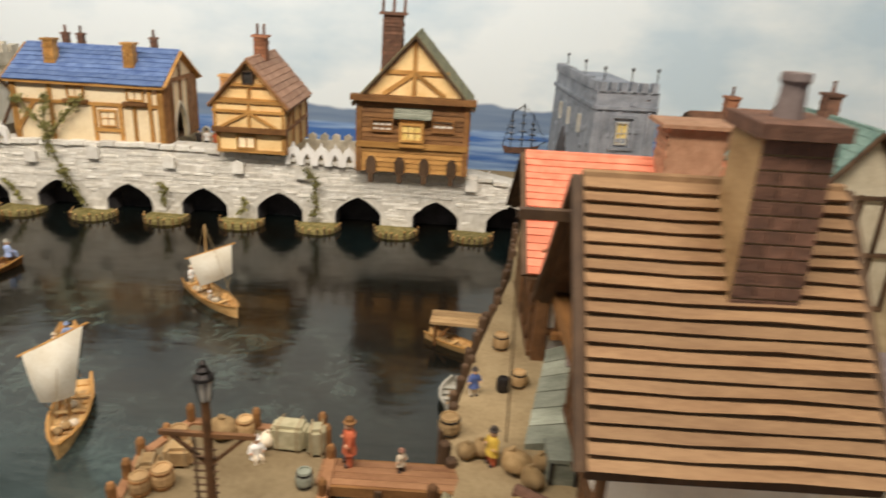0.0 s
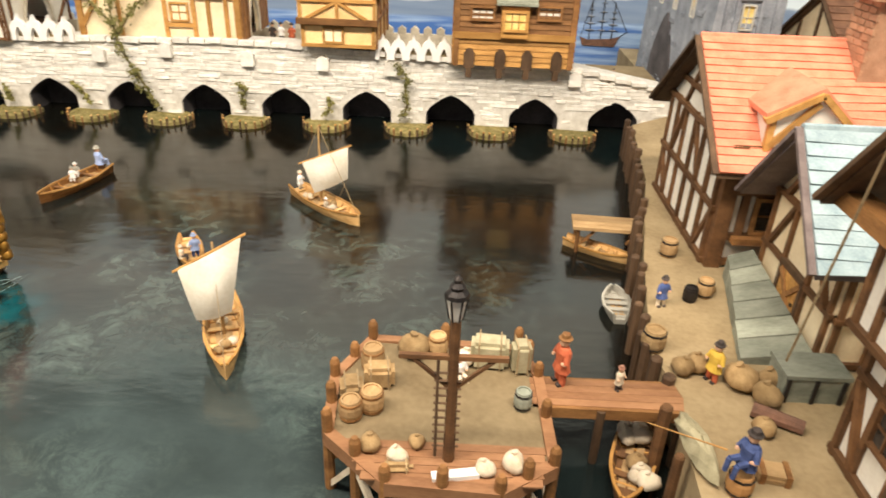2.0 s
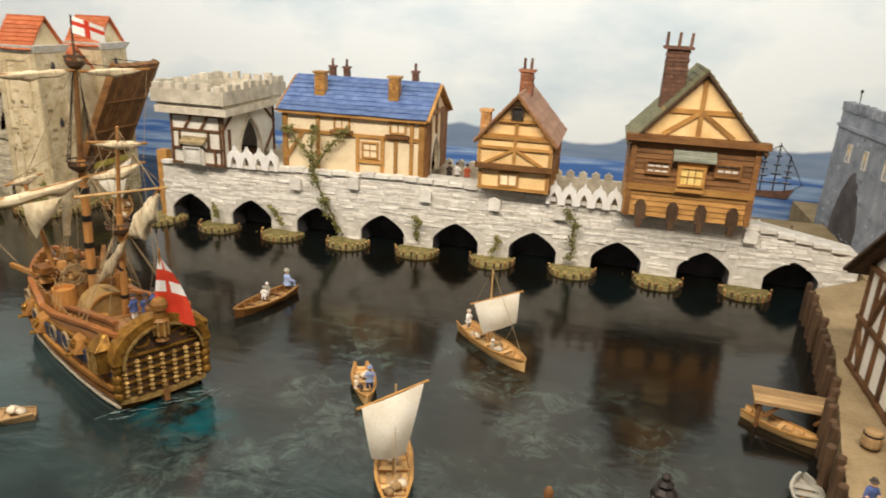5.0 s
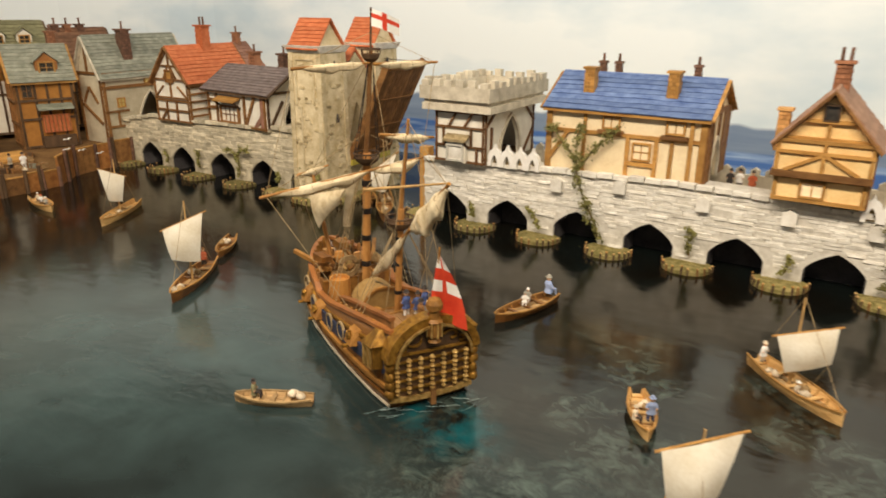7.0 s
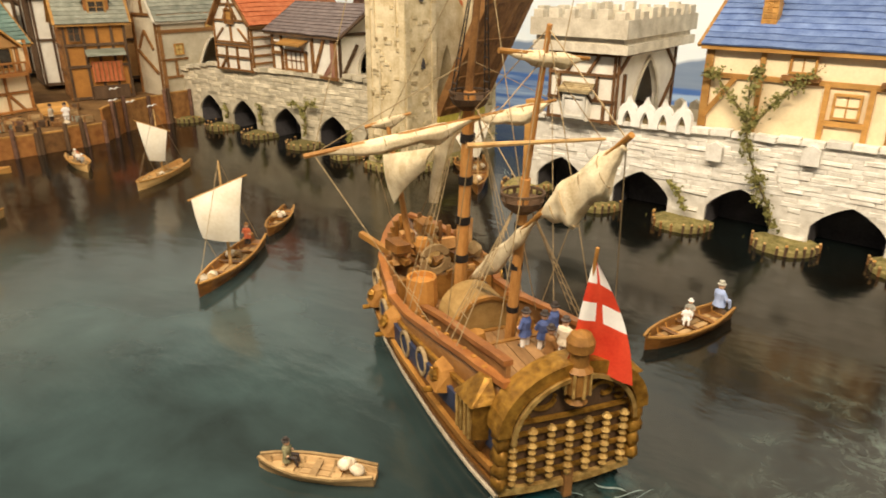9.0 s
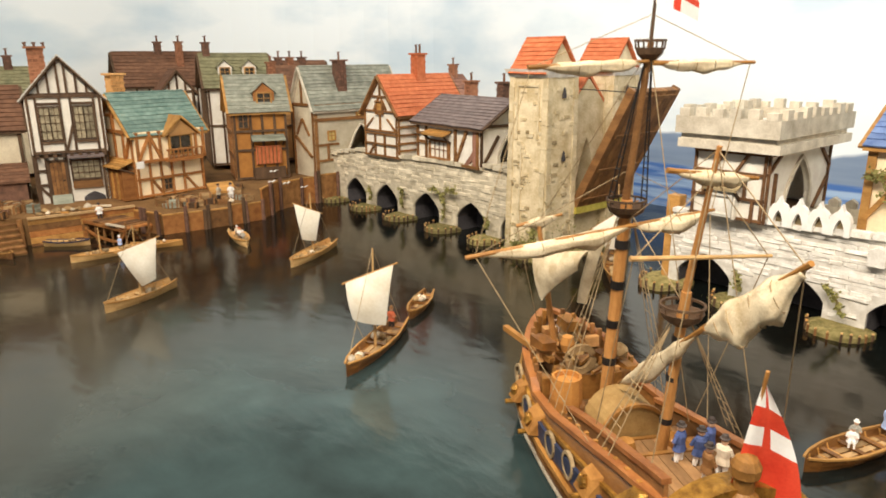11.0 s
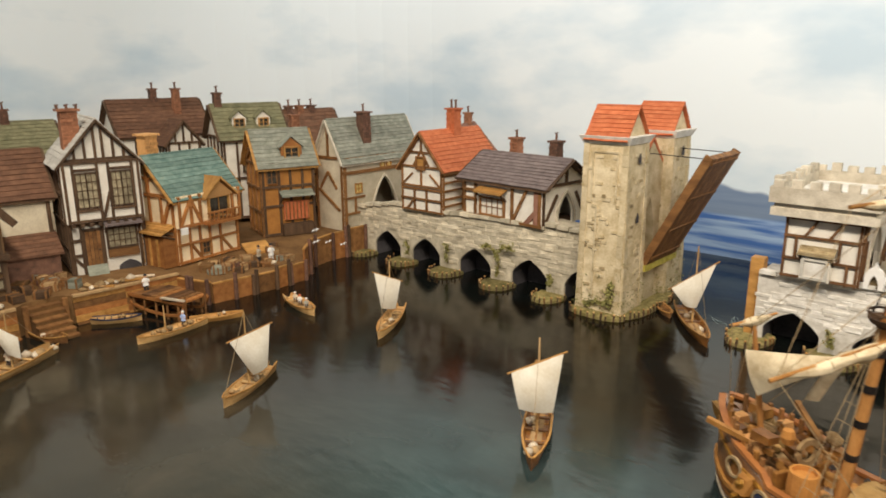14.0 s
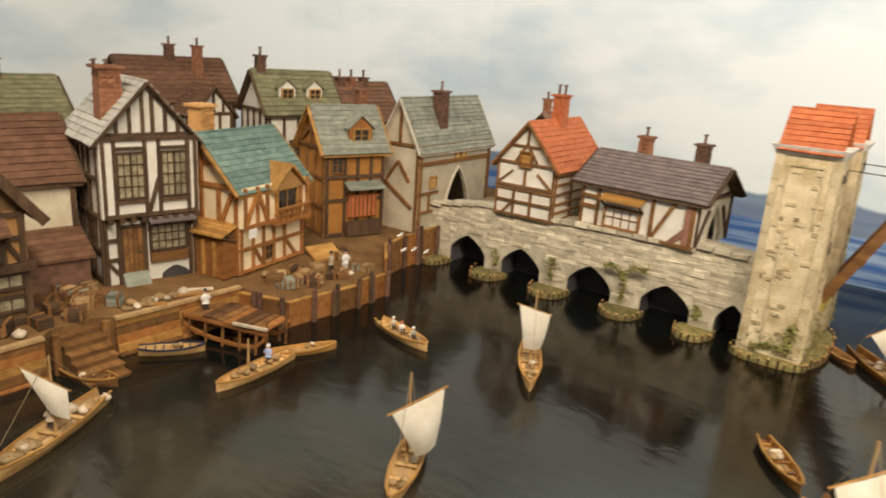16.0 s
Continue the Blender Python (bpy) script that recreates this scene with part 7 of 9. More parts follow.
def crate(x, y, z, w, d, h, rz=0, material=None, group="crates"):
    c = thing("crate", x, y, z, rz, "open-slatted brown wooden crate", "crate", group)
    for k in range(3):
        part("slat", box(bmesh.new(), -w / 2, -d / 2, h * k / 3 + 0.03, w / 2, d / 2, h * (k + 1) / 3 - 0.03), material or PLANK, c)
    for sx in (-1, 1):
        part("batten", box(bmesh.new(), sx * w * 0.38 - 0.15, -d / 2 - 0.08, 0, sx * w * 0.38 + 0.15, d / 2 + 0.08, h + 0.06), BROWN, c)
    return c


random.seed(12)
Z = 3.4
for x, y, r, m in ((-3.3, -71.8, 0.8, SACK), (-1.6, -72.6, 0.7, PALE_SACK), (-0.6, -71.4, 0.6, SACK), (-1.2, -62.7, 1.25, SACK), (2.3, -63.4, 0.9, PALE_SACK), (3.4, -73.3, 0.65, PALE_SACK), (5.0, -72.8, 0.85, PALE_SACK)):
    sack(x, y, Z, r, m)
for x, y, r, h in ((-4.0, -64.4, 0.8, 1.9), (-3.6, -68.4, 0.8, 1.6), (-4.8, -69.2, 0.75, 1.5), (0.3, -62.4, 0.7, 1.7)):
    barrel(x, y, Z, r, h, PLANK, label="tan wooden cask on the platform", hoop=BROWN)
barrel(5.9, -67.6, Z, 0.6, 1.4, GREY_PAINT, label="small barrel painted grey all over")
for x, y, w, d, h, a, m in ((-3.4, -65.9, 2.0, 1.5, 1.6, 8, SACK), (3.9, -63.2, 2.6, 1.7, 2.1, -4, BALE), (6.0, -63.7, 1.3, 1.5, 2.3, 6, BALE), (-5.0, -67.4, 1.5, 1.7, 1.5, 12, SACK), (-1.6, -73.3, 1.9, 0.8, 0.5, 5, SACK)):
    bm = box(bmesh.new(), -w / 2, -d / 2, 0, w / 2, d / 2, h)
    bmesh.ops.bevel(bm, geom=bm.edges[:], offset=0.28, segments=2, affect="EDGES")
    bale = single("bale", bm, m, x, y, Z, a, "roped square bale of cloth on the platform", "bale", "bales")
    for o in (-0.28, 0.28):
        part("cord", sweep(bmesh.new(), [(w * o, -d / 2 - 0.03, 0.1), (w * o, -d / 2 - 0.03, h + 0.03), (w * o, d / 2 + 0.03, h + 0.03), (w * o, d / 2 + 0.03, 0.1)], 0.09, 0.07), ROPE, bale)
bm = beam(bmesh.new(), (0, 0, 0.25), (2.6, 0.5, 0.25), 0.6, 0.35)
single("folded_cloth", bm, WHITE_PAINT, 0.4, -74, Z, 0, "rolled white cloth bundle on the deck", "cloth")
for x, y, r, h, m in ((20.4, -53.8, 0.6, 1.3, IRON), (21.8, -53, 0.7, 1.6, PLANK), (20.6, -46.2, 0.8, 1.7, PLANK), (15.8, -60.6, 0.9, 1.7, SACK)):
    barrel(x, y, 3.5, r, h, m)
for x, y, r in ((20.8, -64.6, 1.2), (21.8, -66.2, 1.1), (22.8, -64.4, 1.0), (17.2, -63.4, 0.9), (18.4, -63, 0.9), (20.6, -69, 0.8), (22.3, -52.4, 0.7)):
    sack(x, y, 3.5, r)
bm = tube(bmesh.new(), (-1.4, 0, 0.5), (1.6, -0.6, 0.5), 0.5, 0.45, 9)
single("log", bm, SOOT, 21.8, -67.8, 3.5, -20, "short dark log lying on the quay", "log")
crate(19.8, -72.6, 3.5, 1.8, 1.2, 0.7, -10)
bm = ball(bmesh.new(), (0, 0, 0.8), 0.7, 2.7, 0.85, rough=0.16, n=12)
single("tarpaulin", bm, BALE, 15.9, -71.0, 3.4, 8, "long grey bundle under a tarpaulin on the quay", "bundle")
barrel(17.4, -73.8, 3.5, 0.75, 1.5, TAN, label="tan tub used as a seat")

for x, y, w, h in ((-152.4, -40.6, 1.6, 1.2), (-155, -41.6, 2.0, 1.4), (-150.6, -38.4, 1.6, 1.0), (-156.4, -39.4, 1.7, 1.1), (-153.6, -37.4, 1.8, 1.5), (-151.6, -34.6, 1.5, 1.0), (-156.8, -36.4, 1.6, 1.1), (-155.4, -33.6, 1.9, 1.2), (-165.2, -70.4, 2.0, 1.5), (-163, -73, 2.2, 1.4), (-166.6, -66.8, 1.8, 1.6), (-161.6, -69.2, 1.7, 1.2), (-164, -63.4, 2.0, 1.4), (-168.4, -70, 2.1, 1.7)):
    crate(*on_quay(x, y), w * 1.2, w, h, random.uniform(0, 90), random.choice((PLANK, BROWN, TIMBER, EARTH, TIMBER)), "crates on the west quay")
for x, y, r in ((-154, -39, 0.8), (-152.4, -36.8, 0.8), (-150.4, -31.4, 0.7), (-158.4, -40.6, 0.8), (-160, -52.6, 0.9), (-160.4, -55.6, 0.8), (-159.8, -57.6, 0.9), (-161, -59, 0.7), (-162.2, -66, 0.8), (-160, -72, 0.8)):
    sack(*on_quay(x, y), r, random.choice((SACK, PALE_SACK, SACK)), 0.6, "goods on the west quay")
clutter = random.Random(77)
for k in range(46):
    x, y = (clutter.uniform(-157.4, -149.6), clutter.uniform(-42, -27)) if k < 14 else (clutter.uniform(-170, -160.4), clutter.uniform(-76, -60))
    w = clutter.uniform(0.9, 1.7)
    if k < 14 and x > -157 + (y + 42) * 0.2 + 5.4:
        x -= 2.4
    crate(*on_quay(x, y), w * 1.3, w, clutter.uniform(0.7, 1.5), clutter.uniform(0, 90), clutter.choice((TIMBER, BROWN, SOOT, PLANK, GREY_PAINT)), "crates on the west quay")
for k in range(6):
    bm = ball(bmesh.new(), (0, 0, 0.25), clutter.uniform(0.6, 1.1), clutter.uniform(0.35, 0.6), 0.3, rough=0.2, n=10, rnd=clutter)
    for f in bm.faces:
        f.smooth = True
    single("canvas_heap", bm, clutter.choice((SACK, PALE_SACK, SACK)), *on_quay(-159.6 + clutter.uniform(-0.7, 0.7), -60.4 + k * 1.3), clutter.uniform(0, 180), "crumpled tan canvas heaped along the quay", "canvas", "heaped canvas")
for k in range(7):
    bm = beam(bmesh.new(), (0, 0, 0.2), (random.uniform(2.4, 4), 0.2, 0.2), 0.4, 0.3)
    single("loose_board", bm, random.choice((PALE_SACK, OAK, PLANK)), *on_quay(-160.2 + random.uniform(-0.8, 0.8), -59 + k * 1.2), 60 + random.uniform(-30, 30), "loose sawn board lying on the quay", "board", "loose boards")
bm = prism(bmesh.new(), [(0, 0, 0), (5, 0, 0), (5, 3, 1.4), (0, 3, 1.4)], (0, 0, 0.4))
single("cargo_ramp", bm, OAK, *on_quay(-158.6, -31), 80, "sloping golden plank ramp on the wharf", "ramp")


# ---- boats ----
def hull_mesh(L, w, h, sheer, stern, stations=11):
    """An open clinker hull, bow to +x, with its floor inside."""
    bm = bmesh.new()
    rows = []
    for k in range(stations):
        s = k / (stations - 1)
        half = w / 2 * (min(1, (1 - s) * 2.6) ** 0.55) * (stern + (1 - stern) * min(1, s * 3.2)) if s < 1 else 0.03
        x = (s - 0.5) * L
        z = h * (1 + sheer * (2 * s - 0.9) ** 2)
        i = max(half - 0.16, 0.012)
        rows.append([bm.verts.new(p) for p in ((x, half * 0.001, -0.3), (x, half * 0.72, -0.1), (x, half * 0.93, z * 0.5), (x, half, z), (x, i, z), (x, i * 0.8, z * 0.42), (x, -i * 0.8, z * 0.42), (x, -i, z), (x, -half, z), (x, -half * 0.93, z * 0.5), (x, -half * 0.72, -0.1))])
    n = len(rows[0])
    for a, b in zip(rows, rows[1:]):
        for k in range(n):
            bm.faces.new([a[k], a[(k + 1) % n], b[(k + 1) % n], b[k]])
    bm.faces.new(rows[0])
    bm.faces.new(rows[-1][::-1])
    return bm


def sail_mesh(tl, tr, br, bl, belly, n=7):
    """A hung sail between four corners, bulging by the vector belly."""
    bm = bmesh.new()
    tl, tr, br, bl, belly = (Vector(p) for p in (tl, tr, br, bl, belly))
    nrm = (tr - tl).cross(bl - tl).normalized() * 0.05
    for side in (1, -1):
        grid = []
        for i in range(n):
            v = i / (n - 1)
            row = []
            for j in range(n):
                u = j / (n - 1)
                p = (tl.lerp(tr, u)).lerp(bl.lerp(br, u), v) + belly * (math.sin(math.pi * u) * 0.6 + 0.4) * math.sin(math.pi * (0.1 + 0.9 * v) * 0.8) + nrm * side
                row.append(bm.verts.new(p))
            grid.append(row)
        for i in range(n - 1):
            for j in range(n - 1):
                f = [grid[i][j], grid[i][j + 1], grid[i + 1][j + 1], grid[i + 1][j]]
                bm.faces.new(f if side > 0 else f[::-1])
    bmesh.ops.remove_doubles(bm, verts=bm.verts, dist=0.001)
    for f in bm.faces:
        f.smooth = True
    return bm


def boat(stern, bow, w, h, label, wood=None, thwarts=3, sheer=0.35, blunt=0.55, group="harbour boats", mast=None, sail=None, trim=None):
    """A boat from its stern to its bow on the water. mast: (place along, height, lean); sail: corners as (x, y, z) in the world."""
    h *= 0.7
    dx, dy = bow[0] - stern[0], bow[1] - stern[1]
    L = math.hypot(dx, dy)
    cx, cy, rz = (stern[0] + bow[0]) / 2, (stern[1] + bow[1]) / 2, math.degrees(math.atan2(dy, dx))
    b = thing("sailing_boat" if sail else "rowing_boat", cx, cy, 0.05, rz, label, "boat", group)
    part("hull", hull_mesh(L, w, h, sheer, blunt), wood or BOAT, b)
    for sy in (-1, 1):
        bm = bmesh.new()
        pts = []
        for k in range(10):
            s = k / 9 * 0.99
            half = w / 2 * (min(1, (1 - s) * 2.6) ** 0.55) * (blunt + (1 - blunt) * min(1, s * 3.2))
            pts.append(Vector(((s - 0.5) * L, sy * half, h * (1 + sheer * (2 * s - 0.9) ** 2) + 0.04)))
        sweep(bm, pts, 0.2, 0.16)
        part("gunwale", bm, trim or OAK, b)
    for k in range(thwarts):
        s = -0.3 + 0.6 * (k + 0.5) / thwarts
        half = w / 2 * 0.86
        part("thwart", box(bmesh.new(), s * L - 0.22, -half, h * 0.72, s * L + 0.22, half, h * 0.84), wood or BOAT, b)
    for k in range(7):
        u = 0.1 + 0.8 * k / 6
        half = w / 2 * (min(1, (1 - u) * 2.6) ** 0.55) * (blunt + (1 - blunt) * min(1, u * 3.2)) - 0.2
        top = h * (1 + sheer * (2 * u - 0.9) ** 2)
        x = (u - 0.5) * L
        part("rib", sweep(bmesh.new(), [(x, -half, top * 0.95), (x, -half * 0.84, top * 0.46), (x, half * 0.84, top * 0.46), (x, half, top * 0.95)], 0.14, 0.1), trim or OAK, b)
    for sy in (-1, 1):
        part("floor_board", box(bmesh.new(), -L * 0.32, sy * w * 0.12 - w * 0.09, h * 0.47, L * 0.3, sy * w * 0.12 + w * 0.09, h * 0.54), PLANK, b)
    inv = pose(cx, cy, 0.05, 0, 0, rz).inverted()
    if mast:
        p, H = mast
        part("mast", tube(bmesh.new(), (p * L, 0, 0.2), (p * L, 0, H), 0.17, 0.09, 7), BOAT, b)
    if sail:
        c = [inv @ Vector(q) for q in sail[:4]]
        belly = inv.to_3x3() @ Vector(sail[4])
        part("yard", tube(bmesh.new(), c[0] + (c[0] - c[1]) * 0.08, c[1] + (c[1] - c[0]) * 0.08, 0.1, n=6), OAK, b)
        part("sail", sail_mesh(*c, belly), SAIL, b, "pale canvas sail")
        for q in (c[2], c[3]):
            part("sheet_rope", tube(bmesh.new(), q, Vector((q.x * 0.8 - 0.6, (0.4 if q.y > 0 else -0.4) * w, h)), 0.035, n=4), ROPE, b)
        if mast:
            part("stay", tube(bmesh.new(), (mast[0] * L, 0, mast[1]), (-L * 0.46, 0, h * 1.1), 0.03, n=4), ROPE, b)
            part("stay", tube(bmesh.new(), (mast[0] * L, 0, mast[1]), (L * 0.48, 0, h * 1.2), 0.03, n=4), ROPE, b)
    return afloat(b)


def figurine(x, y, z, h, coat, legs, hat, rz=0, seated=False, label="painted model figure in a plain coat", arm=0.5):
    """A small painted model figure, in one mesh."""
    bm = bmesh.new()
    s = h / 3.4
    base = 0.0
    if seated:
        for o in (-0.25, 0.25):
            tube(bm, (o * s, 0, 0.35 * s), (o * s * 1.2, -0.9 * s, 0.4 * s), 0.2 * s, 0.16 * s, 6, 1)
            tube(bm, (o * s * 1.2, -0.9 * s, 0.4 * s), (o * s * 1.2, -1.0 * s, -0.4 * s), 0.16 * s, 0.13 * s, 6, 1)
        base = -1.0 * s
    else:
        for o in (-0.22, 0.22):
            tube(bm, (o * s * 1.3, -0.12 * s * o, 0), (o * s, 0, 1.3 * s), 0.19 * s, 0.26 * s, 6, 1)
            box(bm, o * s * 1.3 - 0.14 * s, -0.36 * s, 0, o * s * 1.3 + 0.14 * s, 0.12 * s, 0.16 * s, 4)
    lathe(bm, [(0.66 * s, base + 0.95 * s), (0.5 * s, base + 1.5 * s), (0.58 * s, base + 2.2 * s), (0.42 * s, base + 2.45 * s), (0.14 * s, base + 2.55 * s)], 8, mi=0, sy=0.72)
    for o in (-1, 1):
        tube(bm, (o * 0.42 * s, 0, base + 2.3 * s), (o * 0.66 * s, -0.3 * s * arm, base + 1.7 * s), 0.2 * s, 0.16 * s, 6, 0)
        tube(bm, (o * 0.66 * s, -0.3 * s * arm, base + 1.7 * s), (o * 0.5 * s, -0.8 * s * arm, base + (1.5 + 0.5 * arm) * s), 0.12 * s, 0.09 * s, 6, 2)
    ball(bm, (0, -0.03 * s, base + 2.85 * s), 0.3 * s, 0.31 * s, 0.34 * s, 2)
    lathe(bm, [(0.4 * s, base + 3.02 * s), (0.42 * s, base + 3.08 * s), (0.27 * s, base + 3.14 * s), (0.24 * s, base + 3.36 * s), (0.1 * s, base + 3.42 * s)], 8, mi=3)
    ob = single("figurine", bm, [coat, legs, SKIN, hat, DARK_CLOTH], x, y, z, rz, label, "figurine", "model figures")
    return afloat(ob) if z < 2 else ob


random.seed(5)
# sailing boats
boat((-18.8, -51.4), (-15.2, -62.2), 3.0, 1.3, "yellow wooden sailing boat with white square sail", mast=(0.02, 8.6), sail=((-19.2, -58.4, 7.0), (-14.7, -57.1, 9.3), (-15.9, -57.5, 3.1), (-18.4, -58.3, 2.7), (0.4, -1.1, 0)))
boat((-25.6, -41.2), (-22.6, -47.6), 2.3, 1.0, "yellow wooden boat sailing behind with a blue pennant")
boat((-17.6, -28.2), (-9.0, -36.2), 3.0, 1.3, "varnished wooden boat with a cream square sail", mast=(-0.06, 9.4), sail=((-15.5, -32.7, 5.6), (-10.7, -31.9, 7.3), (-10.8, -31.9, 3.7), (-14.4, -32.5, 2.1), (0.2, -0.8, 0)))
boat((-41.6, -24.2), (-44.6, -34.2), 2.8, 1.1, "orange-brown passenger boat with three figures aboard", HULL)
boat((-50.4, -58.4), (-56.8, -61.8), 2.0, 0.75, "small pale rowing boat with sacks and an oarsman", PLANK, trim=SACK)
boat((-87.6, -39.0), (-81.0, -50.8), 2.9, 1.3, "laden wooden boat with white square sail", HULL, mast=(0.02, 11.1), sail=((-86.1, -47.2, 7.5), (-81.9, -44.2, 9.8), (-82.5, -44.8, 3.4), (-85.3, -46.9, 3.7), (0.6, -0.9, 0)))
boat((-93.6, -30.0), (-88.8, -37.0), 2.2, 1.0, "small laden boat towed behind a sailing boat", HULL)
boat((-123.2, -25.8), (-116.6, -37.2), 2.7, 1.2, "small wooden boat with a narrow white sail", mast=(0.0, 9.8), sail=((-120.9, -33.7, 8.4), (-118.3, -30.8, 7.0), (-118.9, -31.4, 2.7), (-120.3, -33.0, 2.9), (0.7, -0.6, 0)))
boat((-119.6, -53.2), (-114.8, -63.2), 2.6, 1.2, "golden wooden boat with a white triangular sail", mast=(0.0, 9.7), sail=((-117.5, -60.2, 6.5), (-115.2, -56.1, 8.2), (-115.5, -56.6, 2.9), (-116.4, -58.1, 2.0), (0.9, -0.5, 0)))
boat((-147.4, -69.4), (-140.6, -83.0), 3.0, 1.3, "long wooden barge with white sail lowered to one side", mast=(-0.05, 8), sail=((-144.6, -77.8, 7.6), (-143.2, -74.7, 4.8), (-143.2, -74.7, 1.9), (-143.8, -76.0, 2.8), (0.5, -0.2, 0)))
boat((-89.6, 3.8), (-79.8, -9.6), 3.0, 1.4, "brown wooden boat with white sail under the drawbridge", HULL, mast=(0.0, 12.4), sail=((-87.6, -4.5, 5.9), (-82.0, -2.8, 10.3), (-84.1, -3.4, 3.3), (-85.6, -3.9, 3.4), (0.3, -0.8, 0)))
# rowing boats
boat((12.6, -37.8), (18.6, -41.8), 2.0, 0.9, "tan rowing boat moored under the jetty shelter")
boat((14.6, -64.8), (11.6, -72.6), 2.7, 1.2, "dark weathered boat heaped with round sacks by the quay", DARKWOOD)
boat((15.5, -52.4), (15.7, -47.6), 2.4, 1.0, "grey-painted rowing boat with three thwarts", GREY_BOAT, trim=GREY_BOAT)
boat((25.2, -7.4), (31.4, -11.4), 2.0, 0.8, "old golden boat beached at the wall's end")
boat((-155.6, -69.4), (-149.2, -67.0), 2.4, 1.0, "red-brown rowing boat at the foot of the steps", BROWN)
boat((-154.8, -61.4), (-150.4, -55.6), 2.2, 0.9, "tan rowing boat with blue gunwales by the landing stage", BOAT, trim=HULL_BLUE)
boat((-141.8, -49.8), (-141.0, -60.8), 2.6, 1.0, "long tan lighter with a low mast", mast=(0.1, 4.6))
boat((-143.6, -51.4), (-140.0, -44.2), 2.0, 0.8, "low flat golden punt by the wharf", OAK)
boat((-141.4, -34.8), (-131.4, -37.0), 2.7, 1.1, "tan passenger boat with seated figures", )
boat((-92.2, 2.4), (-88.6, -1.6), 1.8, 0.8, "little brown boat in the drawbridge channel", BROWN)
# boat cargo
for x, y, n, r in ((-16.3, -59.4, 4, 0.5), (-54.9, -60.8, 0, 0.4), (-51.6, -59, 3, 0.45), (-82.2, -48.6, 4, 0.55), (-91.6, -33, 5, 0.5), (13.6, -67.4, 3, 0.95), (12.9, -70.2, 4, 0.75), (-117.8, -35, 3, 0.45), (-115.8, -61, 3, 0.5), (-143, -78.4, 4, 0.6), (-141.3, -57.6, 3, 0.45), (-12.6, -33, 2, 0.5), (-24.6, -43.8, 3, 0.4), (-145.8, -72.4, 4, 0.7), (-82.2, -6.6, 3, 0.6), (-86.4, -0.6, 3, 0.6), (-117.2, -56.6, 3, 0.45), (-119.0, -32.0, 3, 0.45), (-146.2, -70.6, 3, 0.6), (-142.0, -80.6, 3, 0.6), (-141.4, -52.4, 3, 0.45), (-141.2, -47.0, 2, 0.4), (-85.4, -44.2, 3, 0.5), (-17.6, -55.4, 3, 0.5), (-15.6, -30.6, 2, 0.45), (-133.2, -36.6, 2, 0.4), (-139.8, -35.2, 2, 0.4), (-152.6, -68.2, 2, 0.45), (-152.4, -58.4, 2, 0.4)):
    for k in range(n):
        sack(x + random.uniform(-0.6, 0.6), y + random.uniform(-0.9, 0.9), 0.62, r * random.uniform(0.8, 1.1), random.choice((SACK, PALE_SACK, SACK)), 0.75, "boat cargo")
for x, y, z, r in ((-142.9, -78.6, 1.0, 0.75), (-142.0, -80.4, 1.0, 0.6), (-141.6, -55.6, 0.9, 0.4)):
    coil = bmesh.new()
    for q in range(3):
        sweep(coil, [((r - 0.18 * q) * math.cos(k * math.tau / 14), (r - 0.18 * q) * math.sin(k * math.tau / 14), 0.1 + 0.05 * q) for k in range(14)], 0.2, 0.22, closed=True)
    afloat(single("rope_coil", coil, ROPE, x, y, z, 0, "flat coil of tan rope lying in a boat", "rope", "rope coils"))
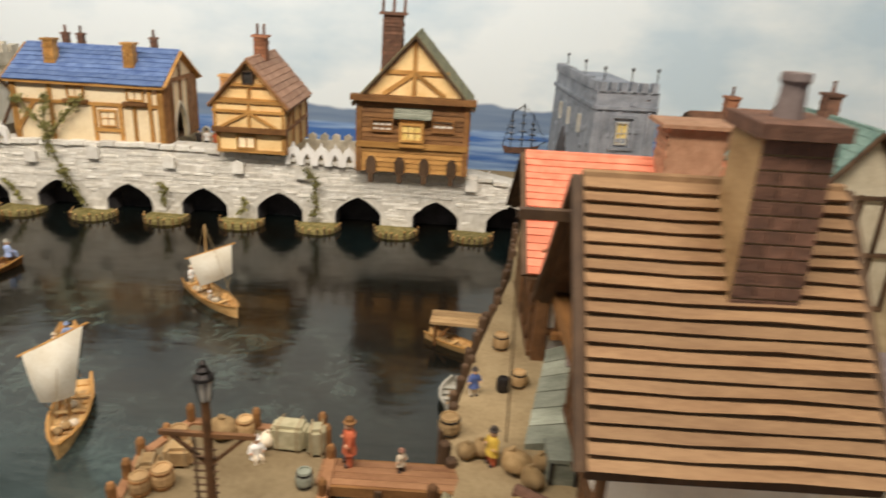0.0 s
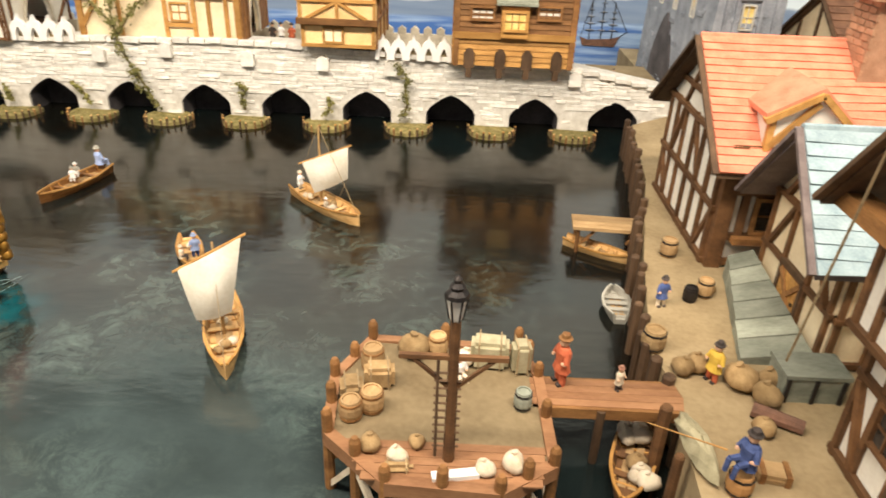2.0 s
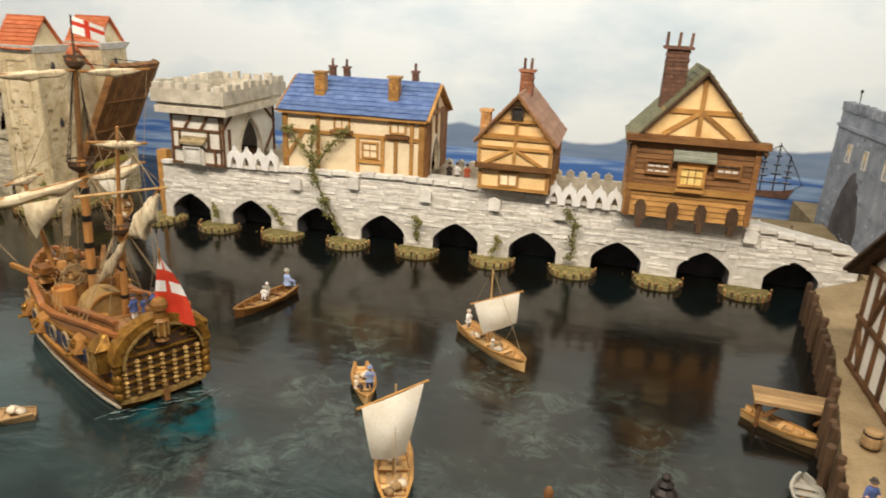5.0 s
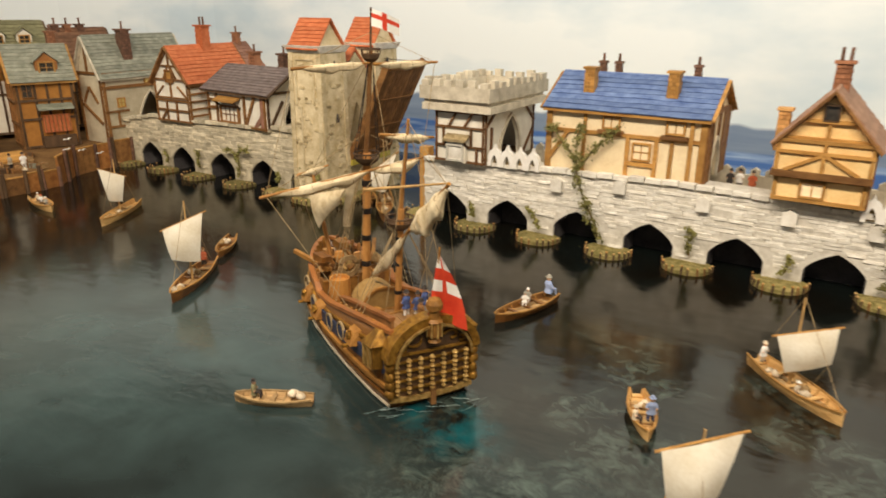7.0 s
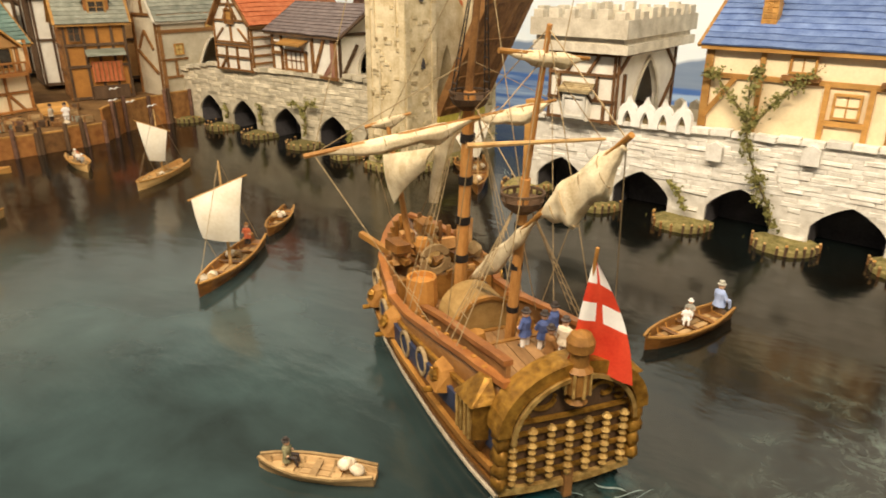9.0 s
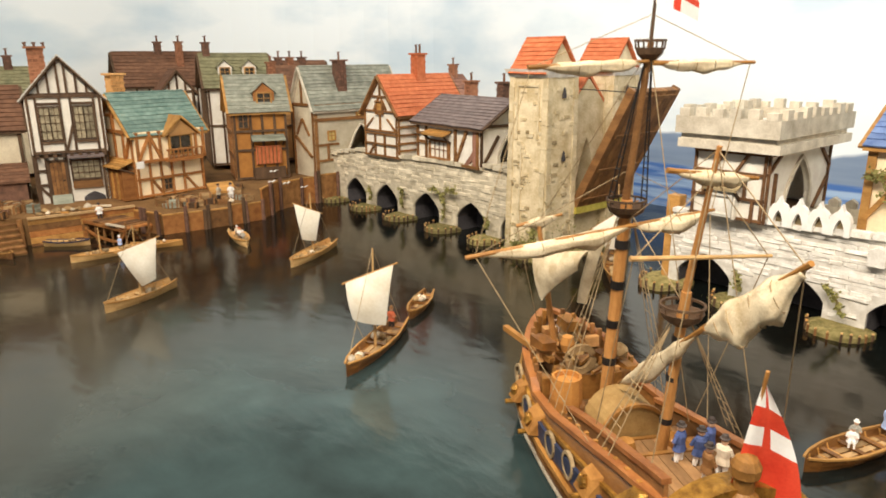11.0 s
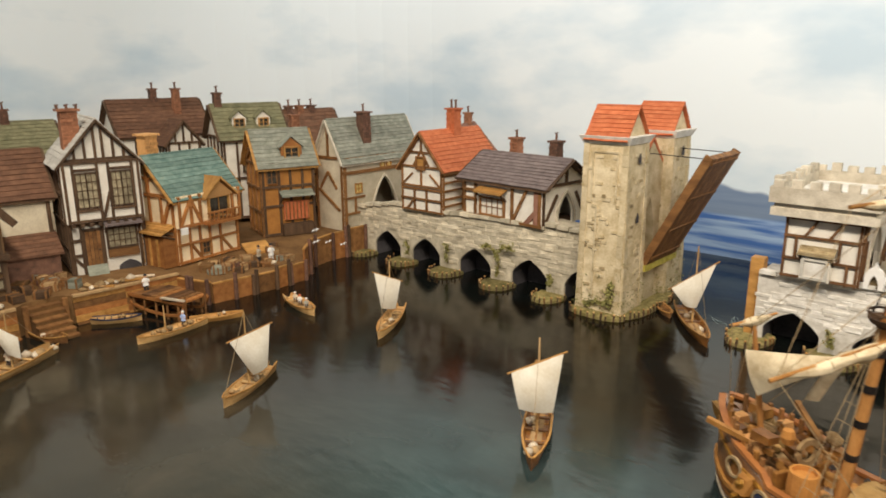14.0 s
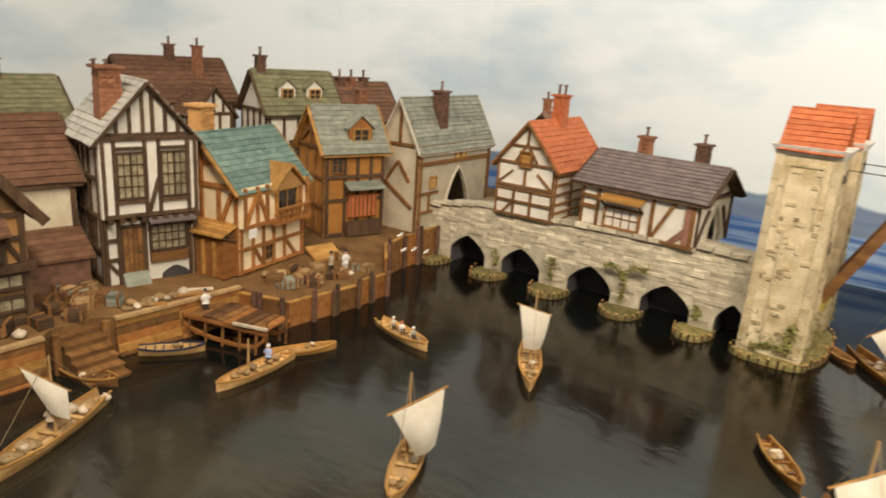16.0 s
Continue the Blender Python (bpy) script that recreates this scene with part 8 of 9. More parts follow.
# figures
DC, NV, WP = DARK_CLOTH, NAVY, WHITE_PAINT
for row in (
    (8.6, -64.9, 3.45, 4.0, SCARLET, SCARLET, BROWN, -70, False, "painted model figure in a scarlet coat striding"),
    (12.4, -65.4, 3.45, 2.0, PALE_SACK, DC, ROSE_TILE, 40, False, "small stooping model figure in pale clothes"),
    (19.0, -64.0, 3.5, 3.3, MUSTARD, SCARLET, DC, -60, False, "painted model figure in a mustard jacket"),
    (17.4, -73.8, 5.6, 3.6, NAVY, NAVY, DC, -70, True, "seated model angler in a navy coat and hat"),
    (17.8, -54.8, 3.5, 2.8, NAVY, PALE_SACK, DC, 20, False, "painted model figure in a dark waistcoat"),
    (1.8, -64.8, 3.4, 2.8, WP, PALE_SACK, WP, 30, True, "model figure in white sitting among the bundles"),
    (-41.9, -25.6, 1.5, 3.2, PALE_BLUE, PALE_BLUE, GREY_BOAT, 150, True, "model boatman in a pale blue coat"),
    (-43.2, -29.4, 1.2, 2.0, WP, WP, GREY_BOAT, 20, True, "seated model passenger in white"),
    (-43.4, -28.2, 1.2, 2.0, GREY_BOAT, WP, WP, 20, True, "seated model passenger in grey and white"),
    (-55.2, -60.9, 0.8, 2.2, GREEN_TILE, DC, DC, 120, True, "model oarsman in a dark green jacket"),
    (-23.0, -45.8, 1.0, 2.4, PALE_BLUE, NV, PALE_BLUE, 30, False, "model sailor in pale blue beside the mast"),
    (-24.2, -46.2, 1.0, 1.9, PALE_SACK, DC, PALE_SACK, 90, True, "model sailor sitting in a small boat"),
    (-16.6, -29.6, 1.2, 2.2, WP, PALE_SACK, PALE_SACK, 60, False, "model steersman standing at the stern"),
    (-13.0, -33.6, 0.8, 1.8, PALE_SACK, PALE_SACK, WP, 60, True, "model sailor resting by the sail"),
    (-86.6, -41.2, 1.0, 2.4, SCARLET, DC, BROWN, 20, False, "model sailor in a red shirt at the stern"),
    (*on_quay(-153.2, -29.8), 3.2, WP, WP, DC, 80, False, "model figure in white on the wharf"),
    (*on_quay(-154.4, -31.6), 3.0, PALE_SACK, DC, DC, 120, False, "model figure in a pale shirt on the wharf"),
    (-157.6, -51.2, 2.35, 2.8, WP, DC, DC, 80, False, "model docker in a white shirt on the landing stage"),
    (*on_quay(-161.6, -76.8), 2.6, WP, ROSE_TILE, DC, 60, False, "model docker bending over by the crates"),
    (-136.6, -35.8, 0.9, 1.9, WP, DC, SCARLET, 60, True, "seated model passenger in a red cap"),
    (-138.4, -35.4, 0.9, 1.9, PALE_SACK, DC, WP, 60, True, "seated model passenger in pale clothes"),
    (-134.4, -36.2, 0.9, 1.9, GREY_BOAT, DC, WP, 60, True, "seated model passenger in grey"),
    (-141.6, -53.4, 0.8, 2.2, PALE_BLUE, DC, WP, 20, False, "model lighterman beside the mast"),
    (-28.5, 9, 9.2, 2.9, DC, DC, DC, 0, False, "dark model figure walking on the bridge"),
    (-27.3, 9.5, 9.2, 2.9, WP, DC, DC, 0, False, "model figure in black and white on the bridge"),
    (-25.4, 8.6, 9.2, 3.0, SCARLET, SCARLET, DC, 0, False, "model figure in a red coat on the bridge"),
    (24.0, 9, 5.2, 1.8, DC, DC, DC, 0, False, "dark model figure on the shore road"),
    (25.8, 10, 5.2, 1.8, DC, PALE_SACK, DC, 0, False, "dark model figure on the shore road"),
    (21.4, 12, 5.2, 1.8, PALE_SACK, DC, WP, 0, False, "pale model figure on the shore road"),
    (34.6, -7.5, 3.5, 2.4, ROSE_TILE, DC, WP, 30, False, "model figure at the foot of the grey tower"),
    (-144.6, -75.8, 1.0, 2.2, PALE_SACK, DC, WP, 30, False, "model bargeman by the lowered sail"),
):
    figurine(*row)
rod = tube(bmesh.new(), (0, 0, 0), (-4.2, 1.2, 0.6), 0.06, 0.03, 5)
single("fishing_rod", rod, OAK, 16.4, -73.4, 6.2, 0, "thin wooden fishing rod held over the water", "fishing rod")


# ---- the galleon ----
def galleon():
    s = thing("galleon", -42.0, -51.9, 0, 149.3, "gilded wooden galleon with furled sails and a red ensign", "ship")
    gear = random.Random(31)

    def half(x):
        return float(np.interp(x, [0, 3, 8, 14, 20, 23, 25.4, 27.2, 28.2, 28.8], [4.1, 4.6, 5.0, 5.2, 5.1, 4.6, 3.5, 2.1, 1.0, 0.06]))

    def rail(x):
        return float(np.interp(x, [0, 4, 9, 14.5, 18.6, 19.4, 24, 28.8], [7.5, 7.0, 6.0, 4.8, 4.4, 5.2, 6.0, 7.0]))

    def side(x, z):
        """The hull's half-width at a height, with its tumblehome."""
        h, t = half(x), rail(x)
        return h * float(np.interp(z, [-0.4, 0.3, 2.4, t], [0.72, 0.94, 1.02, 0.88]))

    xs = [float(x) for x in np.linspace(0, 18.6, 14)] + [19.4, 21, 23, 24.6, 26, 27.2, 28, 28.5, 28.8]
    bm = bmesh.new()
    rows = []
    for x in xs:
        h, z = half(x), rail(x)
        rake = 1.1 * max(0, (x - 20) / 9) ** 2
        zs = (-0.4, 0.3, 1.3, 2.4, (2.4 + z) / 2)
        w = [side(x, q) for q in zs]
        out = [(x, 0.01, -0.5)] + [(x + rake * q / 8, a, q) for a, q in zip(w, zs)] + [(x + rake, h * 0.88, z), (x + rake, h * 0.88 - 0.3 if h > 0.6 else h * 0.4, z), (x + rake, h * 0.8 if h > 0.6 else h * 0.3, z - 1.2)]
        rows.append([bm.verts.new(p) for p in out] + [bm.verts.new((a, -b, c)) for a, b, c in out[:0:-1]])
    n = len(rows[0])
    for a, b in zip(rows, rows[1:]):
        for k in range(n):
            bm.faces.new([a[k], a[(k + 1) % n], b[(k + 1) % n], b[k]])
    bm.faces.new(rows[0])
    bm.faces.new(rows[-1][::-1])
    for f in bm.faces:
        f.smooth = True
    part("hull", bm, HULL, s)
    for sy in (-1, 1):
        line = lambda f, lift, a, b: [Vector((x + 1.1 * max(0, (x - 20) / 9) ** 2 * f(x) / 8, sy * (side(x, f(x)) + lift), f(x))) for x in xs if a <= x <= b]
        part("waterline_strip", sweep(bmesh.new(), line(lambda x: 0.32, 0.08, 0, 28.6), 0.22, 0.2), PALE_SACK, s, "pale strip along the waterline")
        for lev, w, m in ((lambda x: 1.3, 0.26, HULL), (lambda x: 2.4, 0.42, SHIP_OAK), (lambda x: 2.4 + (rail(x) - 2.4) * 0.66, 0.3, GOLD)):
            part("wale", sweep(bmesh.new(), line(lev, 0.06, 0, 28.3), w, w * 0.9), m, s)
        part("cap_rail", sweep(bmesh.new(), line(lambda x: rail(x) + 0.08, -0.1, 0, 28.5), 0.62, 0.34), RAIL, s, "red-brown rail along the ship's side")
        part("painted_band", sweep(bmesh.new(), line(lambda x: 2.4 + (rail(x) - 2.4) * 0.34, 0.1, 0, 20), 0.24, 1.3), HULL_BLUE, s, "dark blue painted band")
        # the raised inner bulwark of the quarterdeck
        xb = [0.4, 2, 5, 8, 11, 14.2]
        zb = [8.5, 8.2, 7.5, 6.9, 6.2, 5.3]
        bm = bmesh.new()
        for (x0, z0), (x1, z1) in zip(zip(xb, zb), zip(xb[1:], zb[1:])):
            hexa(bm, [(x0, sy * 3.35 - 0.14, 4.6), (x1, sy * 3.35 - 0.14, 3.6), (x1, sy * 3.35 + 0.14, 3.6), (x0, sy * 3.35 + 0.14, 4.6), (x0, sy * 3.35 - 0.14, z0), (x1, sy * 3.35 - 0.14, z1), (x1, sy * 3.35 + 0.14, z1), (x0, sy * 3.35 + 0.14, z0)])
        part("inner_bulwark", bm, BROWN, s)
        part("bulwark_rail", sweep(bmesh.new(), [(x, sy * 3.35, z + 0.12) for x, z in zip(xb, zb)], 0.56, 0.3), RAIL, s, "red-brown inner rail")
        for k in range(9):
            x = 2.2 + k * 1.5
            part("deck_post", box(bmesh.new(), x - 0.14, sy * 3.9 - 0.14, 4.2, x + 0.14, sy * 3.9 + 0.14, rail(x) + 0.3), SHIP_OAK, s)
        # carved lids over the gun ports, wreaths between them
        for x, z, w in ((6.4, 4.6, 1.1), (16.4, 3.3, 1.25), (20.6, 3.6, 0.9)):
            y = side(x, z)
            bm = hexa(bmesh.new(), [(x - w, sy * (y - 0.2), z - 0.6), (x + w, sy * (y - 0.2), z - 0.6), (x + w * 0.8, sy * (y + 1.0), z - 0.5), (x - w * 0.8, sy * (y + 1.0), z - 0.5), (x - w * 0.8, sy * (y - 0.3), z + 1.0), (x + w * 0.8, sy * (y - 0.3), z + 1.0), (x + w * 0.55, sy * (y + 0.5), z + 0.7), (x - w * 0.55, sy * (y + 0.5), z + 0.7)])
            port = part("gun_port", bm, SHIP_OAK, s, "carved golden lid over a gun port")
            part("carving", ball(bmesh.new(), (x, sy * (y + 0.75), z + 0.3), w * 0.5, 0.35, 0.45, rough=0.25, rnd=gear), GOLD, port)
            part("cannon", tube(bmesh.new(), (x, sy * y, z - 0.75), (x, sy * (y + 1.5), z - 0.7), 0.24, 0.18, 8), GOLD, s)
        for x, z in ((9.6, 3.9), (12.8, 3.5), (18.6, 3.3), (22.4, 4.2)):
            y = sy * (side(x, z) + 0.22)
            part("wreath", sweep(bmesh.new(), [(x + 0.85 * math.cos(k * math.tau / 14), y, z + 0.85 * math.sin(k * math.tau / 14)) for k in range(14)], 0.24, 0.24, closed=True), ROPE, s)
        # the quarter gallery: a barred box on a tapering bracket under a curved hood
        y0, y1 = sy * (side(2, 5) - 0.2), sy * (side(2, 5) + 1.0)
        g = part("quarter_gallery", hexa(bmesh.new(), [(0.5, y0, 3.9), (3.1, y0, 3.5), (2.9, y1, 3.6), (0.7, y1, 4.0), (0.5, y0, 6.3), (3.1, y0, 5.9), (2.9, y1, 5.8), (0.7, y1, 6.2)]), GOLD, s, "gilded barred gallery on the ship's quarter")
        part("gallery_hood", hexa(bmesh.new(), [(0.3, y0, 6.3), (3.3, y0, 5.9), (3.1, y1 + sy * 0.2, 5.8), (0.5, y1 + sy * 0.2, 6.2), (1.0, y0, 7.5), (2.6, y0, 7.2), (2.2, y0 + sy * 0.3, 7.2), (1.3, y0 + sy * 0.3, 7.4)]), GOLD, g)
        part("gallery_bracket", hexa(bmesh.new(), [(1.6, y0, 2.0), (2.1, y0, 2.0), (2.1, y0 + sy * 0.2, 2.0), (1.6, y0 + sy * 0.2, 2.0), (0.6, y0, 3.85), (3.0, y0, 3.5), (2.8, y1 - sy * 0.1, 3.6), (0.8, y1 - sy * 0.1, 3.95)]), HULL, g)
        for k in range(4):
            x = 0.95 + k * 0.58
            part("gallery_bar", tube(bmesh.new(), (x, y1 + sy * 0.1, 4.0 - k * 0.1), (x, y1 + sy * 0.1, 6.1 - k * 0.1), 0.13, n=6), GILT, g)
    # decks
    for x0, x1, z, w in ((0.3, 6.2, 6.3, 3.2), (6.2, 10, 5.0, 3.2), (10, 18.8, 3.5, 3.9), (18.8, 26.2, 4.6, 3.2)):
        for k in range(8):
            part("deck_plank", box(bmesh.new(), x0, -w + k * 2 * w / 8, z - 0.2, x1, -w + (k + 1) * 2 * w / 8 - 0.06, z), SHIP_DECK, s)
    part("bulkhead", box(bmesh.new(), 6.1, -3.2, 4.8, 6.4, 3.2, 6.4), SHIP_OAK, s)
    part("bulkhead", box(bmesh.new(), 9.9, -3.2, 3.4, 10.2, 3.2, 5.1), SHIP_OAK, s)
    part("forecastle_front", box(bmesh.new(), 18.6, -3.9, 3.4, 19.0, 3.9, 5.6), SHIP_OAK, s)
    # the cream round-topped deckhouse abaft the mainmast
    arch = [(-2.3, 0), (2.3, 0)] + [(2.3 * math.cos(a), 1.5 + 2.3 * math.sin(a)) for a in [k * math.pi / 12 for k in range(13)]]
    house = part("deckhouse", prism(bmesh.new(), [(10.4, y + 0.2, 3.5 + z) for y, z in arch], (3.2, 0, 0)), SHIP_TAN, s, "rounded golden deckhouse")
    part("deckhouse_rim", sweep(bmesh.new(), [(10.35, 2.35 * math.cos(k * math.pi / 12) + 0.2, 5.0 + 2.35 * math.sin(k * math.pi / 12)) for k in range(13)], 0.3, 0.24), SHIP_OAK, house)
    for y in (-0.25, 0.45):
        part("deckhouse_door", box(bmesh.new(), 10.28, y, 3.5, 10.42, y + 0.5, 4.7), DARK_GLASS, house)
    # the stern
    edge = [(-4.0, 1.2), (-2.0, 1.0), (0, 0.95), (2.2, 1.05), (4.2, 1.35), (4.3, 5.2)] + [(4.25 * math.cos(a), 5.4 + 3.3 * math.sin(a)) for a in [k * math.pi / 14 for k in range(15)]] + [(-4.2, 5.2)]
    part("transom", prism(bmesh.new(), [(-0.1, y, z) for y, z in edge], (-0.45, 0, 0)), TIMBER, s)
    rim = [Vector((-0.5, 4.2 * math.cos(k * math.pi / 20), 5.2 + 3.35 * math.sin(k * math.pi / 20))) for k in range(21)]
    part("stern_arch", sweep(bmesh.new(), rim, 1.5, 0.75), GOLD, s, "gilded arched stern rim")
    part("stern_moulding", sweep(bmesh.new(), [p + Vector((-0.75, -0.12 * p.y, -0.5)) for p in rim], 0.24, 0.24), GILT, s)
    part("stern_foot", sweep(bmesh.new(), [(-0.6, y, z) for y, z in edge[:5]], 0.5, 0.45), GILT, s)
    for z in (2.05, 2.95, 3.85, 4.75, 5.5):
        part("gallery_rail", sweep(bmesh.new(), [(-0.72, -3.7, z - 0.05), (-0.8, 0, z), (-0.72, 3.9, z + 0.12)], 0.22, 0.2), GOLD, s)
    for k in range(7):
        y = -3.3 + k * 1.14
        for z in (1.5, 2.4, 3.3, 4.2):
            part("gallery_column", lathe(bmesh.new(), [(0.14, 0), (0.25, 0.2), (0.13, 0.42), (0.3, 0.62), (0.12, 0.85)], 7, (-0.92, y, z + 0.03 * k)), GILT, s)
    for y, z, r, t in ((-1.9, 6.5, 0.9, 0.4), (1.9, 6.6, 0.9, 2.7), (-2.9, 6.0, 0.45, 1.2), (2.9, 6.0, 0.45, 1.9), (-0.9, 7.6, 0.5, 2.2), (1.1, 7.6, 0.5, 0.9)):
        part("scrollwork", sweep(bmesh.new(), [(-0.66, y + r * (1 - 0.07 * k) * math.cos(t + k * 0.5), z + 0.7 * r * (1 - 0.07 * k) * math.sin(t + k * 0.5)) for k in range(10)], 0.2, 0.2), GOLD, s)
    bm = lathe(bmesh.new(), [(0.25, 6.3), (0.62, 6.5), (0.42, 6.75), (0.66, 7.1), (0.66, 8.3), (0.78, 8.45), (0.5, 8.7), (0.52, 9.4), (0.72, 9.6), (0.76, 10.1), (0.55, 10.5), (0.1, 10.7)], 12, (-1.05, 0, 0))
    lantern = part("stern_lantern", bm, SHIP_OAK, s, "tall gilded stern lantern")
    for k in range(8):
        a = k * math.tau / 8
        part("lantern_bar", tube(bmesh.new(), (-1.05 + 0.7 * math.cos(a), 0.7 * math.sin(a), 7.0), (-1.05 + 0.7 * math.cos(a), 0.7 * math.sin(a), 8.4), 0.09, n=5), GILT, lantern)
    for sy in (-1, 1):
        bm = bmesh.new()
        for k, (r, z) in enumerate(((0.6, 1.9), (0.5, 2.8), (0.65, 3.7), (0.5, 4.6), (0.6, 5.3))):
            ball(bm, (-0.55 - 0.1 * (k % 2), sy * 4.15, z), r, 0.5, 0.62, rough=0.18, rnd=gear)
        for f in bm.faces:
            f.smooth = True
        part("corner_carving", bm, GOLD, s, "gilded carved corner of the stern")
    part("rudder", box(bmesh.new(), -1.0, -0.25, -0.6, -0.1, 0.25, 2), BROWN, s)

    # masts and tops
    def pole(name, a, b, r0, r1, m):
        return part(name, tube(bmesh.new(), a, b, r0, r1, 9), m, s)

    def top(x, z, r):
        t = part("fighting_top", lathe(bmesh.new(), [(r * 0.4, z - 0.7), (r * 0.85, z - 0.3), (r, z + 0.1), (r * 0.92, z + 0.1), (r * 0.7, z - 0.25), (r * 0.3, z - 0.3)], 14, (x, 0, 0)), TIMBER, s)
        part("top_rail", sweep(bmesh.new(), [(x + r * math.cos(k * math.tau / 14), r * math.sin(k * math.tau / 14), z + 0.5) for k in range(14)], 0.14, 0.14, closed=True), TIMBER, t)
        for k in range(7):
            a = k * math.tau / 7
            part("top_post", tube(bmesh.new(), (x + r * 0.96 * math.cos(a), r * 0.96 * math.sin(a), z), (x + r * math.cos(a), r * math.sin(a), z + 0.5), 0.06, n=4), TIMBER, t)

    pole("mast", (15.9, 0, 3.4), (14.3, 0, 20.4), 0.48, 0.4, MAST)
    pole("topmast", (14.9, 0, 18.2), (12.5, 0, 30.4), 0.3, 0.2, BROWN)
    pole("pennant_staff", (12.6, 0, 29.6), (12.2, 0, 34.2), 0.13, 0.09, TIMBER)
    pole("mast", (7.2, 0, 5.0), (5.9, 0, 16.8), 0.36, 0.3, MAST)
    pole("topmast", (6.4, 0, 14.8), (4.1, 0, 25.2), 0.24, 0.14, MAST)
    pole("foremast", (22.9, 1.2, 4.4), (23.8, 3.0, 17.0), 0.3, 0.18, MAST)
    top(14.35, 19.9, 1.3)
    top(12.55, 30.0, 0.9)
    top(6.15, 15.4, 1.25)
    for x, z in ((15.5, 8), (15.2, 11), (14.9, 14), (14.6, 17)):
        part("mast_band", tube(bmesh.new(), (x, 0, z), (x - 0.03, 0, z + 0.6), 0.52, n=9), IRON, s)
    for x, z in ((6.9, 8), (6.6, 11), (6.3, 13.6)):
        part("mast_band", tube(bmesh.new(), (x, 0, z), (x - 0.03, 0, z + 0.4), 0.39, n=9), IRON, s)

    def furled(a, b, r, seed, sag=0.3, ends=(0.05, 0.95), n=40, yard=0.16, flat=0.75, peak=0.5, ties=4):
        """A yard with its sail gathered loosely under it in long crumpled folds, fullest at peak."""
        a, b = Vector(a), Vector(b)
        part("yard", tube(bmesh.new(), a, b, yard, yard * 0.7, 7), SHIP_OAK, s)
        f = (b - a).normalized()
        p = Vector((0, 0, 1)).cross(f).normalized()
        t = f.cross(p)
        rr = random.Random(seed)
        ph, lumps = rr.uniform(0, 6), [rr.uniform(0.72, 1.15) for _ in range(9)]

        def swell(v):
            w = v / (2 * peak) if v < peak else 0.5 + (v - peak) / (2 * (1 - peak))
            return max(0.12, math.sin(math.pi * min(max(w, 0.03), 0.97))) ** 0.8 * float(np.interp(v * 8, range(9), lumps))

        bm, rings = bmesh.new(), []
        for k in range(n + 1):
            v = k / n
            q = r * swell(v)
            c = a.lerp(b, ends[0] + (ends[1] - ends[0]) * v) - Vector((0, 0, sag * swell(v)))
            ring = []
            for j in range(18):
                w = j * math.tau / 18
                fold = 1 + 0.13 * math.sin(3 * w + 5 * v + ph) + 0.12 * math.sin(7 * w - 4 * v + 2 * ph) + 0.05 * math.sin(23 * v + 2 * w) + rr.uniform(-0.03, 0.03)
                droop = 1.25 if math.sin(w) < 0 else 0.8
                ring.append(bm.verts.new(c + (p * math.cos(w) * flat + t * math.sin(w) * droop) * q * fold))
            rings.append(ring)
        for lo, hi in zip(rings, rings[1:]):
            for j in range(18):
                bm.faces.new([lo[j], lo[(j + 1) % 18], hi[(j + 1) % 18], hi[j]])
        bm.faces.new(rings[0][::-1])
        bm.faces.new(rings[-1])
        for g in bm.faces:
            g.smooth = True
        roll = part("furled_sail", bm, OLD_SAIL, s, "gathered cream canvas sail")
        for k in range(1, ties + 1):
            v = k / (ties + 1)
            c = a.lerp(b, ends[0] + (ends[1] - ends[0]) * v) - Vector((0, 0, sag * swell(v)))
            q = r * swell(v) * 1.02
            part("tie", sweep(bmesh.new(), [c + (p * math.cos(w) * flat + t * math.sin(w) * (1.25 if math.sin(w) < 0 else 0.8)) * q for w in [j * math.tau / 10 for j in range(10)]], 0.05, 0.05, closed=True), ROPE, roll)

    furled((13.2, 11.2, 17.3), (13.4, -0.4, 18.9), 0.62, 3, 0.4, (0.08, 0.97), peak=0.62)
    furled((13.4, 0.2, 18.8), (13.6, -6.0, 19.6), 0.62, 4, 0.4, (0.04, 0.93), peak=0.5)
    furled((12.0, 7.8, 29.0), (12.0, 0.3, 29.3), 0.4, 5, 0.1, peak=0.65)
    furled((12.0, 0.0, 29.2), (12.0, -6.7, 29.2), 0.4, 6, 0.1, peak=0.35)
    furled((4.4, 2.6, 24.0), (4.4, -2.6, 23.4), 0.46, 7, 0.15, peak=0.6)
    furled((-3.4, -0.1, 21.2), (3.8, 0.2, 15.4), 1.15, 8, 0.7, (0.06, 0.98), flat=0.4, peak=0.42)
    furled((3.4, 0.2, 15.6), (12.4, 0.6, 8.0), 0.6, 9, 0.3, (0.02, 0.98), flat=0.6, peak=0.6)
    furled((24.4, 4.6, 16.4), (23.2, 1.2, 17.5), 0.4, 10, 0.1, n=14)
    part("crossjack_yard", tube(bmesh.new(), (5.0, 4.0, 19.2), (5.0, -4.4, 18.9), 0.16, 0.1, 7), BOAT, s)
    bm = sail_mesh((24.0, 3.2, 14.2), (16.4, 1.6, 16.4), (17.6, 1.7, 14.6), (22.4, 2.7, 10.6), (0.3, 0.9, -0.2), 10)
    part("fore_sail", bm, OLD_SAIL, s, "loose cream sail hung slack between two masts")
    part("slack_sail", sail_mesh((16.6, 1.4, 16.6), (15.4, 0.8, 17.4), (18.4, 0.6, 11.6), (19.4, 1.0, 11.4), (0.2, 0.4, 0), 6), OLD_SAIL, s, "narrow slack canvas beside the mainmast")
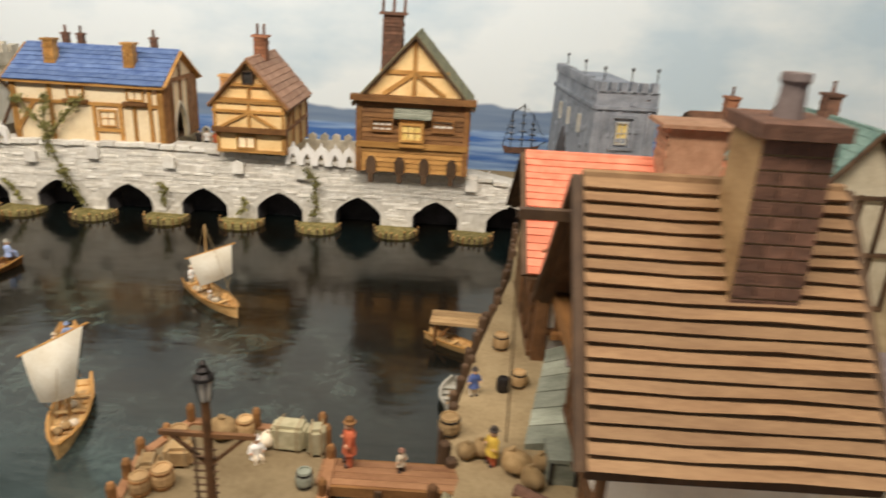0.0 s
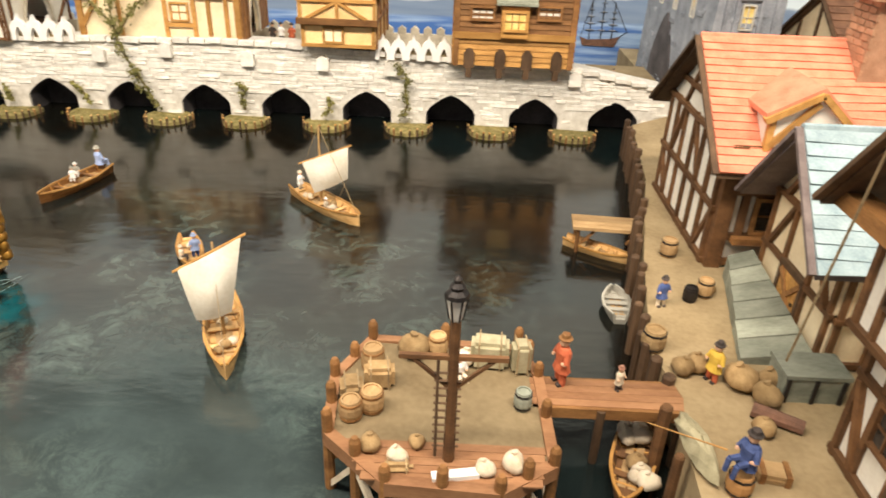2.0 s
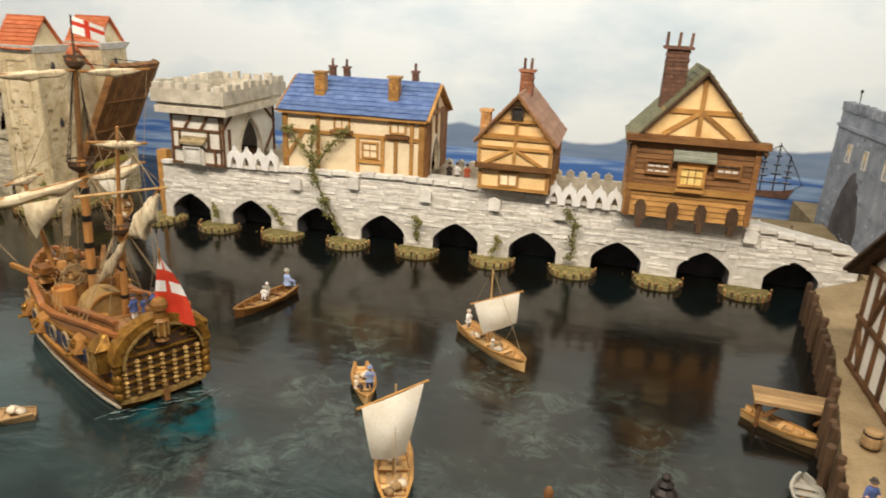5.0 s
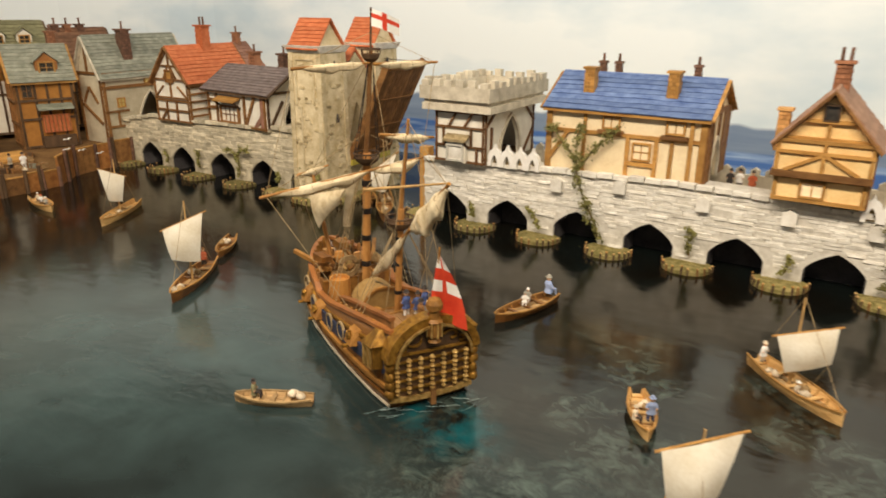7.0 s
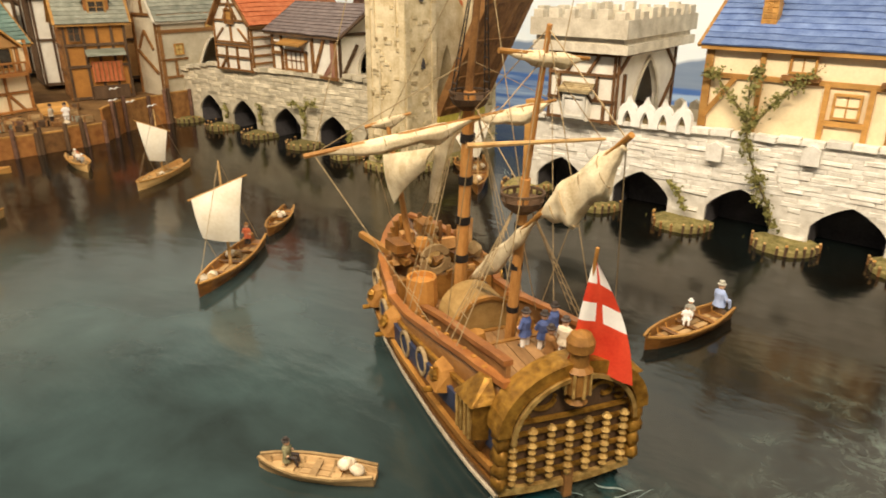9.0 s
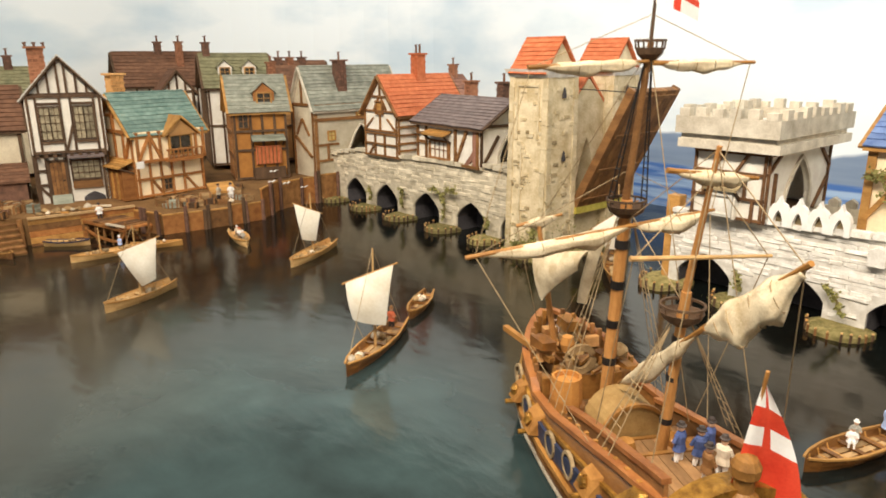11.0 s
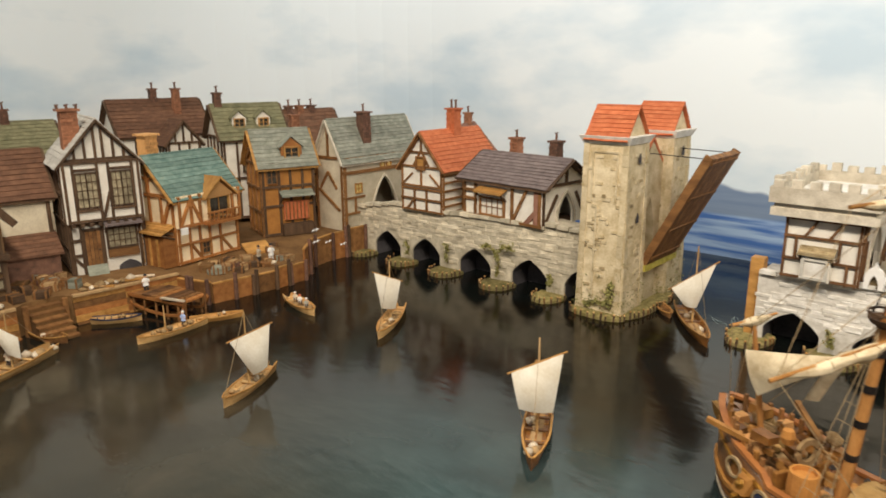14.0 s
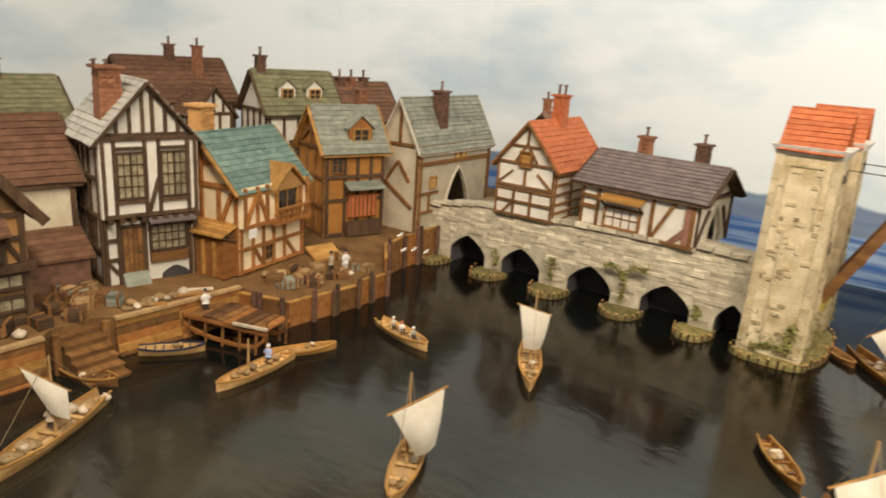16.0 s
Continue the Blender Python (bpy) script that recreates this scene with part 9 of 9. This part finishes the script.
    # beakhead, catheads and the crowded forecastle
    part("beakhead", hexa(bmesh.new(), [(27.6, -0.9, 3.0), (30.6, -0.25, 4.6), (30.6, 0.25, 4.6), (27.6, 0.9, 3.0), (27.8, -1.2, 5.4), (30.9, -0.3, 5.6), (30.9, 0.3, 5.6), (27.8, 1.2, 5.4)]), GOLD, s)
    for sy in (-1, 1):
        part("cathead", beam(bmesh.new(), (20.4, sy * 2.6, 6.2), (25.8, sy * 5.0, 7.1), 0.45, 0.45), SHIP_OAK, s)
    for k in range(11):
        x = 19.2 + k * 0.85
        for sy in (-1, 1):
            w = side(x, rail(x)) - 0.5
            if w > 0.6:
                part("rail_post", box(bmesh.new(), x - 0.16, sy * w - 0.16, 4.4, x + 0.16, sy * w + 0.16, rail(x) + 0.9), gear.choice((SHIP_OAK, BROWN)), s)
    part("great_tub", lathe(bmesh.new(), [(1.15, 0), (1.25, 1.2), (1.15, 2.9), (0.95, 2.9), (0.95, 2.5)], 12, (17.2, 2.5, 3.5)), OCHRE, s, "large orange wooden tub")
    for _ in range(46):
        x = gear.uniform(18.9, 26.4)
        w = max(0.5, side(x, rail(x)) - 1.0)
        y = gear.uniform(-w, w)
        z = 4.6 + abs(gear.gauss(0, 0.9))
        kind = gear.random()
        if kind < 0.45:
            a, b, c, e = gear.uniform(0.4, 0.95), gear.uniform(0.35, 0.7), gear.uniform(0.5, 1.0), gear.uniform(-0.3, 0.3)
            bm = hexa(bmesh.new(), [(x - a, y - b - e, z), (x + a, y - b + e, z), (x + a, y + b + e, z), (x - a, y + b - e, z), (x - a * 0.9, y - b - e, z + c), (x + a, y - b * 0.9 + e, z + c + e), (x + a * 0.9, y + b + e, z + c + e), (x - a, y + b * 0.9 - e, z + c)])
            part("deck_chest", bm, gear.choice((BROWN, SHIP_OAK, HULL, TAN)), s)
        elif kind < 0.65:
            part("rope_coil", sweep(bmesh.new(), [(x + 0.6 * math.cos(q * math.tau / 11), y + 0.6 * math.sin(q * math.tau / 11), z + 0.3 + 0.2 * math.sin(q * math.tau / 11)) for q in range(11)], 0.32, 0.36, closed=True), gear.choice((ROPE, SACK)), s)
        elif kind < 0.85:
            part("deck_bale", ball(bmesh.new(), (x, y, z + 0.4), gear.uniform(0.5, 0.9), gear.uniform(0.45, 0.7), 0.6, rough=0.2, rnd=gear), gear.choice((SACK, SHIP_OAK, SHIP_TAN)), s)
        else:
            part("deck_cask", lathe(bmesh.new(), [(0.45, 0), (0.6, 0.6), (0.45, 1.2)], 9, (x, y, z)), gear.choice((SHIP_OAK, OCHRE)), s)
    for _ in range(12):
        x, y = gear.uniform(18.8, 25), gear.uniform(-2.4, 2.4)
        a = gear.uniform(0, 6.3)
        part("deck_spar", beam(bmesh.new(), (x, y, gear.uniform(5.2, 6.6)), (x + 2.2 * math.cos(a), y + 2.2 * math.sin(a), gear.uniform(5.6, 7.6)), 0.24, 0.24), gear.choice((BROWN, SHIP_OAK)), s)
    part("wind_wheel", sweep(bmesh.new(), [(18.6, 0.9 + 1.0 * math.cos(k * math.tau / 16), 7.0 + 1.0 * math.sin(k * math.tau / 16)) for k in range(16)], 0.3, 0.5, closed=True), SACK, s, "round pale hoop on the forecastle")
    for _ in range(20):
        x, y = gear.uniform(13.8, 18.2), gear.uniform(-3.2, 3.2)
        r = gear.uniform(0.35, 0.7)
        part("deck_bale", ball(bmesh.new(), (x, y, 3.5 + r * 0.7), r * 1.2, r, r * 0.8, rough=0.15, rnd=gear), gear.choice((SACK, TAN, BROWN, SHIP_OAK)), s)
    for x, y, z in ((8.2, 1.8, 5.0), (8.8, -2.0, 5.0), (7.4, -2.4, 5.0), (14.0, -2.6, 3.5)):
        part("deck_cask", lathe(bmesh.new(), [(0.5, 0), (0.65, 0.6), (0.5, 1.2)], 9, (x, y, z)), SHIP_OAK, s)
    # standing rigging with ratlines
    for x, z, hx, hz, spread in ((6.8, 7.2, 6.15, 15.0, 1.5), (15.4, 4.8, 14.4, 19.4, 2.2)):
        for sy in (-1, 1):
            feet = [Vector((x - 0.6 + spread * (k - 1) * 0.6, sy * side(x, 5) * 0.95, z)) for k in range(3)]
            head = Vector((hx, sy * 0.5, hz))
            for f in feet:
                part("shroud", tube(bmesh.new(), f, head, 0.032, n=4), ROPE, s)
            for k in range(1, 9):
                u = k / 10
                part("ratline", beam(bmesh.new(), feet[0].lerp(head, u), feet[-1].lerp(head, u), 0.03, 0.03), ROPE, s)
    for sy in (-1, 1):
        for q in (-0.5, 0.3):
            part("shroud", tube(bmesh.new(), (14.4 + q, sy * 1.2, 20.2), (12.6, sy * 0.2, 29.6), 0.05, n=4), IRON, s)
        for k in range(1, 11):
            u = k / 12
            a, b = Vector((13.9, sy * 1.2, 20.2)).lerp(Vector((12.6, sy * 0.2, 29.6)), u), Vector((14.7, sy * 1.2, 20.2)).lerp(Vector((12.6, sy * 0.2, 29.6)), u)
            part("ratline", beam(bmesh.new(), a, b + Vector((0.1, 0, 0)), 0.06, 0.06), IRON, s)
    for a, b in (((14.3, 0, 20), (6.2, 0, 16)), ((4.2, 0, 25), (14.4, 0, 18.8)), ((4.2, 0, 25), (-3.2, 0, 21)), ((13.2, 10.6, 17.4), (14.3, 0, 22.4)), ((13.6, -5.8, 19.6), (14.2, 0, 22.4)), ((12, 7.6, 29), (12.5, 0, 32)), ((12, -6.4, 29.2), (12.5, 0, 32)), ((12.5, 0, 30), (23.8, 3, 16.8)), ((5, 3.8, 19.2), (4.4, 0, 23.6)), ((5, -4.2, 18.9), (4.4, 0, 23.6)), ((-3.2, 0, 21), (1, -3.4, 8.2)), ((13.2, 10.6, 17.4), (8, 4.4, 6.4)), ((7, 0, 15), (9.4, 2.6, 6.8)), ((7, 0, 15), (8.6, -2.6, 6.8)), ((12.5, 0, 30), (6.4, 0, 16)), ((4.2, 0, 25), (2.4, 3.2, 8)), ((4.2, 0, 25), (2.4, -3.2, 8)), ((13.4, -5.6, 19.4), (9, -4.2, 6.2)), ((14.3, 0, 20), (22.9, 1.2, 6)), ((14.3, 0, 20), (26, 0.4, 6.4)), ((23.8, 3, 16.8), (28.4, 0, 6.6)), ((24.4, 4.6, 16.4), (27, 1.6, 6.4)), ((12, 7.6, 29), (13.2, 10.6, 17.4)), ((12, -6.4, 29.2), (13.6, -5.8, 19.6)), ((5, 3.8, 19.2), (9.4, 3.4, 6.6)), ((5, -4.2, 18.9), (9.4, -3.4, 6.6))):
        part("rigging_line", tube(bmesh.new(), a, b, 0.032, n=4), ROPE, s)
    # masthead pennant and ensign
    bm = bmesh.new()
    for i in range(6):
        for j in range(4):
            u0, u1, v0, v1 = i / 6, (i + 1) / 6, j / 4, (j + 1) / 4
            q = [bm.verts.new((12.2 - 0.3 * math.sin(4 * u), -2.9 * u, 34.1 - 1.5 * v - 1.0 * u)) for u, v in ((u0, v0), (u1, v0), (u1, v1), (u0, v1))]
            bm.faces.new(q).material_index = 1 if (i == 2 or j in (1,)) else 0
    bmesh.ops.remove_doubles(bm, verts=bm.verts, dist=0.001)
    part("pennant", bm, [WHITE_PAINT, RED_PAINT], s, "white pennant with a red cross")
    part("ensign_staff", tube(bmesh.new(), (-0.2, -0.4, 8.6), (-1.2, -0.4, 15.2), 0.1, n=6), SHIP_OAK, s)
    bm = bmesh.new()
    N = 12
    P = {}
    for i in range(N + 1):
        for j in range(N + 1):
            u, v = i / N, j / N
            top = Vector((-1.1, -0.4, 14.9))
            a = top.lerp(Vector((-0.3, 0.5, 8.6)), v)
            b = top.lerp(Vector((-1.7, -2.9, 7.5)), v) + Vector((0, -0.5 * math.sin(math.pi * v), 0))
            P[i, j] = bm.verts.new(a.lerp(b, u) + Vector((-0.35 * math.sin(u * 7 + v * 2) * v, 0, -0.3 * u * u)))
    for i in range(N):
        for j in range(N):
            red = j >= 7 or j in (3, 4) or (j < 7 and i in (5, 6))
            bm.faces.new([P[i, j], P[i + 1, j], P[i + 1, j + 1], P[i, j + 1]]).material_index = 1 if red else 0
    bmesh.ops.remove_doubles(bm, verts=bm.verts, dist=0.001)
    for f in bm.faces:
        f.smooth = True
    part("ensign", bm, [WHITE_PAINT, RED_PAINT], s, "red ensign with a white canton and red cross")
    return s


ship = afloat(galleon())
base = pose(-42.0, -51.9, 0, 0, 0, 149.3)
for x, y, z, c in ((5.4, -0.2, 6.3, NAVY), (4.7, -1.1, 6.3, NAVY), (3.6, -1.9, 6.3, PALE_SACK), (5.5, -2.2, 6.3, NAVY), (3.0, -0.6, 6.3, BROWN), (15.2, -1.8, 3.5, BROWN), (17.6, -0.8, 3.5, OAK)):
    p = base @ Vector((x, y, z))
    sailor = figurine(p.x, p.y, p.z, 2.6, c, WHITE_PAINT, DARK_CLOTH, x * 50, False, "model sailor standing on the galleon's deck")
    sailor.matrix_basis = ship.matrix_basis @ pose(-42.0 * CM, -51.9 * CM, 0, 0, 0, 149.3).inverted() @ sailor.matrix_basis


r = random.Random(8)
bm = bmesh.new()
for k in range(16):
    t, n = r.uniform(0, 1), 7
    cx, cy = -46.0 + 8.0 * t + r.uniform(-0.6, 1.4), -55.6 + 6.4 * t + r.uniform(-2.2, 0.2)
    a, w = math.radians(38 + r.uniform(-30, 30)), r.uniform(0.04, 0.1)
    line = []
    for j in range(n):
        u = (j / (n - 1) - 0.5) * r.uniform(1.0, 1.2) * 1.6
        q = w * math.sin(math.pi * (j + 0.4) / (n - 0.2))
        px, py = cx + u * math.cos(a), cy + u * math.sin(a) + 0.2 * math.sin(3 * u)
        line.append((bm.verts.new((px, py - q, 0.12)), bm.verts.new((px, py + q, 0.12))))
    for lo, hi in zip(line, line[1:]):
        bm.faces.new([lo[0], lo[1], hi[1], hi[0]])
for v in bm.verts:
    v.co -= Vector((-42, -53, 0))
afloat(single("foam", bm, FOAM, -42, -53, 0, 0, "pale painted foam crests behind the galleon's stern", "foam", kind="stuff"))

# bow ripples of the boats
for k, (x, y, a) in enumerate(((-9.4, -35.4, -43), (-15.2, -61.4, -72), (-44.4, -33.4, -105), (-81.4, -49.8, -62), (-116.8, -36.6, -60), (-115.2, -62.4, -65), (-132.4, -36.8, -12), (-80.4, -8.8, -53), (-141.2, -60.2, -86))):
    rr = random.Random(k)
    bm = bmesh.new()
    for sy in (-1, 1):
        for q in range(3):
            u0, n = rr.uniform(0, 0.5), 9
            u1 = u0 + rr.uniform(0.25, 0.5)
            w = rr.uniform(0.03, 0.08)
            line = []
            for j in range(n):
                u = u0 + (u1 - u0) * j / (n - 1)
                t = w * math.sin(math.pi * (j + 0.3) / (n - 0.4))
                y = sy * (0.35 + 1.5 * u ** 0.7 + 0.25 * q) + 0.05 * math.sin(9 * u + q)
                line.append((bm.verts.new((1.3 - 6.5 * u, y - t, 0.07)), bm.verts.new((1.3 - 6.5 * u, y + t, 0.07))))
            for lo, hi in zip(line, line[1:]):
                bm.faces.new([lo[0], lo[1], hi[1], hi[0]])
    afloat(single("bow_ripple", bm, FOAM, x, y, 0, a, "thin pale bow ripple brushed on the water", "ripple", kind="stuff"))


# ---- climbing plants ----
def vine(x, y, z, trail, leaves, spread, label, seed):
    """A stem that climbs through the given points, with side shoots and many small leaves."""
    v = thing("climbing_plant", x, y, z, 0, label, "plant", "climbing plants on the bridge")
    r = random.Random(seed)
    bm, leaf = bmesh.new(), bmesh.new()
    pts = [Vector(p) for p in trail]
    tips = []
    for k, (a, b) in enumerate(zip(pts, pts[1:])):
        t = 1 - k / len(pts)
        tube(bm, a, b, 0.16 * t + 0.04, 0.16 * t + 0.02, 5)
        tips.append((a, b))
        for _ in range(2):
            c = a.lerp(b, r.random())
            e = c + Vector((r.uniform(-1, 1) * spread, -r.uniform(0.1, 0.6), r.uniform(-0.2, 1) * spread * 0.8))
            tube(bm, c, e, 0.06, 0.02, 4)
            tips.append((c, e))
    for _ in range(leaves):
        a, b = r.choice(tips)
        c = a.lerp(b, r.random()) + Vector((r.gauss(0, 0.28) * spread * 0.8, -abs(r.gauss(0, 0.25)), r.gauss(0, 0.28) * spread * 0.8))
        s = r.uniform(0.12, 0.32)
        w = Vector((r.uniform(-1, 1), r.uniform(-0.6, 0.6), r.uniform(-1, 1))).normalized()
        q = w.orthogonal().normalized()
        leaf.faces.new([leaf.verts.new(c + w * s), leaf.verts.new(c + q * s * 0.6), leaf.verts.new(c - w * s), leaf.verts.new(c - q * s * 0.6)])
    part("stem", bm, STEM, v)
    part("foliage", leaf, LEAF, v)["kind"] = "stuff"


vine(-44.6, -0.8, 0.8, [(0, 0, 0), (-0.8, 0, 2.5), (-2.2, 0, 5), (-3.4, -0.1, 7.5), (-4.2, 0, 10), (-4.6, 0.6, 12.5), (-5.0, 1.2, 15), (-4.6, 1.4, 16.5)], 620, 1.6, "leafy creeper climbing the bridge wall and a house front", 1)
vine(-49.0, 0.4, 11.0, [(0, 0, 0), (-1.2, 0.3, 2), (-3.0, 0.6, 3.6), (-4.6, 0.8, 5.6), (-5.4, 0.8, 6.4)], 260, 1.4, "creeper branch spread over a house front", 2)
vine(-49.0, 0.4, 11.0, [(0, 0, 0), (1.6, 0.3, 2.4), (2.8, 0.6, 4.0), (4.6, 0.8, 5.4), (5.4, 0.8, 6.6)], 260, 1.4, "creeper branch spread over a house front", 3)
vine(-7.0, -0.8, 0.9, [(0, 0, 0), (0.6, 0, 2), (0.2, 0, 4), (0.4, -0.1, 6), (-0.6, 0, 7.6)], 260, 1.1, "ivy climbing the bridge wall beside an arch", 4)
vine(-31.0, -0.8, 0.9, [(0, 0, 0), (-0.4, 0, 1.6), (0.3, 0, 3.2), (-0.6, 0, 4.2)], 150, 1.0, "low ivy at a bridge pier", 5)
vine(-54.6, -0.8, 0.9, [(0, 0, 0), (-0.6, 0, 1.4), (-1.4, 0, 2.6), (-2.2, 0, 3.0)], 120, 0.9, "low ivy at a bridge pier", 6)
vine(-66.4, -0.8, 0.9, [(0, 0, 0), (-0.4, 0, 1.4), (-1.0, 0, 2.4)], 100, 0.9, "low ivy at a bridge pier", 7)
vine(-18.6, -0.8, 0.9, [(0, 0, 0), (0.5, 0, 1.4), (0.2, 0, 2.6)], 110, 0.9, "low ivy at a bridge pier", 8)
vine(-121.6, -2.4, 0.9, [(0, 0, 0), (0.2, 0, 2), (-0.2, 0, 3.8), (1.4, -0.2, 5.4), (2.8, -0.3, 5.8), (3.6, -0.3, 5.2)], 240, 1.1, "bare-stemmed creeper on the grey bridge wall", 9)
vine(-133.8, -2.4, 0.9, [(0, 0, 0), (-0.3, 0, 1.8), (0.3, 0, 3.6)], 130, 0.8, "ivy on the grey bridge wall", 10)
vine(-110.4, -2.4, 0.9, [(0, 0, 0), (0.3, 0, 1.2), (-0.2, 0, 2.2)], 140, 0.9, "ivy at the foot of the grey bridge wall", 11)
vine(-121.4, -2.4, 4.4, [(0, 0, 0), (-1.4, -0.2, 1.2), (-2.8, -0.3, 1.8), (-3.8, -0.3, 1.4)], 110, 0.9, "drooping creeper branch on the grey bridge wall", 12)
vine(-144.6, -2.4, 0.9, [(0, 0, 0), (0.2, 0, 1.4), (-0.3, 0, 2.6)], 120, 0.9, "ivy on the grey bridge wall", 13)
vine(-101.6, -4.9, 0.3, [(0, 0, 0), (1.2, 0, 0.7), (2.6, 0, 1.0), (4.2, 0, 0.6)], 200, 0.9, "low moss and weeds at the tower's foot", 14)
vine(-97.4, -4.9, 0.3, [(0, 0, 0), (0.3, 0, 1.6), (-0.3, 0, 3.0), (0.2, 0, 4.2)], 170, 0.9, "ivy climbing the tower's corner", 15)

# ---- the far side of the bridge and the painted distance ----
rear = thing("rear_parapet", -76, 19, 8.2, 0, "low grey battlemented parapet on the bridge's far side", "parapet")
part("rear_wall", box(bmesh.new(), 0, 0, -9, 76, 0.9, 1.0), GREY_STONE, rear)
for k in range(34):
    part("merlon", prism(bmesh.new(), [(k * 2.2 + 0.3, 0, 0.98), (k * 2.2 + 1.7, 0, 0.98), (k * 2.2 + 1.7, 0, 1.8), (k * 2.2 + 1.0, 0, 2.3), (k * 2.2 + 0.3, 0, 1.8)], (0, 0.85, 0)), GREY_STONE, rear)
painted = thing("painted_ship", 29.6, 44.8, 3.2, 0, "dark three-masted ship painted on the sky board", "painting")
part("painted_hull", prism(bmesh.new(), [(-4, 0, 1.9), (-3.4, 0, 0.2), (3.2, 0, 0.1), (4.2, 0, 2.2), (2.2, 0, 1.7), (-2.4, 0, 1.4)], (0, -0.1, 0)), SOOT, painted)
for x, h in ((-2.2, 9.4), (0.2, 11.2), (2.4, 8.8)):
    part("painted_mast", box(bmesh.new(), x - 0.09, -0.1, 1.4, x + 0.09, 0, h), IRON, painted)
    for k in range(4):
        part("painted_yard", box(bmesh.new(), x - 1.1 + 0.18 * k, -0.14, 3.2 + k * (h - 4) / 4, x + 1.1 - 0.18 * k, -0.1, 3.32 + k * (h - 4) / 4), IRON, painted)
        part("painted_furl", box(bmesh.new(), x - 0.7 + 0.16 * k, -0.18, 3.3 + k * (h - 4) / 4, x + 0.7 - 0.16 * k, -0.14, 3.5 + k * (h - 4) / 4), BLUE_STONE, painted)
for a, b in (((-4, 1.9), (-2.2, 9.2)), ((-2.2, 9.2), (0.2, 10.8)), ((0.2, 10.8), (2.4, 8.6)), ((2.4, 8.6), (5.4, 3.2)), ((4.0, 2.2), (5.6, 3.2))):
    part("painted_line", beam(bmesh.new(), (a[0], -0.06, a[1]), (b[0], -0.06, b[1]), 0.08, 0.1), IRON, painted)
boat((34, 26), (42, 24), 2.6, 1.4, "yellow boat drawn up on the far beach").location.z = 0.035
part("pillar", box(bmesh.new(), -0.9, -0.9, -2.5, 0.9, 0.9, 11.2), OAK, thing("mooring_pillar", -77.6, 1.6, 0, 0, "square orange wooden pillar at the bridge end", "pillar"))

# gulls over the wharf, as flat cut shapes on wires
for x, y, z in ((-149.4, -22, 6.4), (-150.2, -18.5, 5.6), (-151.0, -14.2, 4.2), (-151.6, -20.4, 8.0)):
    bm = bmesh.new()
    for s in (-1, 1):
        prism(bm, [(0, 0, 0), (0, s * 0.6, 0.28), (0, s * 1.2, 0.05), (0, s * 0.6, 0.12)], (0.25, 0, 0))
    tube(bm, (-0.3, 0, 0), (0.5, 0, 0), 0.1, 0.05, 5)
    bird = single("model_bird", bm, WHITE_PAINT, x, y, z, 20, "tiny white model bird on a wire", "ornament", "model birds")
    part("wire", tube(bmesh.new(), (0.1, 0, 0), (0.1, 0, -1.4 - z), 0.012, n=4), IRON, bird)
